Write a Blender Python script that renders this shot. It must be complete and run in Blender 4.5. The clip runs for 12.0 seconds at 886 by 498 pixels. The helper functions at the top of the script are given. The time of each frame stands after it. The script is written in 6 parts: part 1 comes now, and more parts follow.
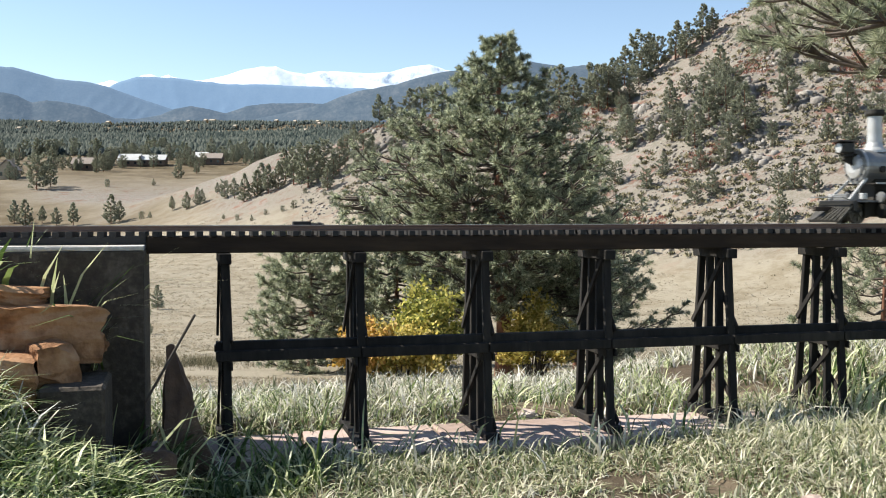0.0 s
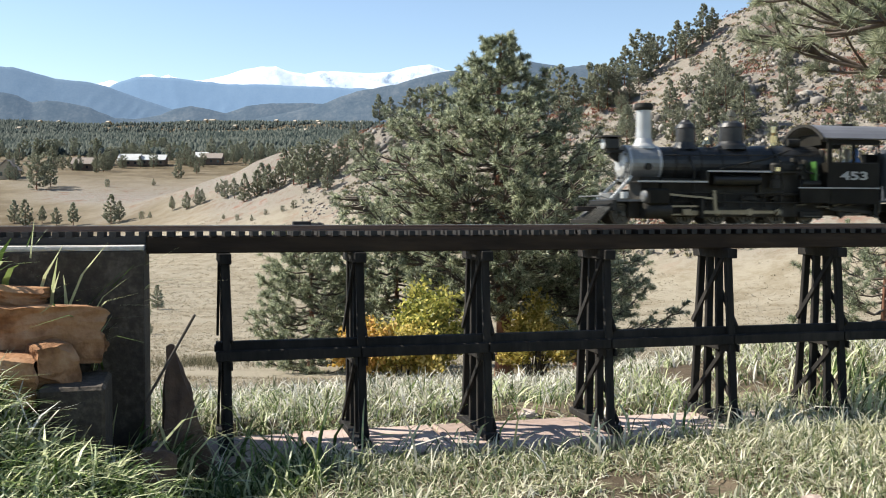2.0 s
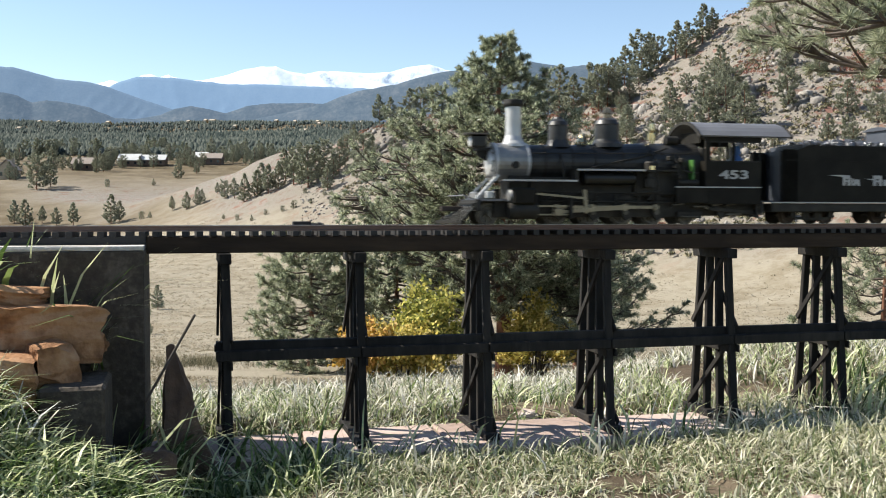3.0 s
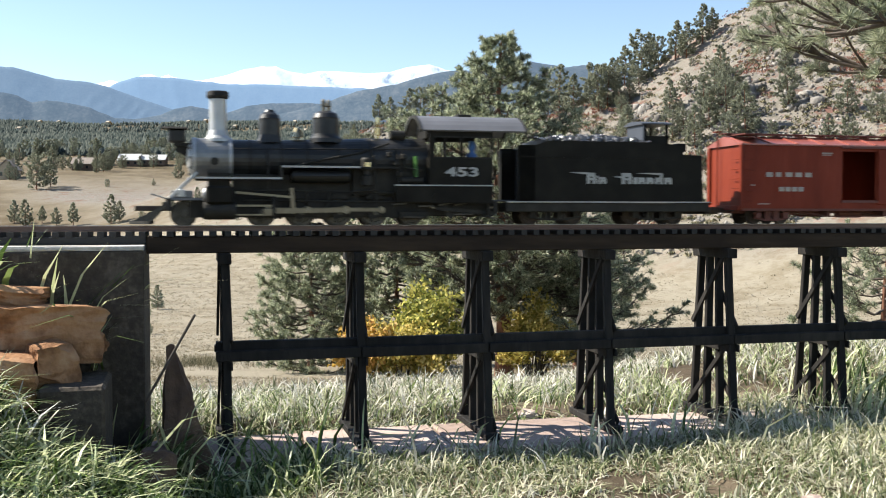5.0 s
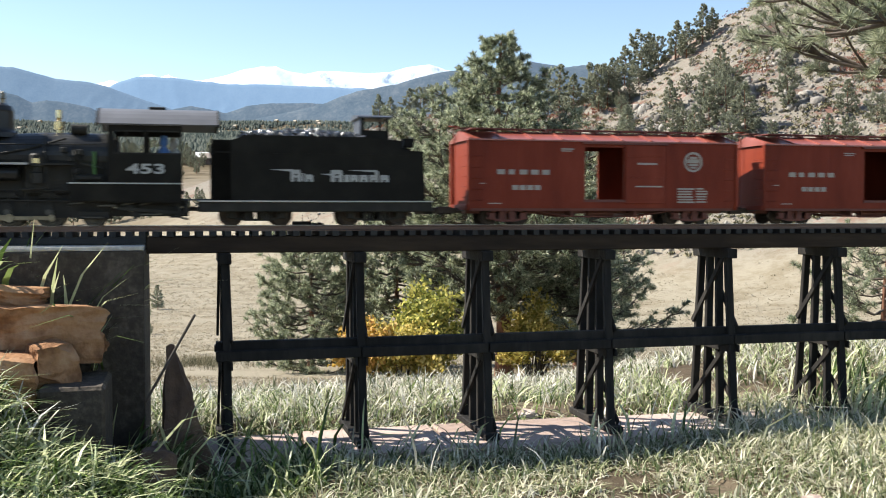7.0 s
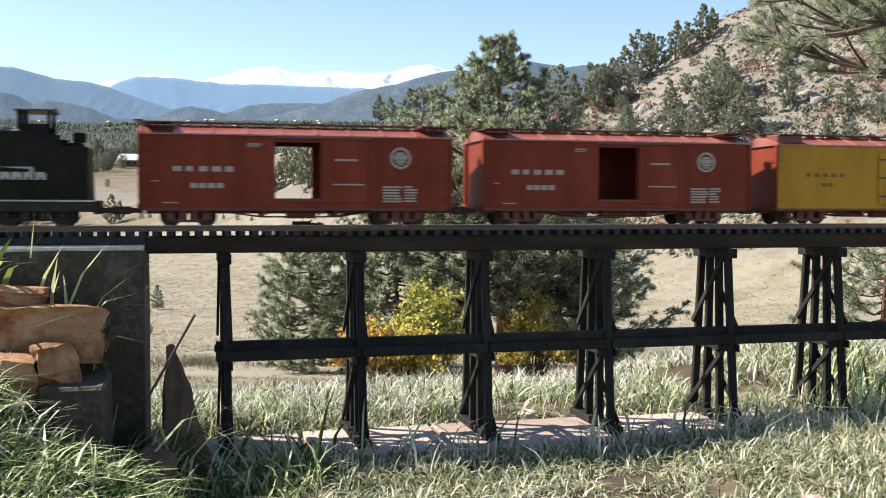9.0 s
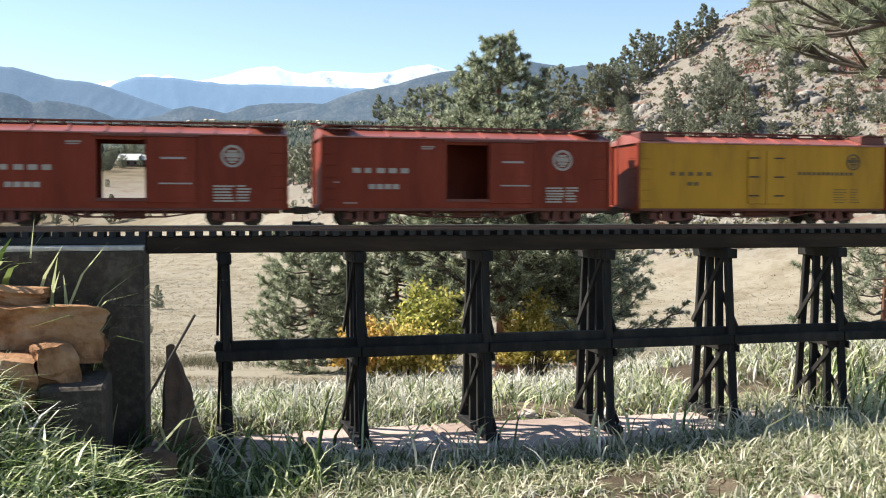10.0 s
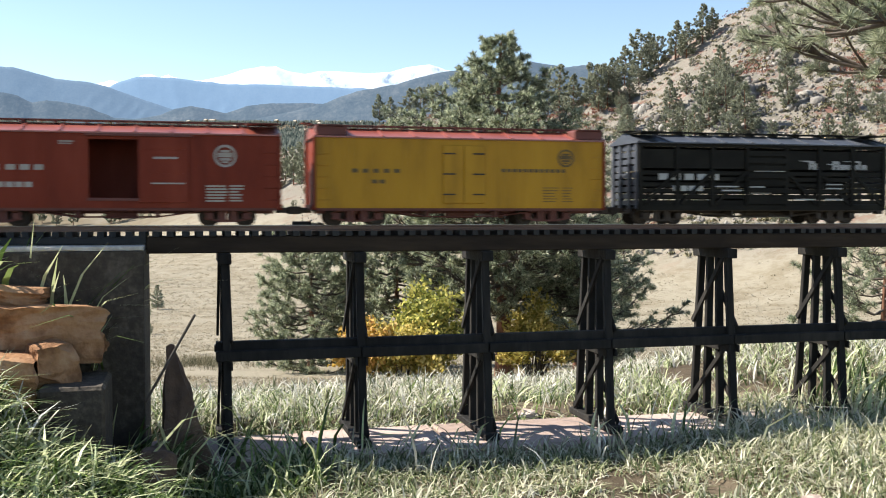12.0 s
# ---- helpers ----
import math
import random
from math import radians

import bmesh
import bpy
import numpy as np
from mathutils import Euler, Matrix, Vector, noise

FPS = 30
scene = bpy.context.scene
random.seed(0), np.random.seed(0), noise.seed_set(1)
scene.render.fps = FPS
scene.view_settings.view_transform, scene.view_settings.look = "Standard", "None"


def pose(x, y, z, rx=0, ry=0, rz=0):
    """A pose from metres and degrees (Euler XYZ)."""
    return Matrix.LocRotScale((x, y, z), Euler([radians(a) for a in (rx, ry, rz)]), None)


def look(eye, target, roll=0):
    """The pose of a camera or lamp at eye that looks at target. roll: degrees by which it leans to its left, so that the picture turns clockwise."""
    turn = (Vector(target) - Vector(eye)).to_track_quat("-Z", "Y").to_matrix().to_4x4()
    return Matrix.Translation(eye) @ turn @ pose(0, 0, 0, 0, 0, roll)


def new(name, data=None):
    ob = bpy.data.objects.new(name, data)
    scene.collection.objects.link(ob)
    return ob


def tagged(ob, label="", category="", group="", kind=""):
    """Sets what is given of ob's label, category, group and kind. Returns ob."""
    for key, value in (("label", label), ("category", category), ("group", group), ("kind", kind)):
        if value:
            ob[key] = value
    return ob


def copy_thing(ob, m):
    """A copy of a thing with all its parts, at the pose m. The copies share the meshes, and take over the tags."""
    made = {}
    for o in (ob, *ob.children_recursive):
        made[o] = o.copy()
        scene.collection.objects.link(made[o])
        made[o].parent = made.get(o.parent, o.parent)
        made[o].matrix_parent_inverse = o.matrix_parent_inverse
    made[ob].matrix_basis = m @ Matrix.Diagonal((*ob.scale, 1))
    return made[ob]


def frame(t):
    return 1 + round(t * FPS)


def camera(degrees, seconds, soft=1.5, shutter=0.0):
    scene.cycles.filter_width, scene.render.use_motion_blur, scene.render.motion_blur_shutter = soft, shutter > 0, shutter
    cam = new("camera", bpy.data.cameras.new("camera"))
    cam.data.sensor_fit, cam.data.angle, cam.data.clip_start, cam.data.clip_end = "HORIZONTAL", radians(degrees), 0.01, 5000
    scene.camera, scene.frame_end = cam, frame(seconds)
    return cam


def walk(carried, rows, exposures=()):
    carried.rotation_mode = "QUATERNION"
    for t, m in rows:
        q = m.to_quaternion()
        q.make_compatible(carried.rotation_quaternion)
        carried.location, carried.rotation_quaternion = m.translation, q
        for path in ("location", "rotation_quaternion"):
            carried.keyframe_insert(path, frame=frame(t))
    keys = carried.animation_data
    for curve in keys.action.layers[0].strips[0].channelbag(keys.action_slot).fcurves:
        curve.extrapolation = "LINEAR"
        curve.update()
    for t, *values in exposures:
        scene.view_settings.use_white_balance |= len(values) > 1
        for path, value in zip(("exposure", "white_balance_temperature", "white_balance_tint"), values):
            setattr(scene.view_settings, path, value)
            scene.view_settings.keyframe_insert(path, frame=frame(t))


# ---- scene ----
# ---------------------------------------------------------------- camera
cam = camera(47.07, 12.0, soft=1.05, shutter=0.7)
EYE = pose(0, 0, 0.36, 90 - 2.068)
walk(cam, [(0.0, EYE), (12.0, EYE)], exposures=[(0.0, 0.98, 6600, 8.5), (3.0, 0.98, 6600, 8.5), (5.0, 1.14, 6600, 8.5), (12.0, 1.17, 6600, 8.5)])

# ---------------------------------------------------------------- light
SUN_AZ = 280.0      # degrees clockwise from +y
SUN_EL = 43.0
world = bpy.data.worlds.new("sky")
scene.world = world
world.use_nodes = True
wn = world.node_tree.nodes
sky = wn.new("ShaderNodeTexSky")
sky.sky_type = "NISHITA"
sky.sun_disc = False
sky.sun_elevation = radians(SUN_EL)
sky.sun_rotation = radians(SUN_AZ)
sky.altitude = 2300
sky.air_density, sky.dust_density, sky.ozone_density = 1.1, 1.0, 0.4
world.node_tree.links.new(sky.outputs[0], wn["Background"].inputs[0])
wn["Background"].inputs[1].default_value = 0.094
sun_data = bpy.data.lights.new("sun", "SUN")
sun_data.energy = 5.0
sun_data.angle = radians(0.5)
sun_data.color = (1.0, 0.95, 0.87)
sun = new("sun", sun_data)
sun_dir = Vector((math.sin(radians(SUN_AZ)) * math.cos(radians(SUN_EL)), math.cos(radians(SUN_AZ)) * math.cos(radians(SUN_EL)), math.sin(radians(SUN_EL))))
sun.matrix_basis = look(sun_dir * 50, (0, 0, 0))


# ---------------------------------------------------------------- materials
def material(name, colors, rough=0.7, metal=0.0, scale=20.0, detail=6.0, bump=0.0, bump_scale=None, island=0.0, translucent=0.0, spec=0.5, coords="Object", stops=None, stretch=None, rnd=0.0):
    """A node material: two or more colours mixed by noise at two scales, with bump."""
    m = bpy.data.materials.new(name)
    m.use_nodes = True
    nt = m.node_tree
    nd, ln = nt.nodes, nt.links
    bs = nd["Principled BSDF"]
    tc = nd.new("ShaderNodeTexCoord")
    src = tc.outputs[coords]
    if stretch:
        mp = nd.new("ShaderNodeMapping")
        mp.inputs["Scale"].default_value = stretch
        ln.new(src, mp.inputs[0])
        src = mp.outputs[0]
    n1 = nd.new("ShaderNodeTexNoise")
    n1.inputs["Scale"].default_value = scale
    n1.inputs["Detail"].default_value = detail
    n1.inputs["Roughness"].default_value = 0.62
    ln.new(src, n1.inputs["Vector"])
    n2 = nd.new("ShaderNodeTexNoise")
    n2.inputs["Scale"].default_value = scale * 0.17
    n2.inputs["Detail"].default_value = 3
    ln.new(src, n2.inputs["Vector"])
    mx = nd.new("ShaderNodeMath")
    mx.operation = "MULTIPLY_ADD"
    mx.inputs[1].default_value = 0.6
    ln.new(n1.outputs[0], mx.inputs[0])
    sc = nd.new("ShaderNodeMath")
    sc.operation = "MULTIPLY"
    sc.inputs[1].default_value = 0.4
    ln.new(n2.outputs[0], sc.inputs[0])
    ln.new(sc.outputs[0], mx.inputs[2])
    fac = mx.outputs[0]
    if island or rnd:
        ad = nd.new("ShaderNodeMath")
        ad.operation = "MULTIPLY_ADD"
        ad.inputs[1].default_value = island or rnd
        if island:
            gi = nd.new("ShaderNodeNewGeometry")
            ln.new(gi.outputs["Random Per Island"], ad.inputs[0])
        else:
            oi = nd.new("ShaderNodeObjectInfo")
            ln.new(oi.outputs["Random"], ad.inputs[0])
        sh = nd.new("ShaderNodeMath")
        sh.operation = "SUBTRACT"
        sh.inputs[1].default_value = (island or rnd) * 0.5
        ln.new(fac, sh.inputs[0])
        ln.new(sh.outputs[0], ad.inputs[2])
        fac = ad.outputs[0]
    rp = nd.new("ShaderNodeValToRGB")
    ln.new(fac, rp.inputs[0])
    el = rp.color_ramp.elements
    stops = stops or [0.32 + 0.36 * i / max(1, len(colors) - 1) for i in range(len(colors))]
    while len(el) < len(colors):
        el.new(0.5)
    for e, p, c in zip(el, stops, colors):
        e.position, e.color = p, (*c, 1)
    ln.new(rp.outputs[0], bs.inputs["Base Color"])
    bs.inputs["Roughness"].default_value = rough
    bs.inputs["Metallic"].default_value = metal
    bs.inputs["Specular IOR Level"].default_value = spec
    if bump:
        bp = nd.new("ShaderNodeBump")
        bp.inputs["Strength"].default_value = min(1.0, bump)
        bp.inputs["Distance"].default_value = 0.35 / (bump_scale or scale)
        nb = n1
        if bump_scale:
            nb = nd.new("ShaderNodeTexNoise")
            nb.inputs["Scale"].default_value = bump_scale
            nb.inputs["Detail"].default_value = 5
            ln.new(src, nb.inputs["Vector"])
        ln.new(nb.outputs[0], bp.inputs["Height"])
        ln.new(bp.outputs[0], bs.inputs["Normal"])
    if translucent:
        tr = nd.new("ShaderNodeBsdfTranslucent")
        ln.new(rp.outputs[0], tr.inputs[0])
        ms = nd.new("ShaderNodeMixShader")
        ms.inputs[0].default_value = translucent
        ln.new(bs.outputs[0], ms.inputs[1])
        ln.new(tr.outputs[0], ms.inputs[2])
        ln.new(ms.outputs[0], nd["Material Output"].inputs[0])
    return m


M = {}
M["stain"] = material("black_stained_wood", [(0.008, 0.007, 0.006), (0.018, 0.016, 0.014), (0.035, 0.03, 0.025)], 0.8, scale=60, bump=0.4, stretch=(1, 1, 0.25), rnd=0.15, spec=0.2)
M["deck"] = material("brown_black_wood", [(0.014, 0.009, 0.006), (0.03, 0.02, 0.013), (0.055, 0.037, 0.023)], 0.8, scale=50, bump=0.4, stretch=(0.15, 1, 1), spec=0.2)
M["tie"] = material("dark_tie", [(0.008, 0.008, 0.008), (0.022, 0.02, 0.018)], 0.7, scale=80, bump=0.3)
M["rail"] = material("weathered_rail", [(0.09, 0.05, 0.035), (0.14, 0.085, 0.065), (0.2, 0.14, 0.11)], 0.5, 0.5, scale=40, stretch=(0.1, 1, 1))
M["railtop"] = material("polished_rail", [(0.35, 0.33, 0.32), (0.5, 0.48, 0.46)], 0.28, 1.0, scale=40)
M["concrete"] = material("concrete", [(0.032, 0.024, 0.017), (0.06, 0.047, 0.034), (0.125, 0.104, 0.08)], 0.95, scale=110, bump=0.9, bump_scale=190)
M["mortar"] = material("pale_rough_mortar", [(0.3, 0.28, 0.25), (0.45, 0.43, 0.39), (0.6, 0.58, 0.53)], 0.95, scale=120, bump=1.0, bump_scale=150)
M["sandstone"] = material("orange_sandstone", [(0.09, 0.045, 0.024), (0.2, 0.1, 0.048), (0.34, 0.18, 0.09), (0.42, 0.26, 0.15)], 0.95, scale=28, bump=1.0, bump_scale=120, stops=[0.34, 0.45, 0.54, 0.64], spec=0.2)
M["darkstone"] = material("grey_brown_sandstone", [(0.045, 0.028, 0.019), (0.1, 0.062, 0.042), (0.19, 0.125, 0.085)], 0.9, scale=16, bump=0.9, bump_scale=50)
M["paver"] = material("pink_flagstone", [(0.3, 0.22, 0.18), (0.44, 0.33, 0.28), (0.5, 0.43, 0.38)], 0.9, scale=12, bump=0.4, bump_scale=90, rnd=0.3)
M["grass"] = material("lawn_grass", [(0.09, 0.12, 0.045), (0.3, 0.33, 0.17), (0.52, 0.5, 0.33), (0.7, 0.66, 0.51)], 0.5, scale=2.2, island=0.9, translucent=0.35, spec=0.3, stops=[0.2, 0.42, 0.6, 0.8])
M["greengrass"] = material("green_grass", [(0.06, 0.1, 0.025), (0.24, 0.32, 0.1), (0.66, 0.68, 0.4)], 0.45, scale=2, island=0.9, translucent=0.38, spec=0.35)
M["drygrass"] = material("dry_grass", [(0.12, 0.13, 0.07), (0.38, 0.36, 0.25), (0.6, 0.56, 0.45), (0.82, 0.79, 0.7)], 0.55, scale=2, island=0.95, translucent=0.35, spec=0.3, stops=[0.2, 0.4, 0.6, 0.8])
M["needle"] = material("pine_needles", [(0.11, 0.135, 0.08), (0.275, 0.305, 0.19), (0.54, 0.56, 0.4)], 0.4, scale=1.2, island=0.7, translucent=0.55, spec=0.5)
M["farneedle"] = material("conifer_foliage", [(0.16, 0.175, 0.125), (0.28, 0.295, 0.21), (0.43, 0.435, 0.325)], 0.6, scale=0.6, island=0.6, spec=0.3, translucent=0.4)
M["bark"] = material("pine_bark", [(0.06, 0.03, 0.02), (0.19, 0.085, 0.05), (0.27, 0.135, 0.085)], 0.95, scale=14, bump=1.0, stretch=(1, 1, 0.3))
M["branch"] = material("grey_branch", [(0.045, 0.035, 0.028), (0.12, 0.095, 0.075)], 0.9, scale=20, bump=0.5)
M["oak"] = material("yellow_oak_leaves", [(0.14, 0.2, 0.03), (0.42, 0.36, 0.04), (0.6, 0.42, 0.05), (0.55, 0.26, 0.04)], 0.5, scale=0.9, island=0.45, translucent=0.4, spec=0.3)
M["box"] = material("boxcar_red_paint", [(0.12, 0.017, 0.007), (0.18, 0.027, 0.011), (0.23, 0.042, 0.02)], 0.55, spec=0.2, scale=30, stretch=(1, 1, 0.25), bump=0.08, bump_scale=200)
# The sides' red again, with sunlit lightening in the colour and more gloss.
M["boxroof"] = material("sunlit_glossy_boxcar_red_roof", [(0.2, 0.045, 0.03), (0.27, 0.07, 0.048), (0.33, 0.1, 0.075)], 0.32, spec=0.9, scale=25)
M["boxdark"] = material("boxcar_red_underframe", [(0.09, 0.022, 0.016), (0.15, 0.04, 0.027)], 0.6, scale=30)
M["yellow"] = material("reefer_yellow_paint", [(0.24, 0.115, 0.006), (0.43, 0.215, 0.008), (0.52, 0.27, 0.012)], 0.5, spec=0.3, scale=26, stretch=(1, 1, 0.22), bump=0.08, bump_scale=200)
M["black"] = material("black_engine_paint", [(0.006, 0.0055, 0.005), (0.011, 0.0105, 0.009), (0.02, 0.018, 0.015)], 0.4, scale=25, spec=0.35)
M["flat_black"] = material("flat_black_paint", [(0.007, 0.006, 0.0045), (0.013, 0.0115, 0.0085), (0.022, 0.02, 0.015)], 0.6, scale=25, spec=0.12)
M["dusty_black"] = material("dusty_black_boiler", [(0.007, 0.007, 0.007), (0.013, 0.013, 0.0125), (0.045, 0.043, 0.04)], 0.42, scale=30, spec=0.4)
M["tyre"] = material("dull_steel_tyre", [(0.03, 0.026, 0.02), (0.06, 0.054, 0.042), (0.12, 0.11, 0.09)], 0.5, 0.3, scale=60)
M["soft_black"] = material("sooty_black_metal", [(0.008, 0.007, 0.0055), (0.018, 0.016, 0.012), (0.035, 0.031, 0.024)], 0.65, 0.0, scale=40, bump=0.15, spec=0.3)
M["graphite"] = material("silver_graphite_paint", [(0.11, 0.11, 0.105), (0.18, 0.18, 0.175), (0.27, 0.27, 0.26)], 0.42, 0.5, scale=30)
M["silver"] = material("silver_paint", [(0.36, 0.36, 0.35), (0.48, 0.48, 0.465)], 0.42, 0.35, scale=30)
M["steel"] = material("oily_steel_rods", [(0.12, 0.1, 0.07), (0.25, 0.22, 0.16)], 0.35, 0.8, scale=40)
M["white"] = material("off_white_paint", [(0.3, 0.29, 0.27), (0.44, 0.43, 0.4)], 0.5, scale=40)
M["letter"] = material("cream_lettering", [(0.3, 0.26, 0.22), (0.42, 0.37, 0.32)], 0.6, scale=60)
M["brass"] = material("brass", [(0.5, 0.4, 0.22), (0.65, 0.54, 0.32)], 0.25, 1.0, scale=30)
M["green"] = material("green_cab_paint", [(0.04, 0.12, 0.02), (0.06, 0.17, 0.03)], 0.5, scale=30)
M["coal"] = material("coal", [(0.03, 0.03, 0.032), (0.08, 0.08, 0.083)], 0.25, scale=50, bump=0.5, spec=0.9)
M["blue"] = material("blue_cloth", [(0.05, 0.12, 0.3), (0.07, 0.16, 0.36)], 0.8, scale=60)
M["rust"] = material("dark_axle_iron", [(0.025, 0.018, 0.014), (0.06, 0.042, 0.03)], 0.6, 0.3, scale=60)
M["roofgrey"] = material("grey_cab_roof", [(0.1, 0.1, 0.105), (0.15, 0.15, 0.16)], 0.5, scale=25)

M["bluegrey"] = material("blue_grey_paint", [(0.03, 0.034, 0.045), (0.06, 0.066, 0.08)], 0.5, scale=30)
M["marking"] = material("dark_brown_marking", [(0.1, 0.06, 0.015), (0.16, 0.1, 0.025)], 0.6, scale=60)


# ---------------------------------------------------------------- mesh helpers
def link(name, bm, mat, parent=None, label="", smooth=False, m=None):
    me = bpy.data.meshes.new(name)
    bm.to_mesh(me)
    bm.free()
    for k in (mat if isinstance(mat, (list, tuple)) else [mat]):
        me.materials.append(M[k] if isinstance(k, str) else k)
    if smooth:
        me.polygons.foreach_set("use_smooth", [True] * len(me.polygons))
    ob = new(name, me)
    if m is not None:
        ob.matrix_basis = m
    if parent is not None:
        ob.parent = parent
    if label:
        tagged(ob, label)
    return ob


def part(name, bm, mat, parent, label="", smooth=False, m=None):
    """Links a bmesh as one mesh object under a thing or a part; m is its pose in the parent's space."""
    return link(name, bm, mat, parent, label, smooth, m)


def raw(name, verts, faces, mat, parent=None, label="", smooth=False, m=None):
    """A mesh from arrays."""
    me = bpy.data.meshes.new(name)
    me.from_pydata([tuple(map(float, v)) for v in verts], [], [tuple(map(int, f)) for f in faces])
    for k in (mat if isinstance(mat, (list, tuple)) else [mat]):
        me.materials.append(M[k] if isinstance(k, str) else k)
    if smooth:
        me.polygons.foreach_set("use_smooth", [True] * len(me.polygons))
    ob = new(name, me)
    if m is not None:
        ob.matrix_basis = m
    if parent is not None:
        ob.parent = parent
    if label:
        tagged(ob, label)
    return ob


def big(name, verts, faces_n, mat, parent=None, label="", smooth=False):
    """A mesh from numpy arrays: verts (n,3), faces (m,k) of one size k."""
    me = bpy.data.meshes.new(name)
    verts = np.ascontiguousarray(verts, dtype=np.float32)
    faces_n = np.ascontiguousarray(faces_n, dtype=np.int32)
    k = faces_n.shape[1]
    me.vertices.add(len(verts))
    me.vertices.foreach_set("co", verts.ravel())
    me.loops.add(faces_n.size)
    me.loops.foreach_set("vertex_index", faces_n.ravel())
    me.polygons.add(len(faces_n))
    me.polygons.foreach_set("loop_start", np.arange(0, faces_n.size, k, dtype=np.int32))
    if smooth:
        me.polygons.foreach_set("use_smooth", np.ones(len(faces_n), dtype=bool))
    me.update(calc_edges=True)
    for q in (mat if isinstance(mat, (list, tuple)) else [mat]):
        me.materials.append(M[q] if isinstance(q, str) else q)
    ob = new(name, me)
    if parent is not None:
        ob.parent = parent
    if label:
        tagged(ob, label)
    return ob


def box(x0, x1, y0, y1, z0, z1, bevel=0.0, bm=None):
    bm = bm or bmesh.new()
    m = Matrix.Translation(((x0 + x1) / 2, (y0 + y1) / 2, (z0 + z1) / 2)) @ Matrix.Diagonal((abs(x1 - x0), abs(y1 - y0), abs(z1 - z0), 1))
    r = bmesh.ops.create_cube(bm, size=1, matrix=m)
    if bevel:
        es = list({e for v in r["verts"] for e in v.link_edges})
        bmesh.ops.bevel(bm, geom=es, offset=bevel, segments=1, affect="EDGES")
    return bm


def rod(a, b, r, r2=None, seg=10, bm=None):
    """A round bar from a to b."""
    bm = bm or bmesh.new()
    a, b = Vector(a), Vector(b)
    q = (b - a).to_track_quat("Z", "Y").to_matrix().to_4x4()
    bmesh.ops.create_cone(bm, cap_ends=True, segments=seg, radius1=r, radius2=r if r2 is None else r2, depth=(b - a).length, matrix=Matrix.Translation((a + b) / 2) @ q)
    return bm


def bar(a, b, w, h, bm=None, bevel=0.0):
    """A square bar from a to b: w across, h the other way."""
    bm = bm or bmesh.new()
    a, b = Vector(a), Vector(b)
    q = (b - a).to_track_quat("Z", "Y").to_matrix().to_4x4()
    r = bmesh.ops.create_cube(bm, size=1, matrix=Matrix.Translation((a + b) / 2) @ q @ Matrix.Diagonal((w, h, (b - a).length, 1)))
    if bevel:
        bmesh.ops.bevel(bm, geom=list({e for v in r["verts"] for e in v.link_edges}), offset=bevel, segments=1, affect="EDGES")
    return bm


def lathe(profile, axis="z", seg=24, bm=None, at=(0, 0, 0)):
    """A turned body: profile of (radius, along)."""
    bm = bm or bmesh.new()
    rings = []
    for r, h in profile:
        ring = []
        for i in range(seg):
            a = 2 * math.pi * i / seg
            c, s = r * math.cos(a), r * math.sin(a)
            p = {"z": (c, s, h), "x": (h, c, s), "y": (s, h, c)}[axis]
            ring.append(bm.verts.new((p[0] + at[0], p[1] + at[1], p[2] + at[2])))
        rings.append(ring)
    for r0, r1 in zip(rings, rings[1:]):
        for i in range(seg):
            bm.faces.new((r0[i], r0[(i + 1) % seg], r1[(i + 1) % seg], r1[i]))
    bm.faces.new(list(reversed(rings[0])))
    bm.faces.new(rings[-1])
    return bm


def prism(outline, x0, x1, axis="x", bm=None):
    """Extrudes an outline (list of 2D points) along an axis."""
    bm = bm or bmesh.new()
    put = {"x": lambda t, p: (t, p[0], p[1]), "y": lambda t, p: (p[0], t, p[1]), "z": lambda t, p: (p[0], p[1], t)}[axis]
    a = [bm.verts.new(put(x0, p)) for p in outline]
    b = [bm.verts.new(put(x1, p)) for p in outline]
    n = len(outline)
    for i in range(n):
        bm.faces.new((a[i], a[(i + 1) % n], b[(i + 1) % n], b[i]))
    bm.faces.new(list(reversed(a)))
    bm.faces.new(b)
    bmesh.ops.recalc_face_normals(bm, faces=bm.faces)
    return bm


def empty(name, m, label="", category="", group=""):
    ob = new(name)
    ob.empty_display_size = 0.05
    ob.matrix_basis = m
    return tagged(ob, label, category, group)


def wave(x, y, s, seed=0):
    """Smooth value noise, -1 to 1, on arrays."""
    x, y = np.asarray(x, float) / s + seed * 17.3, np.asarray(y, float) / s - seed * 9.1
    xi, yi = np.floor(x), np.floor(y)
    fx, fy = x - xi, y - yi
    fx, fy = fx * fx * (3 - 2 * fx), fy * fy * (3 - 2 * fy)

    def hsh(a, b):
        v = np.sin(a * 127.1 + b * 311.7 + seed * 74.7) * 43758.5453
        return v - np.floor(v)
    v = (hsh(xi, yi) * (1 - fx) + hsh(xi + 1, yi) * fx) * (1 - fy) + (hsh(xi, yi + 1) * (1 - fx) + hsh(xi + 1, yi + 1) * fx) * fy
    return v * 2 - 1


def smooth01(a, b, v):
    t = np.clip((np.asarray(v, float) - a) / (b - a), 0, 1)
    return t * t * (3 - 2 * t)


# ---------------------------------------------------------------- the land
FALL_Y = [-50, 1.9, 2.4, 3, 4, 8, 22, 60, 120, 200, 300, 400, 550, 900, 1500, 2600]
FALL_Z = [0, 0, -0.05, -0.16, -0.4, -1.2, -3.25, -7.2, -11, -11, -5, 8, 27, 62, 130, 190]
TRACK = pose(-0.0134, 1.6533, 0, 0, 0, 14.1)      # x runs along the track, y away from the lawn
TRACK_INV = TRACK.inverted()


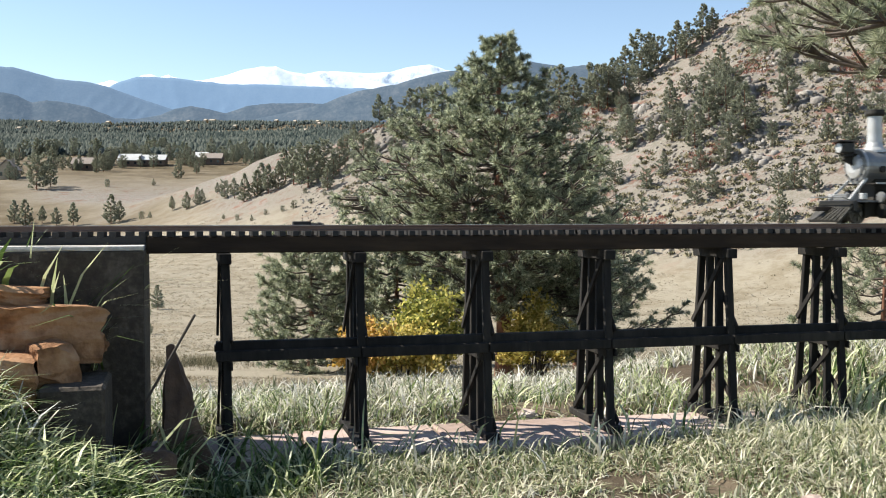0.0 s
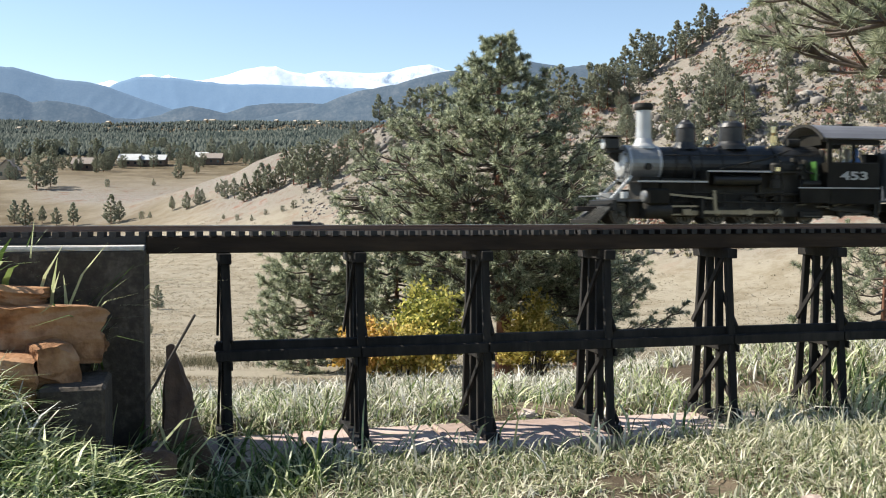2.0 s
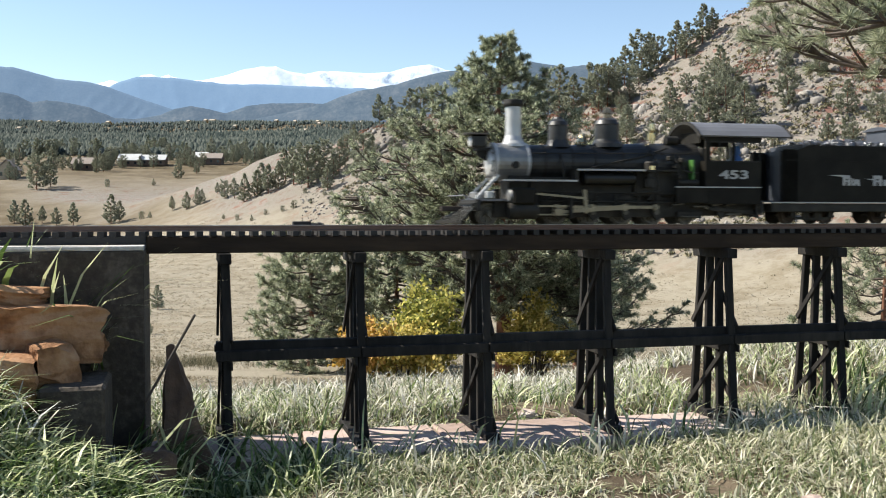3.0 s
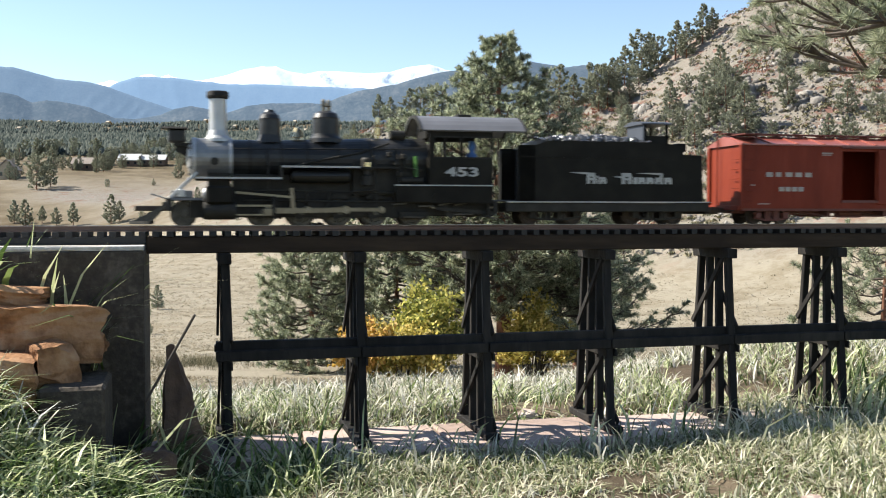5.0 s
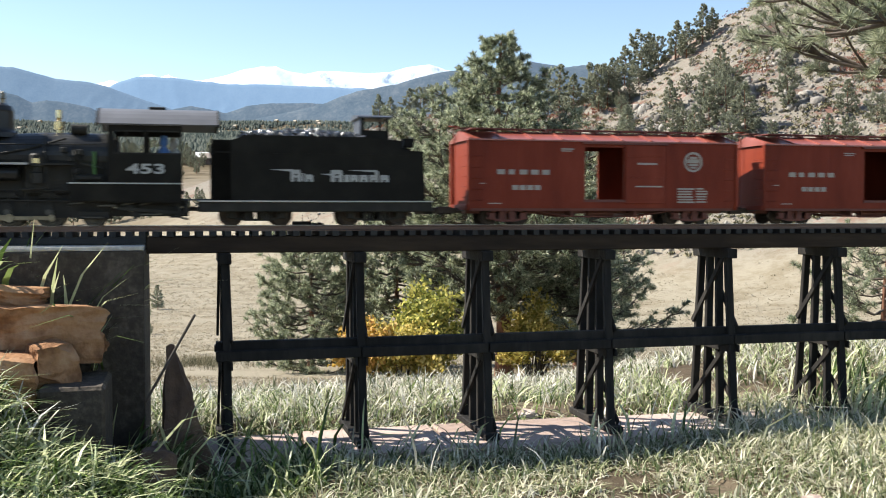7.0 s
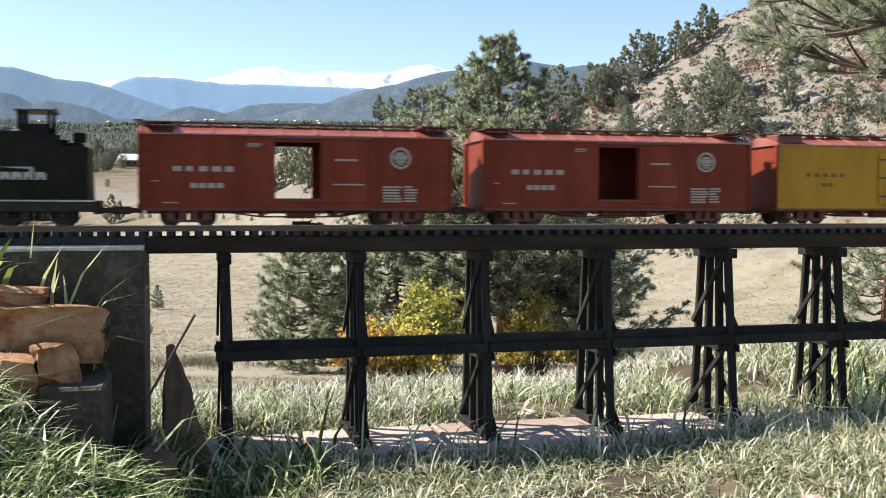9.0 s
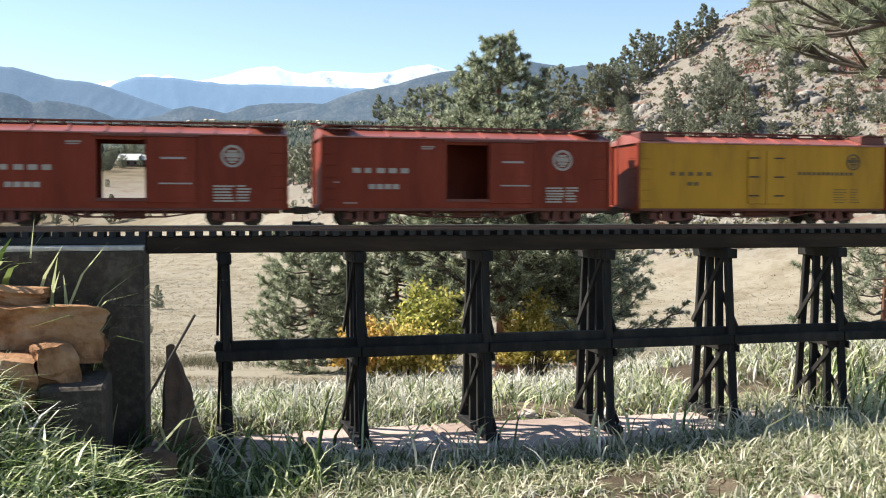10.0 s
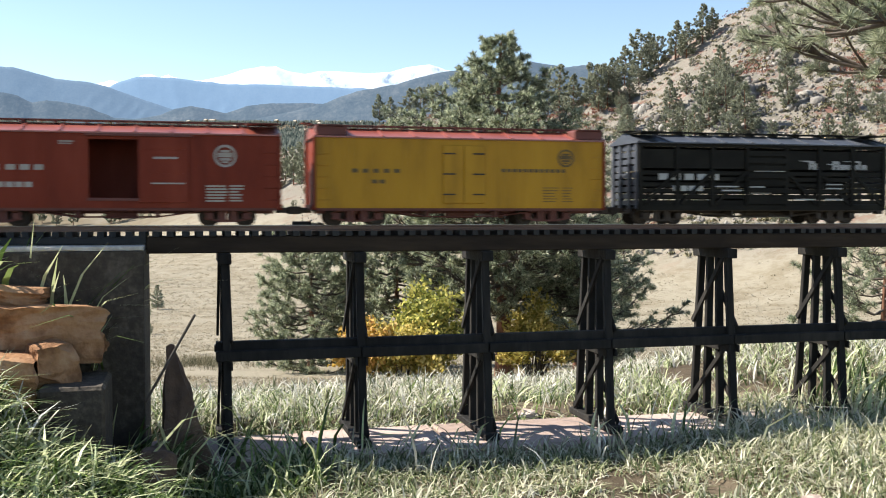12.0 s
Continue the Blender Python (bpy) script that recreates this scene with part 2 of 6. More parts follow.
def ground_z(x, y):
    x, y = np.asarray(x, float), np.asarray(y, float)
    z = sum(np.interp(y * k, FALL_Y, FALL_Z) for k in (0.85, 0.93, 1.0, 1.07, 1.15)) / 5
    z = z - smooth01(0.0, 1.6, y - 1.75) * smooth01(0.15, -0.9, x / np.maximum(y, 0.5) * 1.6) * 0.16 * smooth01(9, 3, y)
    z = z + smooth01(0.2, 0.9, x) * smooth01(1.9, 2.6, y) * smooth01(12, 4, y) * 0.1
    # bank of turf before the abutment
    z = z + 0.088 * smooth01(-0.2, -0.48, x) * smooth01(1.34, 1.16, y) * smooth01(-1, 0.5, y)
    z = z + 0.058 * smooth01(-0.455, -0.54, x) * smooth01(1.5, 1.25, y) * smooth01(0.6, 1.1, y)
    across = (y - 1.6533) * 0.97 - (x + 0.0134) * 0.2436
    z = z - 0.022 * smooth01(0.16, 0.12, np.abs(across + 0.015)) * smooth01(-0.7, -0.5, x)
    z = z - 0.04 * smooth01(0.22, 0.1, np.hypot(x + 0.36, (y - 1.33) * 0.8))
    z = z + 0.03 * smooth01(0.3, 0.8, x) * smooth01(1.75, 1.4, y)
    far = smooth01(20, 120, y)
    z = z + far * (1.2 * wave(x, y, 40, 1) + 0.4 * wave(x, y, 13, 2)) + smooth01(300, 900, y) * 8 * wave(x, y, 160, 3)
    z = z + 0.008 * wave(x, y, 0.25, 4) * smooth01(40, 4, np.abs(y) + np.abs(x)) + 0.06 * wave(x, y, 1.7, 5) * smooth01(2.5, 8, y)
    # the hill
    q = 0.8 * x + 0.6 * y - 96.8
    p = 0.6 * x - 0.8 * y
    cap = np.interp(p, [-420, -330, -290, -268, -252, -221, -200, -185, -170, -155, -140, -125, -110, -90, -60], [-2.9, 4.9, 12.3, 18.8, 23.6, 24.9, 23.6, 21.9, 21.5, 27.2, 41.7, 61.7, 81.0, 99.9, 118.7])
    ramp = -7 + 0.5 * q + 0.0012 * np.clip(q, 0, 90) ** 2
    k = 3.5
    hill = -k * np.log(np.exp(-np.clip(ramp, -300, 300) / k) + np.exp(-cap / k))
    hill = hill + smooth01(-2, 25, hill) * (3.0 * wave(x, y, 30, 6) + 1.6 * wave(x, y, 11, 7) + 0.8 * np.abs(wave(x, y, 4.5, 8)))
    k = 3.0
    mx = np.maximum(z, hill)
    near = smooth01(30, 90, y)
    up = mx + k * np.log(np.exp((z - mx) / k) + np.exp((hill - mx) / k))
    return np.where(near > 0, z * (1 - near) + up * near, z)


def gz(x, y):
    return float(ground_z(x, y))


def soil_material():
    m = bpy.data.materials.new("meadow_soil")
    m.use_nodes = True
    nt = m.node_tree
    nd, ln = nt.nodes, nt.links
    bs = nd["Principled BSDF"]
    bs.inputs["Roughness"].default_value = 0.95
    bs.inputs["Specular IOR Level"].default_value = 0.114
    tc = nd.new("ShaderNodeTexCoord")

    def noise_ramp(scale, stops, detail=8, grit=0.65):
        n = nd.new("ShaderNodeTexNoise")
        n.inputs["Scale"].default_value = scale
        n.inputs["Detail"].default_value = detail
        n.inputs["Roughness"].default_value = grit
        ln.new(tc.outputs["Object"], n.inputs["Vector"])
        r = nd.new("ShaderNodeValToRGB")
        el = r.color_ramp.elements
        while len(el) < len(stops):
            el.new(0.5)
        for e, (p, c) in zip(el, stops):
            e.position, e.color = p, (*c, 1)
        ln.new(n.outputs[0], r.inputs[0])
        return n, r
    n1, meadow = noise_ramp(0.22, [(0.3, (0.15, 0.12, 0.078)), (0.44, (0.215, 0.182, 0.128)), (0.56, (0.28, 0.248, 0.188)), (0.7, (0.2, 0.175, 0.12))], 15, 0.78)
    n2, scree = noise_ramp(0.16, [(0.4, (0.165, 0.09, 0.07)), (0.44, (0.135, 0.108, 0.085)), (0.48, (0.235, 0.21, 0.182)), (0.52, (0.14, 0.127, 0.098)), (0.56, (0.25, 0.228, 0.2)), (0.6, (0.18, 0.1, 0.078))], 15, 0.8)
    n3, turf = noise_ramp(6.0, [(0.3, (0.05, 0.037, 0.025)), (0.5, (0.13, 0.1, 0.068)), (0.7, (0.25, 0.2, 0.14))])
    at = nd.new("ShaderNodeAttribute")
    at.attribute_name = "cover"
    sx = nd.new("ShaderNodeSeparateColor")
    ln.new(at.outputs["Color"], sx.inputs[0])
    m1 = nd.new("ShaderNodeMix")
    m1.data_type = "RGBA"
    ln.new(sx.outputs[0], m1.inputs[0])
    ln.new(meadow.outputs[0], m1.inputs[6])
    ln.new(scree.outputs[0], m1.inputs[7])
    m2 = nd.new("ShaderNodeMix")
    m2.data_type = "RGBA"
    ln.new(sx.outputs[1], m2.inputs[0])
    n4, pasture = noise_ramp(0.06, [(0.35, (0.085, 0.062, 0.036)), (0.5, (0.125, 0.098, 0.06)), (0.62, (0.18, 0.148, 0.1))], 14, 0.72)
    m3 = nd.new("ShaderNodeMix")
    m3.data_type = "RGBA"
    ln.new(sx.outputs[2], m3.inputs[0])
    ln.new(m1.outputs[2], m3.inputs[6])
    ln.new(pasture.outputs[0], m3.inputs[7])
    ln.new(m3.outputs[2], m2.inputs[6])
    ln.new(turf.outputs[0], m2.inputs[7])
    ln.new(m2.outputs[2], bs.inputs["Base Color"])
    bp = nd.new("ShaderNodeBump")
    bp.inputs["Strength"].default_value = 0.5
    bp.inputs["Distance"].default_value = 0.3
    ln.new(n2.outputs[0], bp.inputs["Height"])
    ln.new(bp.outputs[0], bs.inputs["Normal"])
    return m


def build_ground():
    rad = np.concatenate([np.geomspace(0.25, 6, 110), np.geomspace(6.2, 60, 70), np.geomspace(61, 420, 230), np.geomspace(424, 3200, 60)])
    ang = np.concatenate([np.linspace(-180, -32, 24, endpoint=False), np.linspace(-32, 32, 300, endpoint=False), np.linspace(32, 180, 24, endpoint=False)])
    a, r = np.meshgrid(np.radians(ang), rad)
    x, y = r * np.sin(a), r * np.cos(a)
    z = ground_z(x, y)
    nr, na = x.shape
    v = np.stack([x.ravel(), y.ravel(), z.ravel()], 1)
    i = np.arange(nr - 1)[:, None] * na
    j = np.arange(na)[None]
    jn = (j + 1) % na
    f = np.stack([i + j, i + jn, i + na + jn, i + na + j], -1).reshape(-1, 4)[:, ::-1]
    v[:na, 0:2] = (0.03, -0.05)
    ob = big("ground", v, f, soil_material(), smooth=True)
    me = ob.data
    cover = me.attributes.new("cover", "FLOAT_COLOR", "POINT")
    q = 0.8 * v[:, 0] + 0.6 * v[:, 1] - 96.8
    hill = smooth01(-4, 26, q + 10 * wave(v[:, 0], v[:, 1], 18, 9)) * smooth01(60, 110, v[:, 1]) * smooth01(500, 380, v[:, 1])
    turf = smooth01(9, 5, np.hypot(v[:, 0], v[:, 1]))
    far_field = smooth01(255, 330, v[:, 1] + 22 * wave(v[:, 0], v[:, 1], 50, 14) - 0.35 * (v[:, 0] + 60)) * (1 - hill)
    col = np.stack([hill, turf, far_field, 1 + 0 * hill], 1).astype(np.float32)
    cover.data.foreach_set("color", col.ravel())
    tagged(ob, "dry tan meadow and stony hillside ground falling into a valley", "ground", kind="structure")


build_ground()


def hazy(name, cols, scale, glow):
    """Distance seen through kilometres of air: a plain backdrop surface, haze painted into colour and emission."""
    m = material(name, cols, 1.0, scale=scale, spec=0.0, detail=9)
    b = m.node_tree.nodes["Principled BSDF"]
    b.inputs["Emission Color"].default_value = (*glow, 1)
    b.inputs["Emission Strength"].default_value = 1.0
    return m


def mountain(name, dist, depth, px, top, rough, mat, label, seed):
    """A range: its crest runs through (x, height) pairs at a distance; spurs and gullies run down both sides."""
    n, rows = 760, 60
    xs = np.linspace(px[0], px[-1], n)
    teeth = rough * (0.35 * wave(xs, 0 * xs, 60, seed) + 0.22 * wave(xs, 0 * xs, 22, seed + 1) + 0.12 * wave(xs, 0 * xs, 8, seed + 2))
    v = []
    for k in range(rows):
        t = k / (rows - 1) * 2 - 1
        fall = 1 - abs(t) ** 1.1
        yy = xs * 0 + t * depth
        wx = xs + 60 * wave(xs, yy, 160, seed + 3)
        spur = np.abs(wave(wx + 0.8 * yy, yy, 150, seed + 5)) + 0.6 * np.abs(wave(wx - 0.9 * yy, yy, 66, seed + 6)) + 0.35 * np.abs(wave(wx + 0.5 * yy, yy, 27, seed + 7))
        z = 60 + (np.interp(xs + 0.7 * yy + 0.25 * np.abs(yy), px, top) - 60) * fall + teeth * max(0.0, 1 - 7 * abs(t)) - rough * 1.5 * spur * min(1.0, 4 * abs(t)) * (0.35 + 0.65 * fall)
        v.append(np.stack([xs, np.full(n, dist + t * depth), z], 1))
    v = np.concatenate(v)
    i = np.arange(rows - 1)[:, None] * n
    j = np.arange(n - 1)[None]
    f = np.stack([i + j, i + j + 1, i + n + j + 1, i + n + j], -1).reshape(-1, 4)
    ob = big(name, v, f, mat, smooth=True)
    return tagged(ob, label, "mountain", kind="structure")


def at(px, py, d):
    """Place seen from the lawn under a bearing and a rise, both in 1/1800 of the distance."""
    return (px - 784) / 1800 * d, 0.36 + (376 - py) / 1800 * d


def crest(d, pts):
    a = [at(p, q, d) for p, q in pts]
    return [p[0] for p in a], [p[1] for p in a]


# Haze over the ranges is painted in: blued base colours plus a glow.
M["snow"] = hazy("hazed_snowy_peaks", [(0.2, 0.25, 0.33), (0.62, 0.66, 0.72), (0.8, 0.81, 0.83), (0.84, 0.85, 0.86)], 0.02, (0.09, 0.12, 0.16))
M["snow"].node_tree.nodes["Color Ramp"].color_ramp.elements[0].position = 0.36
M["blue1"] = hazy("haze_blue_forest_range", [(0.06, 0.095, 0.14), (0.09, 0.125, 0.165)], 0.12, (0.1, 0.155, 0.235))
M["blue2"] = hazy("haze_slate_blue_forest_range", [(0.05, 0.075, 0.105), (0.085, 0.11, 0.135)], 0.12, (0.072, 0.11, 0.165))
M["blue3"] = hazy("hazed_blue_green_foothills", [(0.028, 0.04, 0.05), (0.055, 0.067, 0.075), (0.11, 0.115, 0.115)], 0.1, (0.044, 0.066, 0.098))
RANGES = (
    ("mountain_range_snow", 4400, 320, 6, "snow", "distant snow-covered high peaks under a pale sky", 31, [(-100, 160), (120, 160), (180, 146), (200, 141), (230, 150), (255, 132), (270, 131), (285, 137), (300, 131), (330, 142), (360, 142), (400, 134), (430, 124), (462, 117), (490, 117), (515, 127), (540, 131), (570, 125), (610, 127), (650, 130), (690, 127), (720, 119), (760, 114), (790, 124), (830, 130), (900, 150), (1100, 170)]),
    ("mountain_range_far", 4050, 300, 5, "blue1", "hazy blue forested mountain range", 41, [(-100, 175), (100, 165), (190, 156), (215, 144), (245, 136), (280, 136), (310, 137), (350, 143), (400, 148), (470, 149), (560, 153), (640, 156), (720, 162), (900, 170), (1300, 190)]),
    ("mountain_range_near", 3700, 300, 5, "blue2", "hazed slate-blue wooded mountain sloping down into the valley", 45, [(-500, 95), (-150, 105), (0, 116), (30, 119), (60, 127), (100, 138), (160, 145), (195, 154), (240, 170), (290, 188), (340, 205), (420, 215), (700, 220)]),
    ("foothill_west", 3300, 260, 5, "blue3", "dark green rocky foothill above the valley woods", 51, [(-400, 150), (-100, 158), (10, 163), (35, 169), (60, 181), (85, 177), (120, 181), (160, 190), (205, 208), (260, 212), (400, 220), (600, 222)]),
    ("foothill_middle", 3350, 260, 4, "blue3", "low dark wooded foothill above a town", 55, [(100, 222), (230, 212), (285, 204), (312, 192), (340, 187), (372, 193), (400, 200), (440, 187), (480, 183), (540, 182), (590, 184), (680, 190), (900, 200)]),
    ("foothill_east", 3200, 300, 5, "blue3", "long hazed blue-green wooded ridge rising to a summit", 58, [(430, 215), (520, 196), (580, 182), (605, 170), (640, 159), (700, 148), (745, 136), (790, 126), (815, 124), (860, 126), (905, 116), (940, 109), (970, 114), (1000, 118), (1030, 115), (1065, 119), (1200, 130), (1600, 140)]),
)
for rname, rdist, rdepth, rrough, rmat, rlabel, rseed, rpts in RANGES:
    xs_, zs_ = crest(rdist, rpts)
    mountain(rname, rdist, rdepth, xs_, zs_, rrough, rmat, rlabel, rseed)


# ---------------------------------------------------------------- trestle
def batter(x0, n0, z0, x1, n1, z1, w=0.0125, d=0.009):
    """A leaning square post from its head to its foot."""
    bm = bmesh.new()
    bmesh.ops.create_cube(bm, size=1)
    for v in bm.verts:
        c = v.co
        t = 0.5 - c.z
        v.co = Vector((x0 + (x1 - x0) * t + c.x * w, n0 + (n1 - n0) * t + c.y * d, z0 + (z1 - z0) * t))
    bmesh.ops.bevel(bm, geom=list(bm.edges), offset=0.0009, segments=1, affect="EDGES")
    return bm


def build_trestle():
    bents = [-0.336, -0.132, 0.072, 0.281, 0.503, 0.716] + [0.93 + 0.214 * k for k in range(15)]
    tr = empty("trestle_bridge", TRACK, "black-stained miniature wooden trestle bridge on flagstones", "bridge")
    for s in bents:
        bent = new("bent")
        bent.parent = tr
        bent.matrix_basis = Matrix.Translation((s, 0, 0))
        tilt = random.uniform(-0.004, 0.004)
        for t, b in ((-0.045, -0.07), (-0.015, -0.0235), (0.015, 0.0235), (0.045, 0.07)):
            part("post", batter(tilt * 0.3, t, 0.283, tilt, b, 0.012), "stain", bent)
        part("cap", box(-0.0095, 0.0095, -0.061, 0.061, 0.282, 0.2985, 0.0015), "stain", bent)
        part("sill", box(-0.0115, 0.0115, -0.092, 0.092, 0.0015, 0.013, 0.0015), "stain", bent)
        for z0, z1, w0, w1, sx in ((0.165, 0.285, 0.062, 0.046, 1), (0.165, 0.285, 0.062, 0.046, -1), (0.016, 0.14, 0.076, 0.064, 1), (0.016, 0.14, 0.076, 0.064, -1)):
            part("diagonal_brace", bar((sx * 0.0084, -sx * w0, z0), (sx * 0.0084, sx * w1, z1), 0.004, 0.0095, bevel=0.0008), "stain", bent)
        for sx in (-1, 1):
            part("sash_brace", box(min(sx * 0.0064, sx * 0.0102), max(sx * 0.0064, sx * 0.0102), -0.07, 0.07, 0.124, 0.1365, 0.0008), "stain", bent)
    ends = bents + [4.15]
    for a, b in zip(ends, ends[1:]):
        for n, zt in ((-0.062, 0.153), (-0.046, 0.1655), (0.05, 0.149)):
            part("girt", box(a - 0.014 if a == bents[0] else a + 0.001, b - 0.001, n - 0.0075, n + 0.0075, 0.1375, zt, 0.001), "stain", tr)
    a = -0.449
    for n in (-0.03, 0.03):
        part("bed_timber", box(-2.85, a - 0.001, n - 0.011, n + 0.011, 0.3135, 0.3235), "tie", tr)
    part("stringer", box(a, 4.2, -0.041, -0.018, 0.2985, 0.3235, 0.0015), "deck", tr)
    part("stringer", box(a, 4.2, 0.018, 0.041, 0.2985, 0.3235, 0.0015), "deck", tr)
    tb = box(-0.0048, 0.0048, -0.043, 0.043, 0.3237, 0.3312)
    me = bpy.data.meshes.new("tie")
    tb.to_mesh(me)
    tb.free()
    me.materials.append(M["tie"])
    s = -2.8
    while s < 4.15:
        o = new("tie", me)
        o.parent = tr
        o.matrix_basis = pose(s + random.uniform(-0.001, 0.001), random.uniform(-0.001, 0.001), 0, 0, 0, random.uniform(-2, 2))
        s += 0.0204
    for n in (-0.0225, 0.0225):
        prof = [(-0.0042, 0.3312), (0.0042, 0.3312), (0.0042, 0.3324), (0.0012, 0.3332), (0.0012, 0.3368), (0.0022, 0.3374), (0.0022, 0.3388), (0.0017, 0.3396), (-0.0017, 0.3396), (-0.0022, 0.3388), (-0.0022, 0.3374), (-0.0012, 0.3368), (-0.0012, 0.3332), (-0.0042, 0.3324)]
        rl = part("rail", prism([(n + p, q) for p, q in prof], -2.8, 4.2), "rail", tr, "rust-brown rail with a polished head")
        part("rail_head", prism([(n + p, q) for p, q in [(-0.0016, 0.33955), (0.0016, 0.33955), (0.0016, 0.3399), (-0.0016, 0.3399)]], -2.8, 4.2), "railtop", rl, "polished rail head")


build_trestle()
RAIL = 0.3398


# ---------------------------------------------------------------- abutment, stones and flagstones
def track_world(s, n):
    v = TRACK @ Vector((s, n, 0))
    return v.x, v.y


def stone(name, at, size, seed, mat, label, turn=(0, 0, 0), top=1.0, lean=0.0, chips=7):
    """A broken block of stone: a cube with corners split off along flat planes, layered and pitted."""
    rng = random.Random(seed)
    bm = bmesh.new()
    bmesh.ops.create_cube(bm, size=1)
    for v in bm.verts:
        k = 1 - (1 - top) * (v.co.z + 0.5)
        v.co = Vector((v.co.x * k + lean * (v.co.z + 0.5), v.co.y * (0.5 + 0.5 * k), v.co.z))
    for i in range(chips):
        d = Vector((rng.choice((-1, 1)) * rng.uniform(0.3, 1), rng.choice((-1, 1)) * rng.uniform(0.3, 1), rng.uniform(-0.7, 0.8))).normalized()
        far = max(v.co.dot(d) for v in bm.verts)
        bmesh.ops.bisect_plane(bm, geom=bm.verts[:] + bm.edges[:] + bm.faces[:], plane_co=d * (far - rng.uniform(0.12, 0.34)), plane_no=d, clear_outer=True)
        bmesh.ops.holes_fill(bm, edges=bm.edges[:])
    bmesh.ops.triangulate(bm, faces=bm.faces[:])
    for i in range(4):
        long = [e for e in bm.edges if e.calc_length() > 0.09]
        if not long:
            break
        bmesh.ops.subdivide_edges(bm, edges=long, cuts=1)
        bmesh.ops.triangulate(bm, faces=[f for f in bm.faces if len(f.verts) > 3])
    off = Vector((seed * 3.1, seed * 1.7, seed))
    for v in bm.verts:
        c = v.co.copy()
        lay = 0.006 * math.sin(c.z * 24 + seed + 2 * c.x + 3 * noise.noise(c * 3 + off))
        v.co = Vector((c.x * (1 + lay), c.y * (1 + lay), c.z)) + noise.noise_vector(c * 2.2 + off) * 0.09 + noise.noise_vector(c * 7.0 + off) * 0.03
        v.co = Vector((v.co.x * size[0], v.co.y * size[1], v.co.z * size[2]))
    bmesh.ops.recalc_face_normals(bm, faces=bm.faces[:])
    ob = link(name, bm, mat, None, "", False, pose(*at, *turn))
    return tagged(ob, label, "rock", "stones at the abutment")


def build_abutment():
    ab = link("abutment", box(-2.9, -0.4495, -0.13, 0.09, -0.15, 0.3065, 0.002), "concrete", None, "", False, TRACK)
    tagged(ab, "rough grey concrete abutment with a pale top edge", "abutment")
    bm = box(-2.9, -0.451, -0.1285, 0.089, 0.3067, 0.3128)
    bmesh.ops.subdivide_edges(bm, edges=bm.edges, cuts=40, use_grid_fill=False)
    for v in bm.verts:
        v.co += noise.noise_vector(v.co * 60) * 0.0022
    part("coping", bm, "mortar", ab, "pale crumbling mortar coping")
    bm = box(-0.078, 0.0, 0.0, 0.128, -0.1, 0.147, 0.004)
    tagged(link("footing_block", bm, "concrete", None, "", False, pose(-0.413, 1.235, 0, 0, 0, 14.1)), "grey concrete footing block half buried in grass", "concrete block")
    stone("sandstone_slab", (-0.555, 1.345, 0.207), (0.19, 0.12, 0.07), 3, "sandstone", "thick orange sandstone slab on the rock pile", (2, 2, 17), 1.12, 0.0, 8)
    stone("sandstone_slab", (-0.605, 1.335, 0.251), (0.15, 0.1, 0.03), 8, "sandstone", "thin orange sandstone slab topping the pile", (-3, 5, 12), 1.0, 0.0, 9)
    stone("sandstone_block", (-0.585, 1.25, 0.165), (0.15, 0.1, 0.058), 12, "sandstone", "rounded orange sandstone boulder in the grass", (5, 9, 20))
    stone("sandstone_block", (-0.492, 1.275, 0.17), (0.052, 0.052, 0.052), 17, "sandstone", "small squarish pale orange sandstone", (4, -6, 38), 0.9, 0.0, 4)
    stone("sandstone_block", (-0.6, 1.31, 0.12), (0.22, 0.12, 0.12), 19, "darkstone", "dark sandstone bedded under the rock pile", (0, 0, 14), 1.0, 0.0, 4)
    stone("standing_stone", (-0.352, 1.41, 0.068), (0.085, 0.055, 0.2), 21, "darkstone", "upright pointed grey-brown stone beside the abutment", (0, -2, 16), 0.12, -0.28, 4)
    stone("sandstone_block", (-0.37, 1.27, 0.03), (0.05, 0.045, 0.06), 24, "darkstone", "dark broken stone sunk in grass", (4, 8, 40))
    stone("flat_stone", (0.15, 1.84, -0.006), (0.04, 0.035, 0.012), 29, "paver", "small flat pinkish stone lying in grass", (3, 5, 20))
    stone("flat_stone", (0.42, 1.14, 0.012), (0.035, 0.03, 0.05), 31, "paver", "small pale stone standing in the lawn", (3, 5, 20), 0.8)
    s, rng = -0.47, random.Random(9)
    while s < 4.1:
        w = rng.uniform(0.22, 0.3)
        bm = box(s + 0.003, s + w - 0.003, -0.108 + rng.uniform(-0.012, 0.012), 0.06 + rng.uniform(-0.02, 0.02), -0.024, 0.0 + rng.uniform(-0.0015, 0.0005), 0.003)
        for v in bm.verts:
            v.co.x += rng.uniform(-0.003, 0.003)
            v.co.y += rng.uniform(-0.005, 0.005)
        tagged(link("flagstone", bm, "paver", None, "", False, TRACK), "pinkish-grey flagstone paver under the trestle", "paving stone", "flagstones under the trestle")
        s += w
    bm = box(-0.226, -0.197, 0.031, 0.046, 0.3314, 0.3455, 0.001)
    sw = link("switch_box", bm, "tie", None, "", False, TRACK)
    tagged(sw, "small black box with a round plug beside the rail", "box")
    part("plug", rod((-0.197, 0.038, 0.339), (-0.176, 0.038, 0.339), 0.0035, seg=10), "tie", sw)
    part("plug_cap", rod((-0.186, 0.038, 0.339), (-0.18, 0.038, 0.339), 0.0048, seg=10), "tie", sw)


build_abutment()


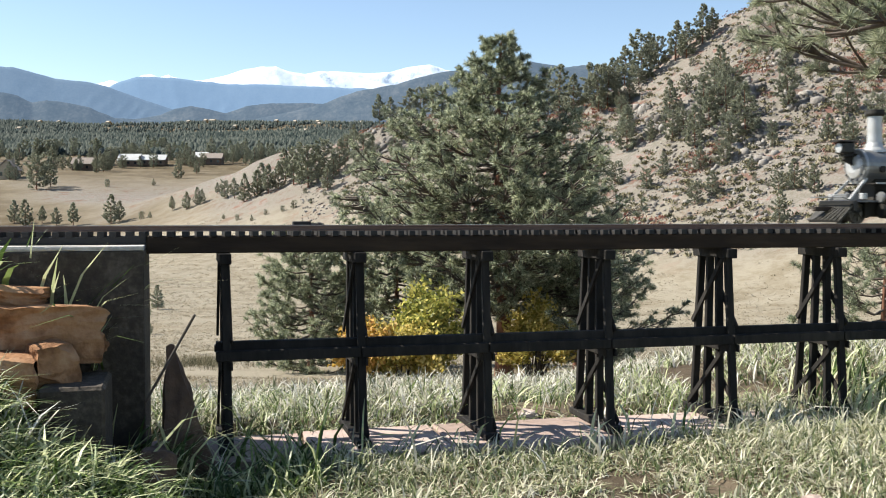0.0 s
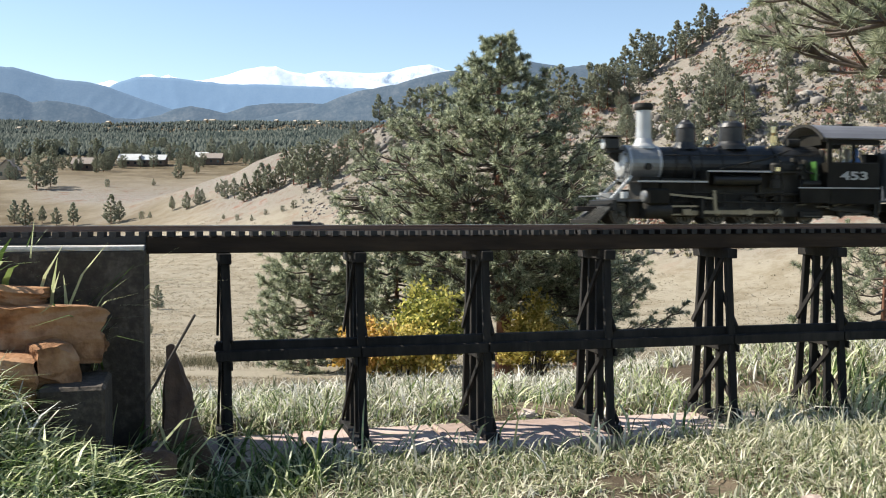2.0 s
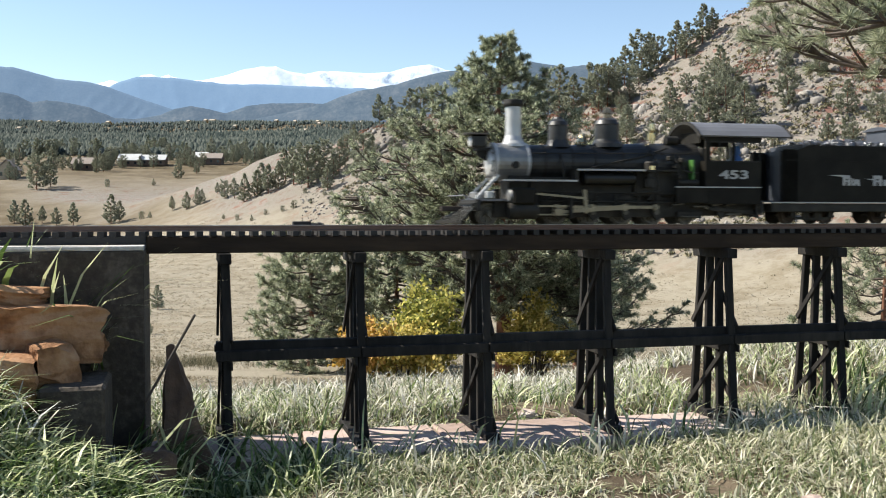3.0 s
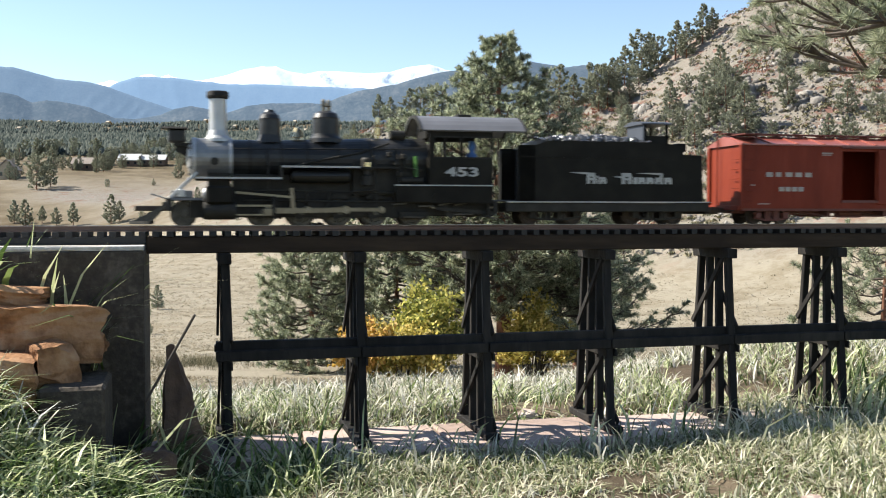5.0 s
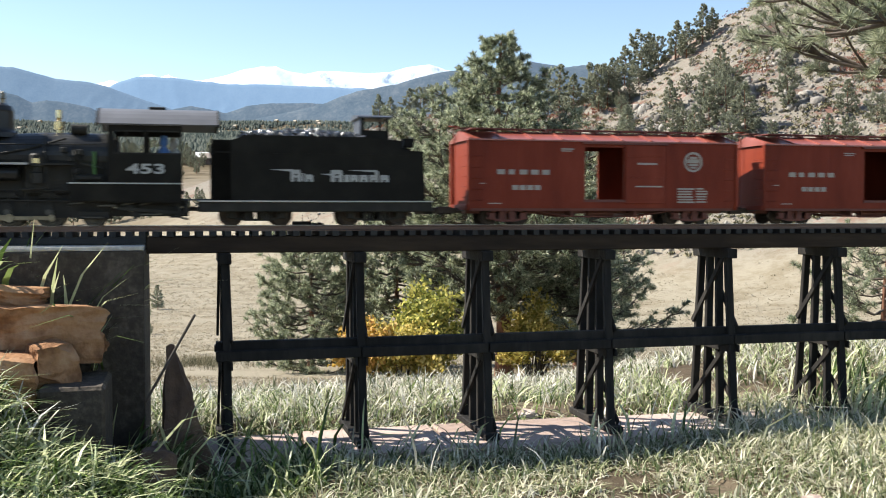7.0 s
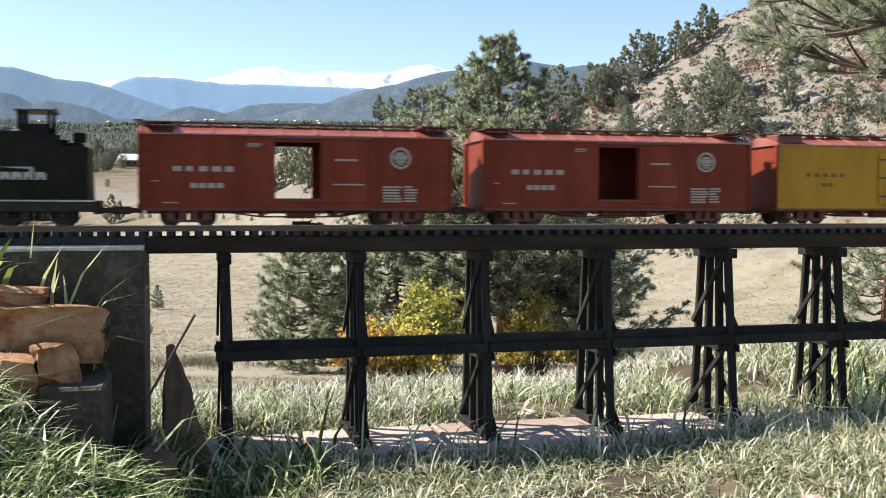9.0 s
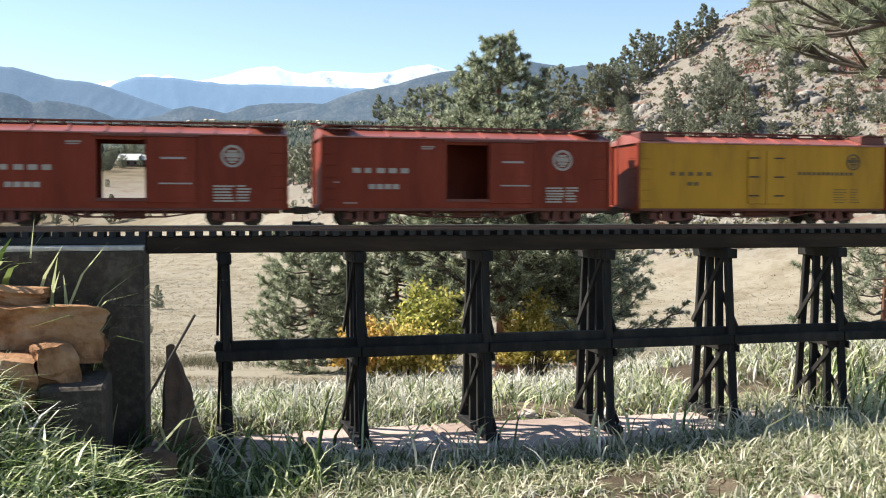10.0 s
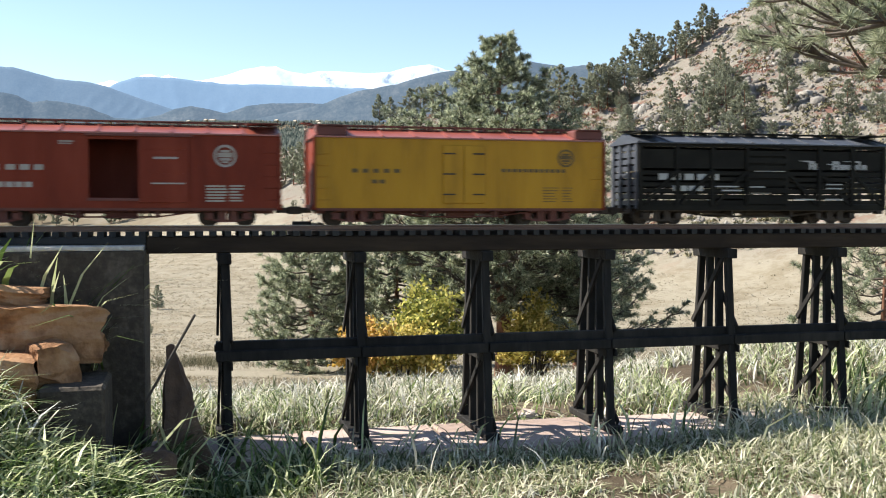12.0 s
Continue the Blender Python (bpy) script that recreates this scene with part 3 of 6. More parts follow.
# ---------------------------------------------------------------- trees
def tubes(paths, sides=5):
    """Tapered tubes along paths [(points (k,3), radii (k,))]; one mesh of quads."""
    V, Fc, base = [], [], 0
    for pts, rad in paths:
        pts, rad = np.asarray(pts, float), np.asarray(rad, float)
        k = len(pts)
        tan = np.gradient(pts, axis=0)
        tan /= np.linalg.norm(tan, axis=1)[:, None] + 1e-9
        ref = np.where(np.abs(tan[:, 2:3]) > 0.9, [[1.0, 0, 0]], [[0, 0, 1.0]])
        u = np.cross(tan, ref)
        u /= np.linalg.norm(u, axis=1)[:, None] + 1e-9
        w = np.cross(tan, u)
        a = np.arange(sides) * 2 * np.pi / sides
        ring = pts[:, None] + rad[:, None, None] * (np.cos(a)[None, :, None] * u[:, None] + np.sin(a)[None, :, None] * w[:, None])
        V.append(ring.reshape(-1, 3))
        i = np.arange(k - 1)[:, None] * sides
        j = np.arange(sides)[None]
        jn = (j + 1) % sides
        Fc.append((np.stack([i + j, i + jn, i + sides + jn, i + sides + j], -1)).reshape(-1, 4) + base)
        base += k * sides
    return np.concatenate(V), np.concatenate(Fc)


def tufts(centres, ways, n, length, width, rng, spread=0.95):
    """Bundles of needles: n slim triangles round each centre, fanning about a way."""
    c = np.repeat(centres, n, 0)
    w = np.repeat(ways, n, 0)
    N = len(c)
    d = w + spread * rng.normal(size=(N, 3))
    d /= np.linalg.norm(d, axis=1)[:, None] + 1e-9
    side = np.cross(d, rng.normal(size=(N, 3)))
    side /= np.linalg.norm(side, axis=1)[:, None] + 1e-9
    L = length * rng.uniform(0.6, 1.15, (N, 1))
    start = c - d * L * 0.15
    tip = c + d * L
    tip[:, 2] -= 0.12 * L[:, 0]
    mid = (start + tip) / 2
    wv = side * width * rng.uniform(0.7, 1.2, (N, 1))
    v = np.stack([start, mid + wv, tip, mid - wv], 1).reshape(-1, 3)
    f = np.arange(N * 4).reshape(-1, 4)
    return v, f


def pine(name, H, R, seed, limbs=80, twigs=8, per=5, needles=16, nl=0.16, nw=0.008, low=0.12, trunk_r=0.15, shape="cone", sparse=0.0, one_side=None, mats=("bark", "branch", "needle")):
    """A pine at the origin: tapered trunk, upswept limbs, twigs, and bundles of needles. Returns its Empty."""
    rng = np.random.default_rng(seed)
    e = new(name)
    hs = np.linspace(0, 1, 9)
    bend = 0.03 * H
    tp = np.stack([bend * np.sin(hs * 3 + seed) * hs, bend * np.cos(hs * 2.3 + seed) * hs, hs * H], 1)
    tr = trunk_r * (1 - hs) ** 0.8 + 0.012 * H / 7
    tr[0] *= 1.25
    v, f = tubes([(tp, tr)], 9)
    big("trunk", v, f, mats[0], e, smooth=True)
    paths, cen, way = [], [], []
    for i in range(limbs):
        h = low + (0.985 - low) * ((i + rng.uniform(0, 0.8)) / limbs) ** (1.12 if shape == "cone" else 0.95)
        a = i * 2.39996 + rng.uniform(-0.5, 0.5)
        if one_side is not None:
            a = one_side + rng.normal(0, 0.55)
        k = (h - low) / (1 - low)
        if shape == "cone":
            reach_ = R * min(1.0, 0.72 + 1.3 * k) * min(1.0, 1.6 * (1 - k) ** 1.12 + 0.03)
        elif shape == "round":
            reach_ = R * (math.sqrt(max(0.0, 1 - (2 * k - 0.85) ** 2 / 1.5)) * 0.95 + 0.08)
        else:
            reach_ = R * (1 - 0.88 * k)
        reach_ *= rng.uniform(0.62, 1.12)
        rise = rng.uniform(0.05, 0.3) + 0.3 * k
        z0 = h * H
        x0, y0 = np.interp(h, hs, tp[:, 0]), np.interp(h, hs, tp[:, 1])
        t = np.linspace(0, 1, 5)
        wob = rng.normal(0, 0.06, 2) * reach_
        px = x0 + math.cos(a) * reach_ * t + wob[0] * np.sin(t * 3)
        py = y0 + math.sin(a) * reach_ * t + wob[1] * np.sin(t * 3)
        pz = z0 + reach_ * (rise * t ** 1.6 - 0.12 * np.sin(t * math.pi))
        P = np.stack([px, py, pz], 1)
        r0 = min(trunk_r * 0.42, 0.02 * reach_ + 0.006 * H / 7)
        paths.append((P, r0 * (1 - 0.85 * t)))
        for q in range(max(5, int(twigs * (0.3 + 1.5 * reach_ / R)))):
            tt = rng.uniform(0.2, 1.0) ** 0.8 if q else 1.0
            b = np.array([np.interp(tt, t, P[:, 0]), np.interp(tt, t, P[:, 1]), np.interp(tt, t, P[:, 2])])
            aa = a + rng.normal(0, 0.8)
            tl = reach_ * rng.uniform(0.1, 0.3) * (1.15 - 0.55 * tt) + 0.022 * H
            dr = np.array([math.cos(aa), math.sin(aa), rng.uniform(-0.15, 1.0)])
            dr /= np.linalg.norm(dr)
            end = b + dr * tl
            paths.append((np.stack([b, (b + end) / 2 + [0, 0, -0.03 * tl], end]), np.array([r0 * 0.34, r0 * 0.25, r0 * 0.12])))
            if rng.uniform() < sparse:
                continue
            for m_ in range(per):
                s_ = 1.0 - 0.42 * m_ / per
                cen.append(b + dr * tl * s_ + rng.normal(0, 0.03 * tl, 3))
                way.append(dr * 0.75 + np.array([0, 0, 0.3]))
    for s_ in np.linspace(0.86, 0.99, 14):
        cen.append(np.array([tp[-1, 0], tp[-1, 1], s_ * H]) + rng.normal(0, 0.006 * H, 3))
        way.append(np.array([0, 0, 1.0]))
    v, f = tubes(paths, 4)
    tagged(big("branching", v, f, mats[1], e), kind="stuff")
    v, f = tufts(np.array(cen), np.array(way), needles, nl, nw, rng, 0.62)
    ob = big("crown", v, f, mats[2], e)
    tagged(ob, kind="stuff")
    return e


def near_trees():
    rows = (
        ("pine_tree", 1.33, 22.0, dict(H=7.45, R=2.75, seed=3, limbs=150, twigs=17, per=3, needles=34, nl=0.14, nw=0.0064, low=0.2, trunk_r=0.17), "large bushy green ponderosa pine behind the trestle"),
        ("pine_tree", 3.35, 25.0, dict(H=5.6, R=2.0, seed=5, limbs=64, twigs=11, per=2, needles=30, nl=0.16, nw=0.008, low=0.12, trunk_r=0.12, sparse=0.25), "dark green pine close behind the large one"),
        ("pine_tree", -3.15, 24.0, dict(H=3.3, R=1.3, seed=7, limbs=80, twigs=11, per=2, needles=34, nl=0.13, nw=0.0068, low=0.03, trunk_r=0.08, shape="round"), "small rounded green pine in the meadow"),
        ("pine_tree", -1.2, 27.5, dict(H=4.3, R=1.6, seed=9, limbs=80, twigs=11, per=3, needles=32, nl=0.15, nw=0.008, low=0.05, trunk_r=0.09, shape="round"), "dense green pine beyond the oak scrub"),
        ("pine_tree", 3.1, 21.0, dict(H=3.2, R=1.6, seed=19, limbs=42, twigs=10, per=2, needles=34, nl=0.13, nw=0.0065, low=0.1, trunk_r=0.07, sparse=0.1), "open young pine with drooping dark boughs"),
        ("pine_tree", 7.4, 17.0, dict(H=2.55, R=1.3, seed=11, limbs=44, twigs=9, per=2, needles=40, nl=0.12, nw=0.005, low=0.06, trunk_r=0.06, sparse=0.1, shape="round"), "young pine with sparse boughs beyond the trestle"),
        ("pine_tree", 6.2, 10.2, dict(H=7.6, R=3.1, seed=13, limbs=46, twigs=16, per=3, needles=70, nl=0.14, nw=0.0026, low=0.425, trunk_r=0.16, one_side=math.pi * 1.0, shape="flat"), "overhanging ponderosa pine with long-needled boughs"),
    )
    for name, x, y, kw, label in rows:
        e = pine(name, **kw)
        e.matrix_basis = pose(x, y, gz(x, y) - 0.05)
        tagged(e, label, "pine tree", "pines behind the trestle")


near_trees()


def oak(x, y, R, H, seed, tone, label):
    rng = np.random.default_rng(seed)
    e = new("oak_shrub")
    paths, cen = [], []
    for i in range(26):
        a, rr = rng.uniform(0, 6.283), R * math.sqrt(rng.uniform(0.02, 1))
        h = H * (1 - 0.45 * (rr / R) ** 2) * rng.uniform(0.6, 1.05)
        tip = np.array([math.cos(a) * rr, math.sin(a) * rr, h])
        mid = tip * [0.45, 0.45, 0.55] + rng.normal(0, 0.05, 3)
        base = np.array([math.cos(a), math.sin(a), 0]) * rng.uniform(0.02, 0.3) * R
        paths.append((np.stack([base, mid, tip]), np.array([0.022, 0.014, 0.004])))
        for k in range(52):
            s_ = rng.uniform(0.15, 1.0)
            c = mid * (1 - s_) + tip * s_ + rng.normal(0, 0.13 * R, 3) * [1, 1, 0.75]
            c[2] = max(0.06, c[2])
            cen.append(c)
    v, f = tubes(paths, 5)
    tagged(big("stem_tangle", v, f, "branch", e), kind="stuff")
    c = np.array(cen)
    n = 4
    c = np.repeat(c, n, 0) + rng.normal(0, 0.06, (len(c) * n, 3))
    N = len(c)
    d = rng.normal(size=(N, 3))
    d /= np.linalg.norm(d, axis=1)[:, None]
    s2 = np.cross(d, rng.normal(size=(N, 3)))
    s2 /= np.linalg.norm(s2, axis=1)[:, None]
    L = rng.uniform(0.03, 0.065, (N, 1))
    v = np.stack([c - d * L, c + s2 * L * 0.55, c + d * L, c - s2 * L * 0.55], 1).reshape(-1, 3)
    tagged(big("leaves", v, np.arange(N * 4).reshape(-1, 4), tone, e), kind="stuff")
    e.matrix_basis = pose(x, y, gz(x, y) - 0.05)
    tagged(e, label, "shrub", "oak scrub round the pine")


M["oak_green"] = material("yellow_green_oak_leaves", [(0.18, 0.2, 0.05), (0.42, 0.41, 0.1), (0.64, 0.57, 0.17)], 0.5, scale=0.9, island=0.9, translucent=0.55, spec=0.3)
M["oak_yellow"] = material("yellow_leaves", [(0.3, 0.26, 0.06), (0.56, 0.45, 0.11), (0.7, 0.56, 0.2)], 0.5, scale=0.9, island=0.9, translucent=0.55, spec=0.3)
M["oak_orange"] = material("orange_yellow_leaves", [(0.3, 0.2, 0.04), (0.55, 0.37, 0.09), (0.66, 0.42, 0.15)], 0.5, scale=0.9, island=0.9, translucent=0.55, spec=0.3)
oak(-1.4, 18.3, 0.65, 1.2, 61, "oak_orange", "orange-yellow autumn oak scrub by the pine")
oak(-0.75, 18.3, 0.85, 1.25, 66, "oak_yellow", "golden autumn oak scrub by the pine")
oak(-0.25, 19.4, 0.8, 1.95, 62, "oak_green", "yellow-green oak scrub by the pine")
oak(1.85, 20.3, 0.75, 1.85, 63, "oak_yellow", "bright yellow oak scrub beside the pine trunk")


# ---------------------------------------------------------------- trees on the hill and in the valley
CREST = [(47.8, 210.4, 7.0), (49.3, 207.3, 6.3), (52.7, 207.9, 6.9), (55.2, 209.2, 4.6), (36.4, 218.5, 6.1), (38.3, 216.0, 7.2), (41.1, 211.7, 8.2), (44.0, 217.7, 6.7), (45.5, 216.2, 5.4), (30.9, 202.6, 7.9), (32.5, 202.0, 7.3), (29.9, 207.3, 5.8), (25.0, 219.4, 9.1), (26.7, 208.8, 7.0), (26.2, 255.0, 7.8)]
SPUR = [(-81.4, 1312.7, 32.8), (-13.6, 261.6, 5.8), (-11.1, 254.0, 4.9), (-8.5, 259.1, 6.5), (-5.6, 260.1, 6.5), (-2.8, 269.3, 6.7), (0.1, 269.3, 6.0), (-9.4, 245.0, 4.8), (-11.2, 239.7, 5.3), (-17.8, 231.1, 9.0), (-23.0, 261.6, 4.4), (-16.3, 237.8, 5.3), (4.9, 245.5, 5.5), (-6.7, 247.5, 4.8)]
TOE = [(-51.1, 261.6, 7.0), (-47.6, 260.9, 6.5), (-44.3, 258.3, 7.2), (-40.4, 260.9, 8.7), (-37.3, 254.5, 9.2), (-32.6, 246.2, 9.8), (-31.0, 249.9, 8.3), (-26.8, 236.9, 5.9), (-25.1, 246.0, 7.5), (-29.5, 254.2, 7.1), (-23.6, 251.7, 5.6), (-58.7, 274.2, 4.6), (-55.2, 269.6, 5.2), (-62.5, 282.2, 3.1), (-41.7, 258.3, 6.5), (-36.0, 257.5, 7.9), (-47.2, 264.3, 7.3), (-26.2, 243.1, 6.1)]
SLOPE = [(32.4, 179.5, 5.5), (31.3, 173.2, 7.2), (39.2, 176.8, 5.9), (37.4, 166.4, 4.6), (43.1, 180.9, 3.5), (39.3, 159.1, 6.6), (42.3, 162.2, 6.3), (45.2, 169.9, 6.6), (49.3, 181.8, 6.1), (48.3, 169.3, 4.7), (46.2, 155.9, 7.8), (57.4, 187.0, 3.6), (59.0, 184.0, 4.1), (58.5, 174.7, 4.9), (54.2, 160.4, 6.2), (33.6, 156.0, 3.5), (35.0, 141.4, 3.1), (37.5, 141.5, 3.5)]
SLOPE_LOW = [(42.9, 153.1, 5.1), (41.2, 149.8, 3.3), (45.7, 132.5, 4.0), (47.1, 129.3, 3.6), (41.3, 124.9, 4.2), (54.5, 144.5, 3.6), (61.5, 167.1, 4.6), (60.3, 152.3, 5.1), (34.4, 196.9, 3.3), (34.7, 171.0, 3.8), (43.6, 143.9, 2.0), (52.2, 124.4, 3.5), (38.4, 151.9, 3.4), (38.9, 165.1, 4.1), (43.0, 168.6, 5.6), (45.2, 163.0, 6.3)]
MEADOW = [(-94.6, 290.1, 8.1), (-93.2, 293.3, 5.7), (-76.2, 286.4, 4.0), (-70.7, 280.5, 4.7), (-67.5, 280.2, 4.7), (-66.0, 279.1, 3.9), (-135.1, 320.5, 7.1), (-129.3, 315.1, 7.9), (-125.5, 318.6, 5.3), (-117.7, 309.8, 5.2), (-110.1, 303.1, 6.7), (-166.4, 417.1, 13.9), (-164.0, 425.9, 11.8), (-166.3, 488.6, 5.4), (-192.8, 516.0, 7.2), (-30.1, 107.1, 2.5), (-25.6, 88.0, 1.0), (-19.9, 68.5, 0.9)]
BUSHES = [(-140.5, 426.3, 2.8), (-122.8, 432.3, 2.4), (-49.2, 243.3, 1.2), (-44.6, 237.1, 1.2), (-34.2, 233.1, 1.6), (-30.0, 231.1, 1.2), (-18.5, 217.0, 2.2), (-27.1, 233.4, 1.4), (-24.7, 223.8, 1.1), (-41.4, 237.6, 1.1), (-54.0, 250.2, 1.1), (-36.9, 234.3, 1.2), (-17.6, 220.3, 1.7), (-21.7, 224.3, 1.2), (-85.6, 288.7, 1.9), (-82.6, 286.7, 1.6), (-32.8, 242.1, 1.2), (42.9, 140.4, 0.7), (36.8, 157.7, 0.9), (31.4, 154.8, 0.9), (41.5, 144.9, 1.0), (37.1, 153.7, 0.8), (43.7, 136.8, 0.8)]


HOMES = [(-197, 462), (-181, 514), (-167, 545), (-155, 547), (-125, 553)]


def far_trees():
    kw = dict(twigs=7, per=2, needles=18, nl=0.052, nw=0.0066, trunk_r=0.016, mats=("bark", "branch", "farneedle"))
    protos = [pine("pine_tree", 1.0, 0.27, 101, limbs=36, low=0.12, **kw), pine("pine_tree", 1.0, 0.22, 102, limbs=34, low=0.2, **kw), pine("pine_tree", 1.0, 0.28, 103, limbs=34, low=0.1, shape="round", **kw), pine("pine_tree", 1.0, 0.25, 104, limbs=34, low=0.08, **kw)]
    rnd = [pine("juniper", 1.0, 0.36, 105, limbs=40, low=0.03, shape="round", **kw), pine("juniper", 1.0, 0.3, 106, limbs=40, low=0.03, **kw)]
    rng = random.Random(4)
    used = set()

    def put(src, x, y, h, label, cat, group):
        m = pose(x, y, gz(x, y) - 0.05 * h, 0, 0, rng.uniform(0, 360))
        if src not in used:
            used.add(src)
            o = src
            o.matrix_basis = m
        else:
            o = copy_thing(src, m)
        o.scale = (h * rng.uniform(0.92, 1.1), h * rng.uniform(0.92, 1.1), h)
        tagged(o, label, cat, group)
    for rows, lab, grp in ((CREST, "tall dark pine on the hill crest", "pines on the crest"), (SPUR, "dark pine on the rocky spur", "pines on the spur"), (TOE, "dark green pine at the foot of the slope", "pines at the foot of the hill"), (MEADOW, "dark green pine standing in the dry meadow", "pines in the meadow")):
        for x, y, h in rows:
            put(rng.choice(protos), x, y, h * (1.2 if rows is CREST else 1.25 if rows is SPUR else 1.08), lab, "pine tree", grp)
    for i in range(95):
        y = rng.uniform(470, 660)
        x = -rng.uniform(0.14, 0.47) * y
        if (i % 5 and y < 545) or any(abs(x / y - hx / hy) < 0.012 and y < hy for hx, hy in HOMES):
            y += 110
            x -= 12
        put(rng.choice(protos), x, y, rng.uniform(6, 11), "dark green pine at the far edge of the meadow", "pine tree", "pines at the meadow edge")
    for hx, hy in HOMES:
        for i in range(9):
            a = rng.uniform(0, 6.283)
            put(rng.choice(protos), hx + math.cos(a) * rng.uniform(9, 22), hy + math.sin(a) * rng.uniform(8, 16), rng.uniform(4.5, 10), "dark green pine beside a valley house", "pine tree", "pines round the houses")
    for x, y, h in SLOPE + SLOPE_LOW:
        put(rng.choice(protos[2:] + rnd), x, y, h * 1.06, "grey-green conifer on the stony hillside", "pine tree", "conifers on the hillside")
    for i in range(46):
        y = rng.uniform(125, 225)
        x = rng.uniform(0.13, 0.46) * y
        if 0.8 * x + 0.6 * y - 96.8 > 6:
            put(rng.choice(protos[2:] + rnd + rnd), x, y, rng.uniform(1.2, 4.4), "grey-green conifer scattered on the stony hillside", "pine tree", "conifers on the hillside")
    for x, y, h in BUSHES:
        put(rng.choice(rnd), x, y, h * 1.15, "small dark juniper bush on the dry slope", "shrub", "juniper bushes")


far_trees()


def forest():
    """The woods across the valley: ragged little conifers, past counting."""
    rng = np.random.default_rng(21)
    n = 90000
    d = 600 * (2100 / 600) ** rng.uniform(0, 1, n)
    u = rng.uniform(-0.56, 0.42, n)
    x, y = u * d, d
    clear = wave(x, y, 90, 71) + 0.6 * wave(x, y, 35, 72)
    keep = rng.uniform(size=n) < np.where(clear > 0.6, 0.15, 0.95)
    x, y, d = x[keep], y[keep], d[keep]
    z = ground_z(x, y)
    N = len(x)
    H = rng.uniform(2.4, 6.2, N)
    V, Fc = [], []
    sides = 6
    a = np.arange(sides) * 2 * np.pi / sides
    base = 0
    for lvl, (z0, z1, r) in enumerate(((0.05, 0.78, 0.36), (0.34, 1.0, 0.3))):
        ph = rng.uniform(0, 6.28, (N, 1))
        rr = r * H[:, None] * rng.uniform(0.6, 1.25, (N, sides))
        ring = np.stack([x[:, None] + rr * np.cos(a + ph), y[:, None] + rr * np.sin(a + ph), z[:, None] + H[:, None] * (z0 + rng.uniform(-0.07, 0.09, (N, sides)))], -1)
        tip = np.stack([x, y, z + H * z1], -1)[:, None]
        blk = np.concatenate([ring, tip], 1)
        V.append(blk.reshape(-1, 3))
        i = np.arange(N)[:, None] * (sides + 1) + base
        j = np.arange(sides)[None]
        Fc.append(np.stack([i + j, i + (j + 1) % sides, np.broadcast_to(i + sides, (N, sides))], -1).reshape(-1, 3))
        base += N * (sides + 1)
    ob = big("forest", np.concatenate(V), np.concatenate(Fc), "woods")
    tagged(ob, "dense dark green pine forest across the valley", "forest", kind="stuff")


M["woods"] = material("far_pine_woods", [(0.03, 0.042, 0.038), (0.056, 0.068, 0.06), (0.095, 0.105, 0.088)], 0.9, scale=0.03, island=0.6, spec=0.1)
forest()


def house(x, y, w, d, h, rf, turn, walls, roof_mat, label):
    e = empty("house", pose(x, y, gz(x, y) - 0.5, 0, 0, turn), label, "house", "houses across the valley")
    part("wall", prism([(-w / 2, 0), (w / 2, 0), (w / 2, h), (0, h + rf * 0.94), (-w / 2, h)], -d / 2, d / 2, "y"), walls, e)
    for s_ in (-1, 1):
        r = prism([(0, h + rf + 0.05), (s_ * (w / 2 + 0.6), h - 0.25), (s_ * (w / 2 + 0.6), h + 0.05), (0, h + rf + 0.35)], -d / 2 - 0.5, d / 2 + 0.5, "y")
        part("roof", r, roof_mat, e)
    k = max(2, int(w / 3.2))
    for i in range(k):
        xc = -w / 2 + (i + 0.5) * w / k
        part("window", box(xc - 0.6, xc + 0.6, -d / 2 - 0.06, -d / 2 + 0.1, h * 0.35, h * 0.75), "pane", e)
    k = max(2, int(d / 3.5))
    for i in range(k):
        yc = -d / 2 + (i + 0.5) * d / k
        for s_ in (-1, 1):
            part("window", box(s_ * w / 2 - 0.06, s_ * w / 2 + 0.06, yc - 0.6, yc + 0.6, h * 0.35, h * 0.75), "pane", e)
    part("chimney", box(w * 0.2, w * 0.2 + 1.0, -0.6, 0.6, h, h + rf + 1.0), walls, e)


M["pane"] = material("dark_window_glass", [(0.02, 0.025, 0.03), (0.04, 0.045, 0.05)], 0.1, scale=1)
M["stucco"] = material("tan_stucco", [(0.32, 0.27, 0.2), (0.45, 0.38, 0.29)], 0.9, scale=2)
M["timber"] = material("brown_siding", [(0.1, 0.07, 0.05), (0.17, 0.12, 0.09)], 0.8, scale=2)
M["shingle"] = material("pale_grey_roofing", [(0.4, 0.4, 0.39), (0.55, 0.55, 0.53)], 0.8, scale=2)
M["shingle_brown"] = material("brown_roofing", [(0.2, 0.16, 0.13), (0.3, 0.25, 0.21)], 0.8, scale=2)
house(-197, 462, 9, 9, 4.2, 4.4, 12, "stucco", "shingle_brown", "tan stucco house with steep gables among pines")
house(-203, 466, 7, 9, 3.8, 3.2, 92, "stucco", "shingle_brown", "low tan wing of a house among pines")
house(-181, 514, 7, 10, 3.6, 3.0, 92, "timber", "shingle_brown", "dark brown timber house on the meadow edge")
house(-167, 545, 8, 11, 3.2, 3.2, 90, "timber", "shingle", "house with a pale grey roof above the meadow")
house(-155, 547, 7, 13, 3.0, 2.6, 92, "timber", "shingle", "long low house with a pale grey roof")
house(-125, 553, 7, 11, 3.4, 2.6, 90, "timber", "shingle_brown", "dark timber house half hidden by pines")
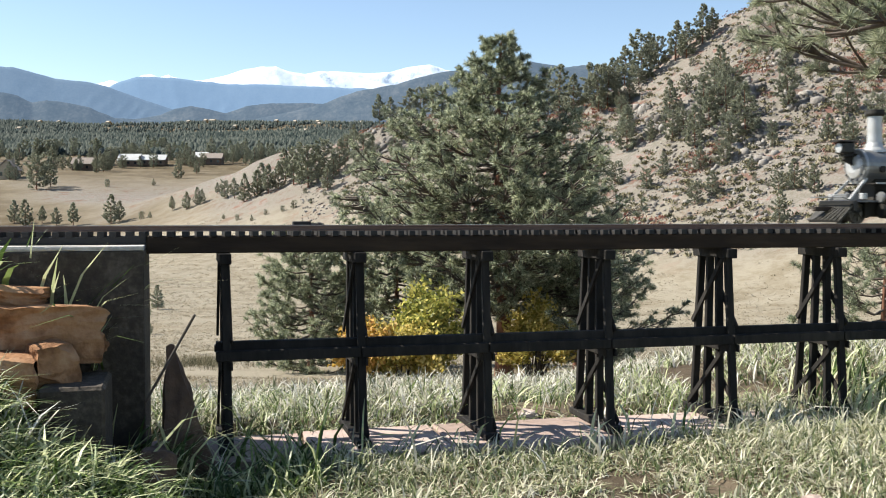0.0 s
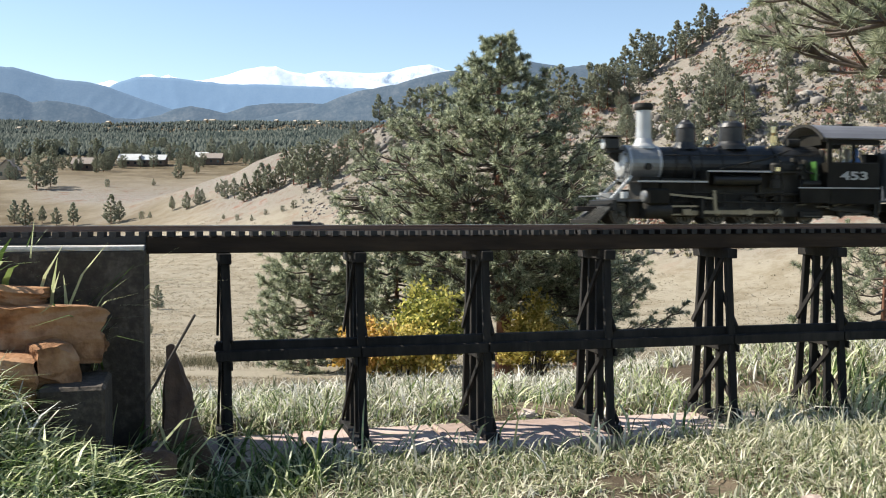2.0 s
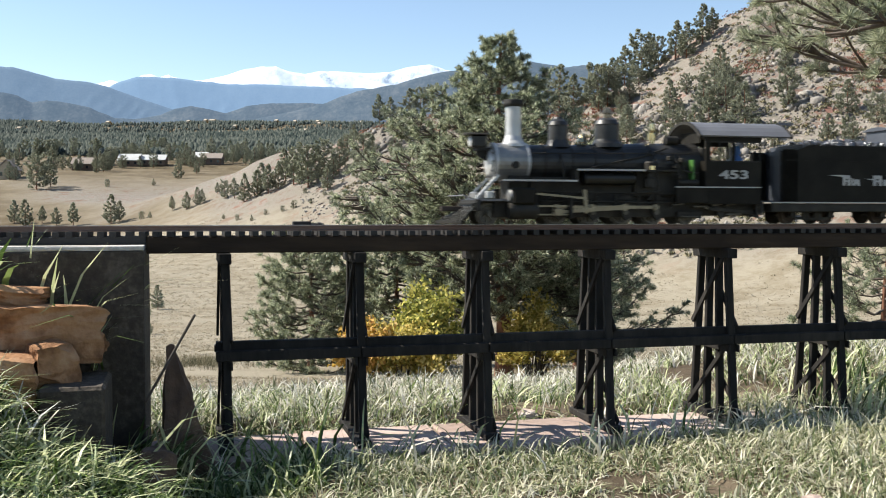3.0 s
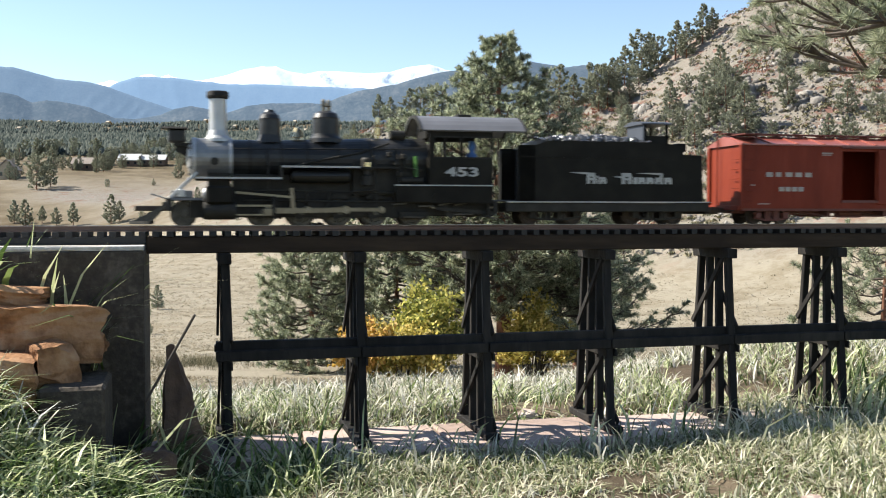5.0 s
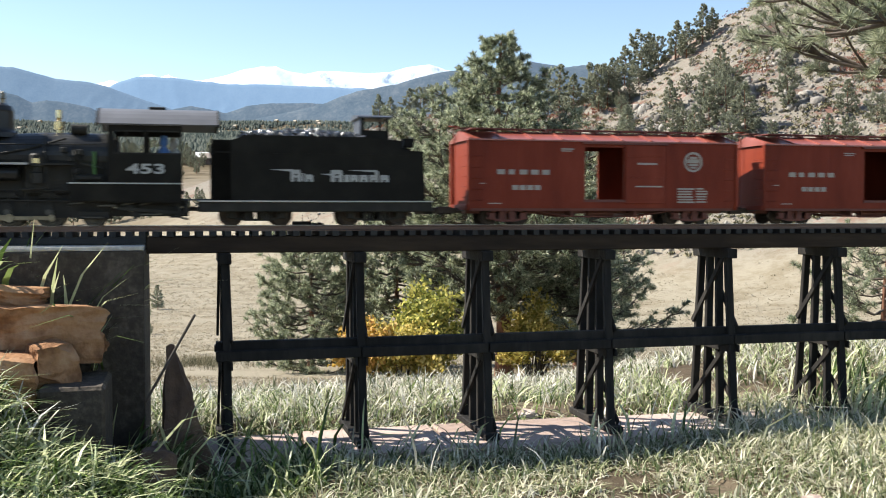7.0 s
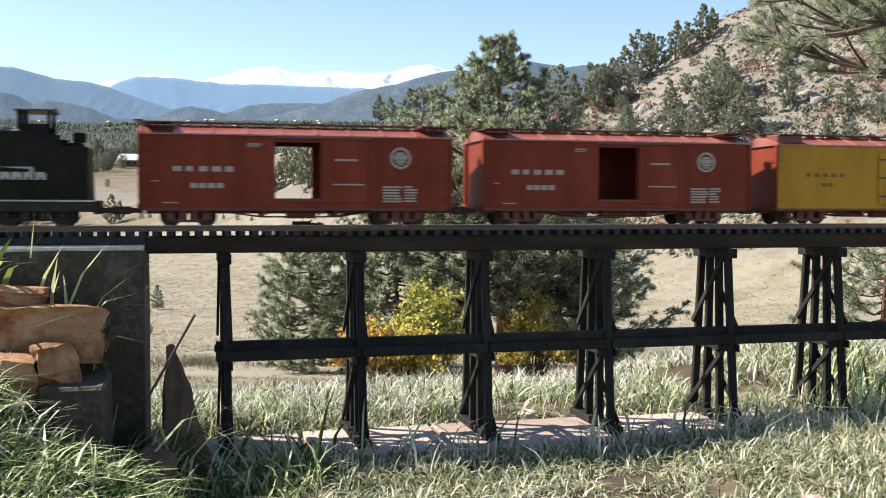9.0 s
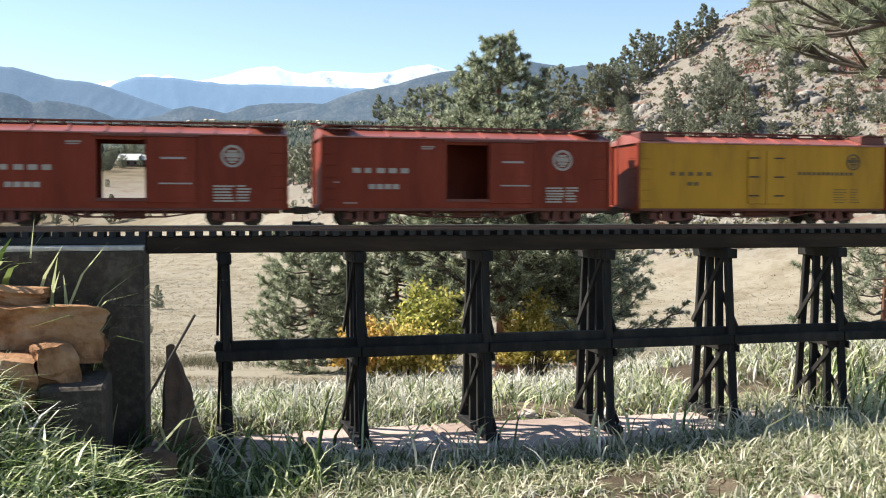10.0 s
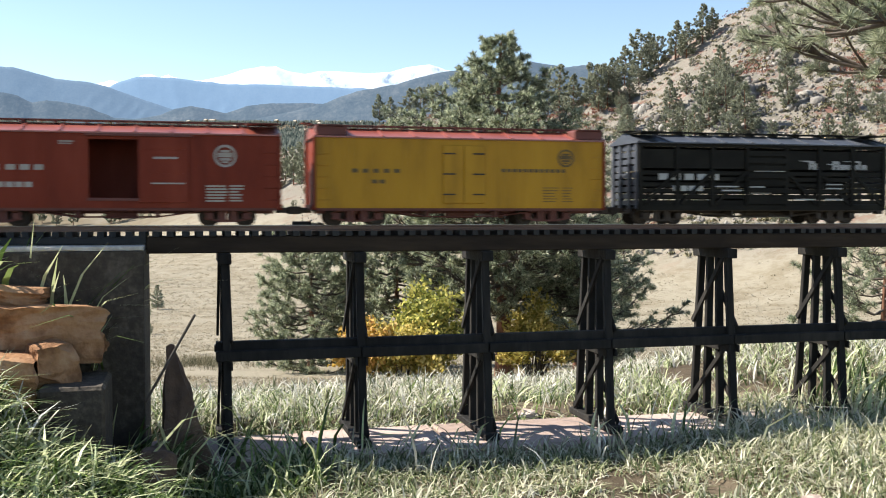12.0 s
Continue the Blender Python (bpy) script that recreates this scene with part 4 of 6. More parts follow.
house(-133, 560, 6, 8, 3.2, 2.6, 85, "stucco", "shingle", "small pale house half hidden by pines")


def far_houses():
    rng = np.random.default_rng(8)
    v, f = [], []
    for i in range(110):
        d = rng.uniform(1100, 2300)
        u = rng.uniform(-0.24, 0.0) if i % 3 else rng.uniform(-0.43, 0.1)
        x = u * d
        z = gz(x, d) + rng.uniform(1, 4)
        w, h, b = rng.uniform(0.9, 2.4), rng.uniform(1.4, 2.6), len(v)
        v += [(x - w, d - 5, z), (x + w, d - 5, z), (x + w, d - 5, z + h), (x - w, d - 5, z + h), (x - w, d + 5, z + h + 2.5), (x + w, d + 5, z + h + 2.5), (x - w, d + 15, z), (x + w, d + 15, z)]
        f += [(b, b + 1, b + 2, b + 3), (b + 3, b + 2, b + 5, b + 4), (b + 4, b + 5, b + 7, b + 6)]
    tagged(raw("far_village", v, f, "stucco"), "scattered pale houses in the far woods", "houses", kind="stuff")


far_houses()


def hillside_litter():
    """Loose rock and low scrub on the slope, past counting."""
    rng = np.random.default_rng(17)

    def spots(n, u0, u1, y0, y1, bare):
        y = rng.uniform(y0, y1, n)
        x = rng.uniform(u0, u1, n) * y
        q = 0.8 * x + 0.6 * y - 96.8
        ok = (q > 2) & (wave(x, y, 22, 33) + 0.5 * wave(x, y, 8, 34) > bare)
        return x[ok], y[ok]
    ico = bmesh.new()
    bmesh.ops.create_icosphere(ico, subdivisions=1, radius=1)
    iv = np.array([v.co for v in ico.verts])
    fi = np.array([[v.index for v in f.verts] for f in ico.faces])
    ico.free()
    x, y = spots(30000, -0.14, 0.5, 100, 300, -0.5)
    cx = [(40.5, 168), (43, 170), (44.5, 150), (47, 153), (-14, 250), (-19, 262), (56, 160), (37, 176), (50, 172), (36, 190), (60, 180), (-8, 246)]
    for a, b in cx:
        x = np.concatenate([x, a + rng.normal(0, 1.5, 60)])
        y = np.concatenate([y, b + rng.normal(0, 2.6, 60)])
    N = len(x)
    r = np.minimum(0.42, 0.06 + 0.1 * rng.exponential(1.0, N))
    r[-60 * len(cx):] = np.minimum(0.85, 0.15 + rng.exponential(0.3, 60 * len(cx)))
    r = np.minimum(r, 0.85)
    sc = np.stack([r * rng.uniform(0.8, 1.4, N), r * rng.uniform(0.8, 1.3, N), r * rng.uniform(0.5, 1.7, N)], 1)
    v = np.sign(iv)[None] * np.abs(iv)[None] ** 0.6 * sc[:, None] * rng.uniform(0.35, 1.25, (N, len(iv), 1)) + np.stack([x, y, ground_z(x, y) + r * 0.15], 1)[:, None]
    f = fi[None] + (np.arange(N) * len(iv))[:, None, None]
    tagged(big("hillside_rocks", v.reshape(-1, 3), f.reshape(-1, 3), "granite"), "pale grey-brown boulders and scree on the hillside", "rocks", kind="stuff")
    for name, mat, n, bare, size, label in (("red_scrub", "redscrub", 6000, 0.1, 1.1, "low rust-red leafless scrub on the slope"), ("grey_scrub", "greyscrub", 5200, -0.6, 0.6, "low grey-green scrub and tufts on the slope")):
        x, y = spots(n, -0.1, 0.5, 95, 290, bare)
        N = len(x)
        k = 30
        R = size * rng.uniform(0.5, 1.3, (N, 1, 1))
        c = np.stack([x, y, ground_z(x, y)], 1)[:, None] + rng.normal(size=(N, k, 3)) * R * [0.6, 0.6, 0.2] + [0, 0, 0.18]
        d = rng.normal(size=(N, k, 3))
        d[..., 2] = np.abs(d[..., 2]) + 0.3
        d /= np.linalg.norm(d, axis=2)[..., None]
        s_ = np.cross(d, rng.normal(size=(N, k, 3)))
        s_ /= np.linalg.norm(s_, axis=2)[..., None]
        L = 0.4
        v = np.stack([c - s_ * 0.13, c + s_ * 0.13, c + d * L], 2).reshape(-1, 3)
        tagged(big(name, v, np.arange(len(v)).reshape(-1, 3), mat), label, "scrub", kind="stuff")


M["granite"] = material("weathered_granite", [(0.11, 0.1, 0.087), (0.19, 0.172, 0.152), (0.29, 0.268, 0.24)], 0.95, scale=0.8, island=0.5, bump=0.6, bump_scale=3)
M["redscrub"] = material("rust_red_scrub", [(0.16, 0.065, 0.05), (0.27, 0.12, 0.09), (0.33, 0.18, 0.13)], 0.9, scale=0.5, island=0.6, spec=0.1, translucent=0.4)
M["greyscrub"] = material("grey_green_scrub", [(0.1, 0.1, 0.06), (0.2, 0.18, 0.11), (0.32, 0.28, 0.18)], 0.9, scale=0.5, island=0.6, spec=0.1)
hillside_litter()


def meadow_tufts():
    """Bunch grass over the meadow, past counting."""
    rng = np.random.default_rng(29)
    n = 80000
    y = 9 * (260 / 9) ** rng.uniform(0, 1, n) ** 0.8
    x = rng.uniform(-0.5, 0.5, n) * y
    ok = (0.8 * x + 0.6 * y - 96.8 < 10) & (wave(x, y, 12, 61) + 0.8 * wave(x, y, 3.5, 62) > -0.7)
    x, y = x[ok], y[ok]
    N, k = len(x), 4
    R = (0.05 + 0.0011 * y) * rng.uniform(0.5, 1.5, N)
    c = np.stack([x, y, ground_z(x, y) - 0.01], 1)[:, None] + rng.normal(size=(N, k, 3)) * R[:, None, None] * [0.8, 0.8, 0]
    a = rng.uniform(0, 6.283, (N, k))
    s_ = np.stack([np.cos(a), np.sin(a), 0 * a], -1) * R[:, None, None] * 0.3
    d = np.stack([rng.normal(0, 0.6, (N, k)), rng.normal(0, 0.6, (N, k)), rng.uniform(0.25, 0.7, (N, k))], -1) * R[:, None, None]
    v = np.stack([c - s_, c + s_, c + d], 2).reshape(-1, 3)
    tagged(big("meadow_grass", v, np.arange(len(v)).reshape(-1, 3), "meadowgrass"), "dry tan bunch grass across the meadow", "grass", kind="stuff")
    # dark weeds along the foot of the garden slope
    n = 46
    x, y = rng.normal(-7.2, 0.9, n), rng.normal(28.5, 1.2, n)
    R = rng.uniform(0.06, 0.26, (n, 1, 1))
    k = 26
    c = np.stack([x, y, ground_z(x, y)], 1)[:, None] + rng.normal(size=(n, k, 3)) * R * [1, 1, 0.1]
    d = rng.normal(size=(n, k, 3)) * [0.5, 0.5, 0.2] + [0, 0, 1]
    v = np.stack([c + [-0.008, 0, 0], c + [0.008, 0, 0], c + d * R * 1.1], 2).reshape(-1, 3)
    tagged(big("weeds", v, np.arange(len(v)).reshape(-1, 3), "greyscrub"), "dark twiggy dry weeds in the meadow", "weeds", kind="stuff")


M["meadowgrass"] = material("tan_bunch_grass", [(0.22, 0.185, 0.125), (0.33, 0.29, 0.215), (0.46, 0.415, 0.33)], 0.9, scale=0.4, island=0.7, spec=0.1, translucent=0.5)
meadow_tufts()


# ---------------------------------------------------------------- grass
def blades(name, x, y, z, length, width, bend, mat, label, rng, lean=None):
    N = len(x)
    a = rng.uniform(0, 2 * np.pi, N)
    if lean is not None:
        a = lean + rng.normal(0, 0.9, N)
    out = np.stack([np.cos(a), np.sin(a), 0 * a], 1)
    sd = np.stack([-np.sin(a), np.cos(a), 0 * a], 1)
    tw = rng.uniform(-0.8, 0.8, N)[:, None]
    sd = sd * np.cos(tw) + out * np.sin(tw)
    L = length[:, None]
    B = bend[:, None]
    p0 = np.stack([x, y, z - 0.004], 1)
    rows = []
    for t, w in ((0, 0.75), (0.35, 1.0), (0.7, 0.75), (1.0, 0.08)):
        c = p0 + out * L * B * t ** 2 + np.array([0, 0, 1.0]) * L * (t - 0.55 * B * t ** 2.2)
        hw = sd * (width[:, None] * w / 2)
        rows += [c - hw, c + hw]
    v = np.stack(rows, 1).reshape(-1, 3)
    b = np.arange(N)[:, None] * 8
    f = np.stack([b + [0, 1, 3, 2], b + [2, 3, 5, 4], b + [4, 5, 7, 6]], 1).reshape(-1, 4)
    return tagged(big(name, v, f, mat), label, "grass", kind="stuff")


def build_grass():
    rng = np.random.default_rng(77)

    def sown(n, s0, s1, n0, n1):
        s, q = rng.uniform(s0, s1, n), rng.uniform(n0, n1, n)
        c, d = math.cos(radians(14.1)), math.sin(radians(14.1))
        return -0.0134 + s * c - q * d, 1.6533 + s * d + q * c
    # lawn before the trestle
    x, y = sown(38000, -0.75, 1.35, -0.72, -0.125)
    g = wave(x, y, 0.16, 81) + 0.7 * wave(x, y, 0.05, 82)
    hollow = np.hypot(x + 0.32, (y - 1.33) * 0.8) < 0.19
    shadow_edge = ((y - 1.6533) * 0.97 - (x + 0.0134) * 0.2436 > -0.205) & (x < 0.42)
    ok = (g > -1.0) & (np.hypot(x, y) > 0.75) & ~(hollow & (rng.uniform(size=len(x)) < 0.85)) & ~(shadow_edge & (rng.uniform(size=len(x)) < 0.72))
    x, y, g = x[ok], y[ok], g[ok]
    n = len(x)
    L = rng.uniform(0.014, 0.04, n) * (1 + 0.35 * np.clip(g, -0.5, 1)) * (1 + 0.6 * smooth01(0.3, 0.9, x))
    blades("lawn_grass", x, y, ground_z(x, y), L, rng.uniform(0.0015, 0.0034, n), rng.uniform(0.3, 1.5, n), "grass", "short mixed green and straw-coloured lawn grass", rng)
    # turf bank at the abutment
    x, y = rng.uniform(-0.85, -0.28, 9000), rng.uniform(0.85, 1.3, 9000)
    ok = (x < -0.235 - (y - 1.0) * 0.75) & ~((x > -0.475) & (y > 1.2))
    x, y = x[ok], y[ok]
    n = len(x)
    blades("bank_grass", x, y, ground_z(x, y), rng.uniform(0.03, 0.075, n), rng.uniform(0.002, 0.0048, n), rng.uniform(0.5, 1.4, n), "greengrass", "lush green grass on the bank before the abutment", rng)
    # shaded tussocks between abutment and first bent
    x, y = sown(2000, -0.47, -0.22, -0.3, -0.1)
    n = len(x)
    blades("shade_grass", x, y, ground_z(x, y), 0.02 + rng.exponential(0.028, n), rng.uniform(0.002, 0.0045, n), rng.uniform(0.3, 1.3, n), "greengrass", "long dark grass in the abutment's shade", rng)
    # edge of the flagstones
    x, y = sown(1500, -0.3, 1.25, -0.2, -0.095)
    n = len(x)
    blades("edge_grass", x, y, ground_z(x, y), rng.uniform(0.02, 0.065, n), rng.uniform(0.0016, 0.0032, n), rng.uniform(0.2, 1.0, n), "grass", "loose grass at the front edge of the flagstones", rng)
    # grass over the far flagstones
    x, y = sown(2600, 0.42, 1.25, -0.14, 0.07)
    ok = rng.uniform(size=len(x)) < smooth01(0.35, 0.75, x)
    x, y = x[ok], y[ok]
    n = len(x)
    blades("creeping_grass", x, y, np.zeros(n), rng.uniform(0.02, 0.075, n), rng.uniform(0.0015, 0.0036, n), rng.uniform(0.3, 1.4, n), "grass", "loose grass growing over the flagstones", rng)
    # rough grass behind the trestle
    d = 1.68 * (5.0 / 1.68) ** (rng.uniform(0, 1, 38000) ** 1.3)
    x = rng.uniform(-0.36, 0.52, 38000) * d
    y = d + 0.0
    q = (y - 1.6533 - math.tan(radians(14.1)) * (x + 0.0134)) * math.cos(radians(14.1))
    g = wave(x, y, 0.3, 91) + 0.6 * wave(x, y, 0.1, 92)
    bare = (np.abs(x - 0.17) < 0.14) & (np.abs(y - 1.9) < 0.12)
    ok = (q > 0.055) & (g > -0.9) & ~(bare & (rng.uniform(size=len(x)) < 0.85))
    x, y, g, d, q = x[ok], y[ok], g[ok], d[ok], q[ok]
    dry = rng.uniform(size=len(x)) < 0.5 + 0.45 * smooth01(0.2, 0.9, q) + 0.15 * np.sign(g)
    for sel, nm, mat, lab in ((dry, "dry_grass", "drygrass", "tall straw-coloured dry grass behind the trestle"), (~dry, "rough_grass", "greengrass", "coarse green grass behind the trestle")):
        xx, yy, dd, gg = x[sel], y[sel], d[sel], g[sel]
        n = len(xx)
        L = rng.uniform(0.025, 0.07, n) * (1 + 0.25 * gg) * (1 + 0.12 * (dd - 2)) * (1 + 0.35 * smooth01(0.2, 0.9, xx / dd * 2))
        blades(nm, xx, yy, ground_z(xx, yy), L, rng.uniform(0.0014, 0.0038, n) * (1 + 0.3 * (dd - 1.8)), rng.uniform(0.3, 1.35, n), mat, lab, rng)
    # the lawn round about
    x, y = rng.uniform(-3.5, 4.5, 26000), rng.uniform(-2.5, 2.4, 26000)
    q = (y - 1.6533) * 0.97 - (x + 0.0134) * 0.2436
    ok = (q < -0.14) & ~((np.abs(x) < 0.62 * y) & (y > 0.3)) & (np.hypot(x, y) > 0.7) & ~((x < -0.4) & (q > -0.45))
    x, y = x[ok], y[ok]
    n = len(x)
    blades("outer_lawn", x, y, ground_z(x, y), rng.uniform(0.02, 0.06, n), rng.uniform(0.003, 0.007, n), rng.uniform(0.3, 1.4, n), "grass", "thin straw-green lawn round the garden railway", rng)
    # long single blades: round the stones, in the hollow, along the flagstones, a clump at the far bents
    spots = ((64, -0.66, -0.47, 1.385, 1.43, 0.12, 0.25, 0.147), (60, -0.45, -0.34, 1.32, 1.42, 0.07, 0.15, 0.0), (50, -0.3, 1.0, 0, 0, 0.05, 0.13, 0.0), (150, 0.68, 0.95, 1.62, 2.0, 0.09, 0.19, 0.0), (40, -0.1, 0.3, 1.78, 2.0, 0.05, 0.1, -0.2))
    x = np.concatenate([rng.uniform(k[1], k[2], k[0]) for k in spots])
    y = np.concatenate([rng.uniform(k[3], k[4], k[0]) if k[3] else np.zeros(k[0]) for k in spots])
    y = np.where(y == 0, 1.6533 + math.tan(radians(14.1)) * x - rng.uniform(0.09, 0.17, len(x)), y)
    L = np.concatenate([rng.uniform(k[5], k[6], k[0]) for k in spots])
    z = np.maximum(ground_z(x, y), np.concatenate([np.full(k[0], k[7] - 0.001) for k in spots]) * 1.0)
    n = len(x)
    blades("long_grass", x, y, z, L, rng.uniform(0.0028, 0.0062, n), rng.uniform(0.2, 1.1, n), "greengrass", "long arching single blades of green grass", rng, 0.1)
    # dry blades and seed stalks among the green
    x, y = np.concatenate([rng.uniform(-0.48, -0.3, 50), rng.uniform(-0.7, -0.45, 60), rng.uniform(-0.25, 1.0, 70)]), np.concatenate([rng.uniform(1.22, 1.42, 50), rng.uniform(1.05, 1.24, 60), np.zeros(70)])
    y = np.where(y == 0, 1.6533 + math.tan(radians(14.1)) * x - rng.uniform(0.1, 0.3, len(x)), y)
    n = len(x)
    blades("dry_stalks", x, y, ground_z(x, y), rng.uniform(0.05, 0.12, n), rng.uniform(0.002, 0.0045, n), rng.uniform(0.2, 1.2, n), "drygrass", "bleached dry grass blades among the green", rng)
    x, y = rng.uniform(-0.64, -0.57, 18), rng.uniform(1.3, 1.34, 18)
    blades("broad_leaf_grass", x, y, np.full(18, 0.25), rng.uniform(0.05, 0.13, 18), rng.uniform(0.005, 0.01, 18), rng.uniform(0.2, 1.0, 18), "greengrass", "broad bright green blades above the stones", rng, 0.0)


def leaning_stick():
    """A flat dead stalk leaning out of the grass beside the abutment."""
    bm = bar((-0.4, 1.36, 0.105), (-0.335, 1.37, 0.222), 0.0075, 0.0035, bevel=0.001)
    tagged(link("dead_stalk", bm, "branch"), "dark flat dead stalk leaning out of the grass", "stalk")


leaning_stick()
build_grass()
# ---------------------------------------------------------------- the train
VEHICLES, WHEELS, RODS, MAINRODS = [], [], [], []
NEAR = -0.055


def wheelset(parent, x, r, half=0.0225, spokes=0, overhang=0.012, mat="rust"):
    ob = part("wheelset", rod((0, -half - overhang, 0), (0, half + overhang, 0), r * 0.22), mat, parent)
    for s in (-1, 1):
        bm = lathe([(r * 0.3, s * half + 0.003 * -s), (r * 0.86, s * half - 0.0022 * s), (r * 1.12, s * half - 0.0022 * s), (r * 1.12, s * half - 0.001 * s), (r, s * half - 0.0008 * s), (r * 0.97, s * half + 0.0035 * s), (r * 0.8, s * half + 0.0035 * s), (r * 0.74, s * half + 0.0018 * s), (r * 0.35, s * half + 0.0018 * s), (r * 0.3, s * half + 0.0045 * s), (0.0005, s * half + 0.0045 * s)], "y", 20)
        bmesh.ops.recalc_face_normals(bm, faces=bm.faces)
        part("wheel", bm, mat, ob)
        for k in range(spokes):
            a = 2 * math.pi * k / spokes
            part("spoke", bar((0, s * (half + 0.003), 0), (r * 0.85 * math.cos(a), s * (half + 0.003), r * 0.85 * math.sin(a)), 0.002, 0.003), mat, ob)
    ob.matrix_basis = Matrix.Translation((x, 0, RAIL + r))
    WHEELS.append((ob, (x, 0, RAIL + r), r))
    return ob


def truck(parent, x, wb, r, mat, deck):
    """A four-wheel arch-bar truck: two side frames with journal boxes, springs and a bolster."""
    ob = new("truck")
    ob.parent = parent
    zc = RAIL + r
    for s in (-1, 1):
        n = s * 0.0375
        bm = bmesh.new()
        for up in (0.004, -0.003):
            z1 = zc + (0.011 if up > 0 else -0.0075)
            bar((x - wb / 2 - 0.008, n, zc + up), (x - wb * 0.22, n, z1), 0.0035, 0.003, bm)
            bar((x - wb * 0.22, n, z1), (x + wb * 0.22, n, z1), 0.0035, 0.003, bm)
            bar((x + wb * 0.22, n, z1), (x + wb / 2 + 0.008, n, zc + up), 0.0035, 0.003, bm)
        for d in (-0.2, 0.2):
            box(x - 0.0035 + wb * d, x + wb * d + 0.0035, n - 0.002, n + 0.002, zc - 0.0075, zc + 0.012, 0, bm)
        part("side_frame", bm, mat, ob)
        for d in (-1, 1):
            part("journal_box", box(x + d * wb / 2 - 0.0055, x + d * wb / 2 + 0.0055, n - 0.004, n + 0.004, zc - 0.0055, zc + 0.006, 0.001), mat, ob)
            part("spring", rod((x + d * wb * 0.1, n, zc - 0.006), (x + d * wb * 0.1, n, zc + 0.008), 0.0035, seg=8), mat, ob)
    part("bolster", box(x - 0.006, x + 0.006, -0.036, 0.036, zc + 0.004, deck, 0.001), mat, ob)
    for d in (-1, 1):
        wheelset(parent, x + d * wb / 2, r)
    return ob


def plates(parent, name, rects, mat, n=NEAR, thick=0.0006, label=""):
    """Flat painted marks on a side at n, as thin raised bars: x0, x1, z0, z1."""
    s = -1 if n < 0 else 1
    for x0, x1, z0, z1 in rects:
        part(name, box(x0, x1, min(n, n + s * thick), max(n, n + s * thick), z0, z1), mat, parent, label)


def writing(parent, text, x0, x1, z0, z1, mat, n):
    cu = bpy.data.curves.new("writing", "FONT")
    cu.body, cu.size, cu.extrude, cu.offset = text, 1.0, 0.01, 0.028
    ob = bpy.data.objects.new("writing", cu)
    me = bpy.data.meshes.new_from_object(ob)
    bpy.data.objects.remove(ob)
    co = np.array([v.co for v in me.vertices])
    lo, hi = co.min(0), co.max(0)
    co[:, 0] = x0 + (co[:, 0] - lo[0]) / (hi[0] - lo[0]) * (x1 - x0)
    zz = z0 + (co[:, 1] - lo[1]) / (hi[1] - lo[1]) * (z1 - z0)
    yy = n - (co[:, 2] - lo[2]) / (hi[2] - lo[2]) * 0.0006
    co[:, 1], co[:, 2] = yy, zz
    me.vertices.foreach_set("co", co.astype(np.float32).ravel())
    me.materials.clear()
    me.materials.append(M[mat])
    me.update()
    ob = new("road_number", me)
    ob.parent = parent
    return ob


def coupler(parent, x, s):
    bm = box(min(x, x + s * 0.026), max(x, x + s * 0.026), -0.004, 0.004, 0.359, 0.367, 0.001)
    box(x + s * 0.024 - 0.006, x + s * 0.024 + 0.008, -0.008, 0.006, 0.357, 0.369, 0.0015, bm)
    rod((x + s * 0.006, -0.04, 0.363), (x + s * 0.006, 0.04, 0.363), 0.0008, seg=6, bm=bm)
    part("coupler", bm, "rust", parent)


def underframe(parent, L, mat):
    bm = box(0.004, L - 0.004, -0.016, 0.016, 0.358, 0.368)
    for n in (-0.05, 0.05):
        box(0.002, L - 0.002, n - 0.003, n + 0.003, 0.3625, 0.369, 0, bm)
    part("underframe", bm, mat, parent)
    for n in (-0.04, -0.02, 0.02, 0.04):
        bm = bmesh.new()
        for a, b in (((0.09, 0.365), (L * 0.38, 0.353)), ((L * 0.38, 0.353), (L * 0.62, 0.353)), ((L * 0.62, 0.353), (L - 0.09, 0.365))):
            rod((a[0], n, a[1]), (b[0], n, b[1]), 0.0011, seg=6, bm=bm)
        part("truss_rod", bm, mat, parent)
    for x in (L * 0.38, L * 0.62):
        part("queen_post", box(x - 0.0025, x + 0.0025, -0.044, 0.044, 0.353, 0.366), mat, parent)
    part("brake_cylinder", rod((L * 0.46, -0.012, 0.359), (L * 0.56, -0.012, 0.359), 0.0085, seg=12), mat, parent)


def roof(parent, L, mat, walk_mat, panels=9, hatches=False):
    W = 0.0585
    prof = [(-W, 0.4745), (-W, 0.4765), (0, 0.4925), (W, 0.4765), (W, 0.4745)]
    part("roof", prism(prof, -0.004, L + 0.004), mat, parent)
    for k in range(panels + 1):
        x = k * L / panels
        bm = bmesh.new()
        for s in (-1, 1):
            bar((x, s * (W + 0.0004), 0.4772), (x, 0, 0.4932), 0.003, 0.0022, bm)
        part("roof_rib", bm, mat, parent)
    for n in (-0.0085, 0, 0.0085):
        part("roof_walk_board", box(-0.008, L + 0.008, n - 0.0038, n + 0.0038, 0.4958, 0.4973), walk_mat, parent)
    for k in range(11):
        x = 0.01 + k * (L - 0.02) / 10
        part("walk_saddle", box(x - 0.002, x + 0.002, -0.012, 0.012, 0.4905, 0.4958), walk_mat, parent)
    for x in (0.024, L - 0.024):
        part("lateral_walk", box(x - 0.022, x + 0.022, -0.058, -0.014, 0.4922, 0.4938), walk_mat, parent)
        if hatches:
            part("ice_hatch", box(x - 0.024, x + 0.024, -0.054, -0.02, 0.4775, 0.4921, 0.001), walk_mat, parent)


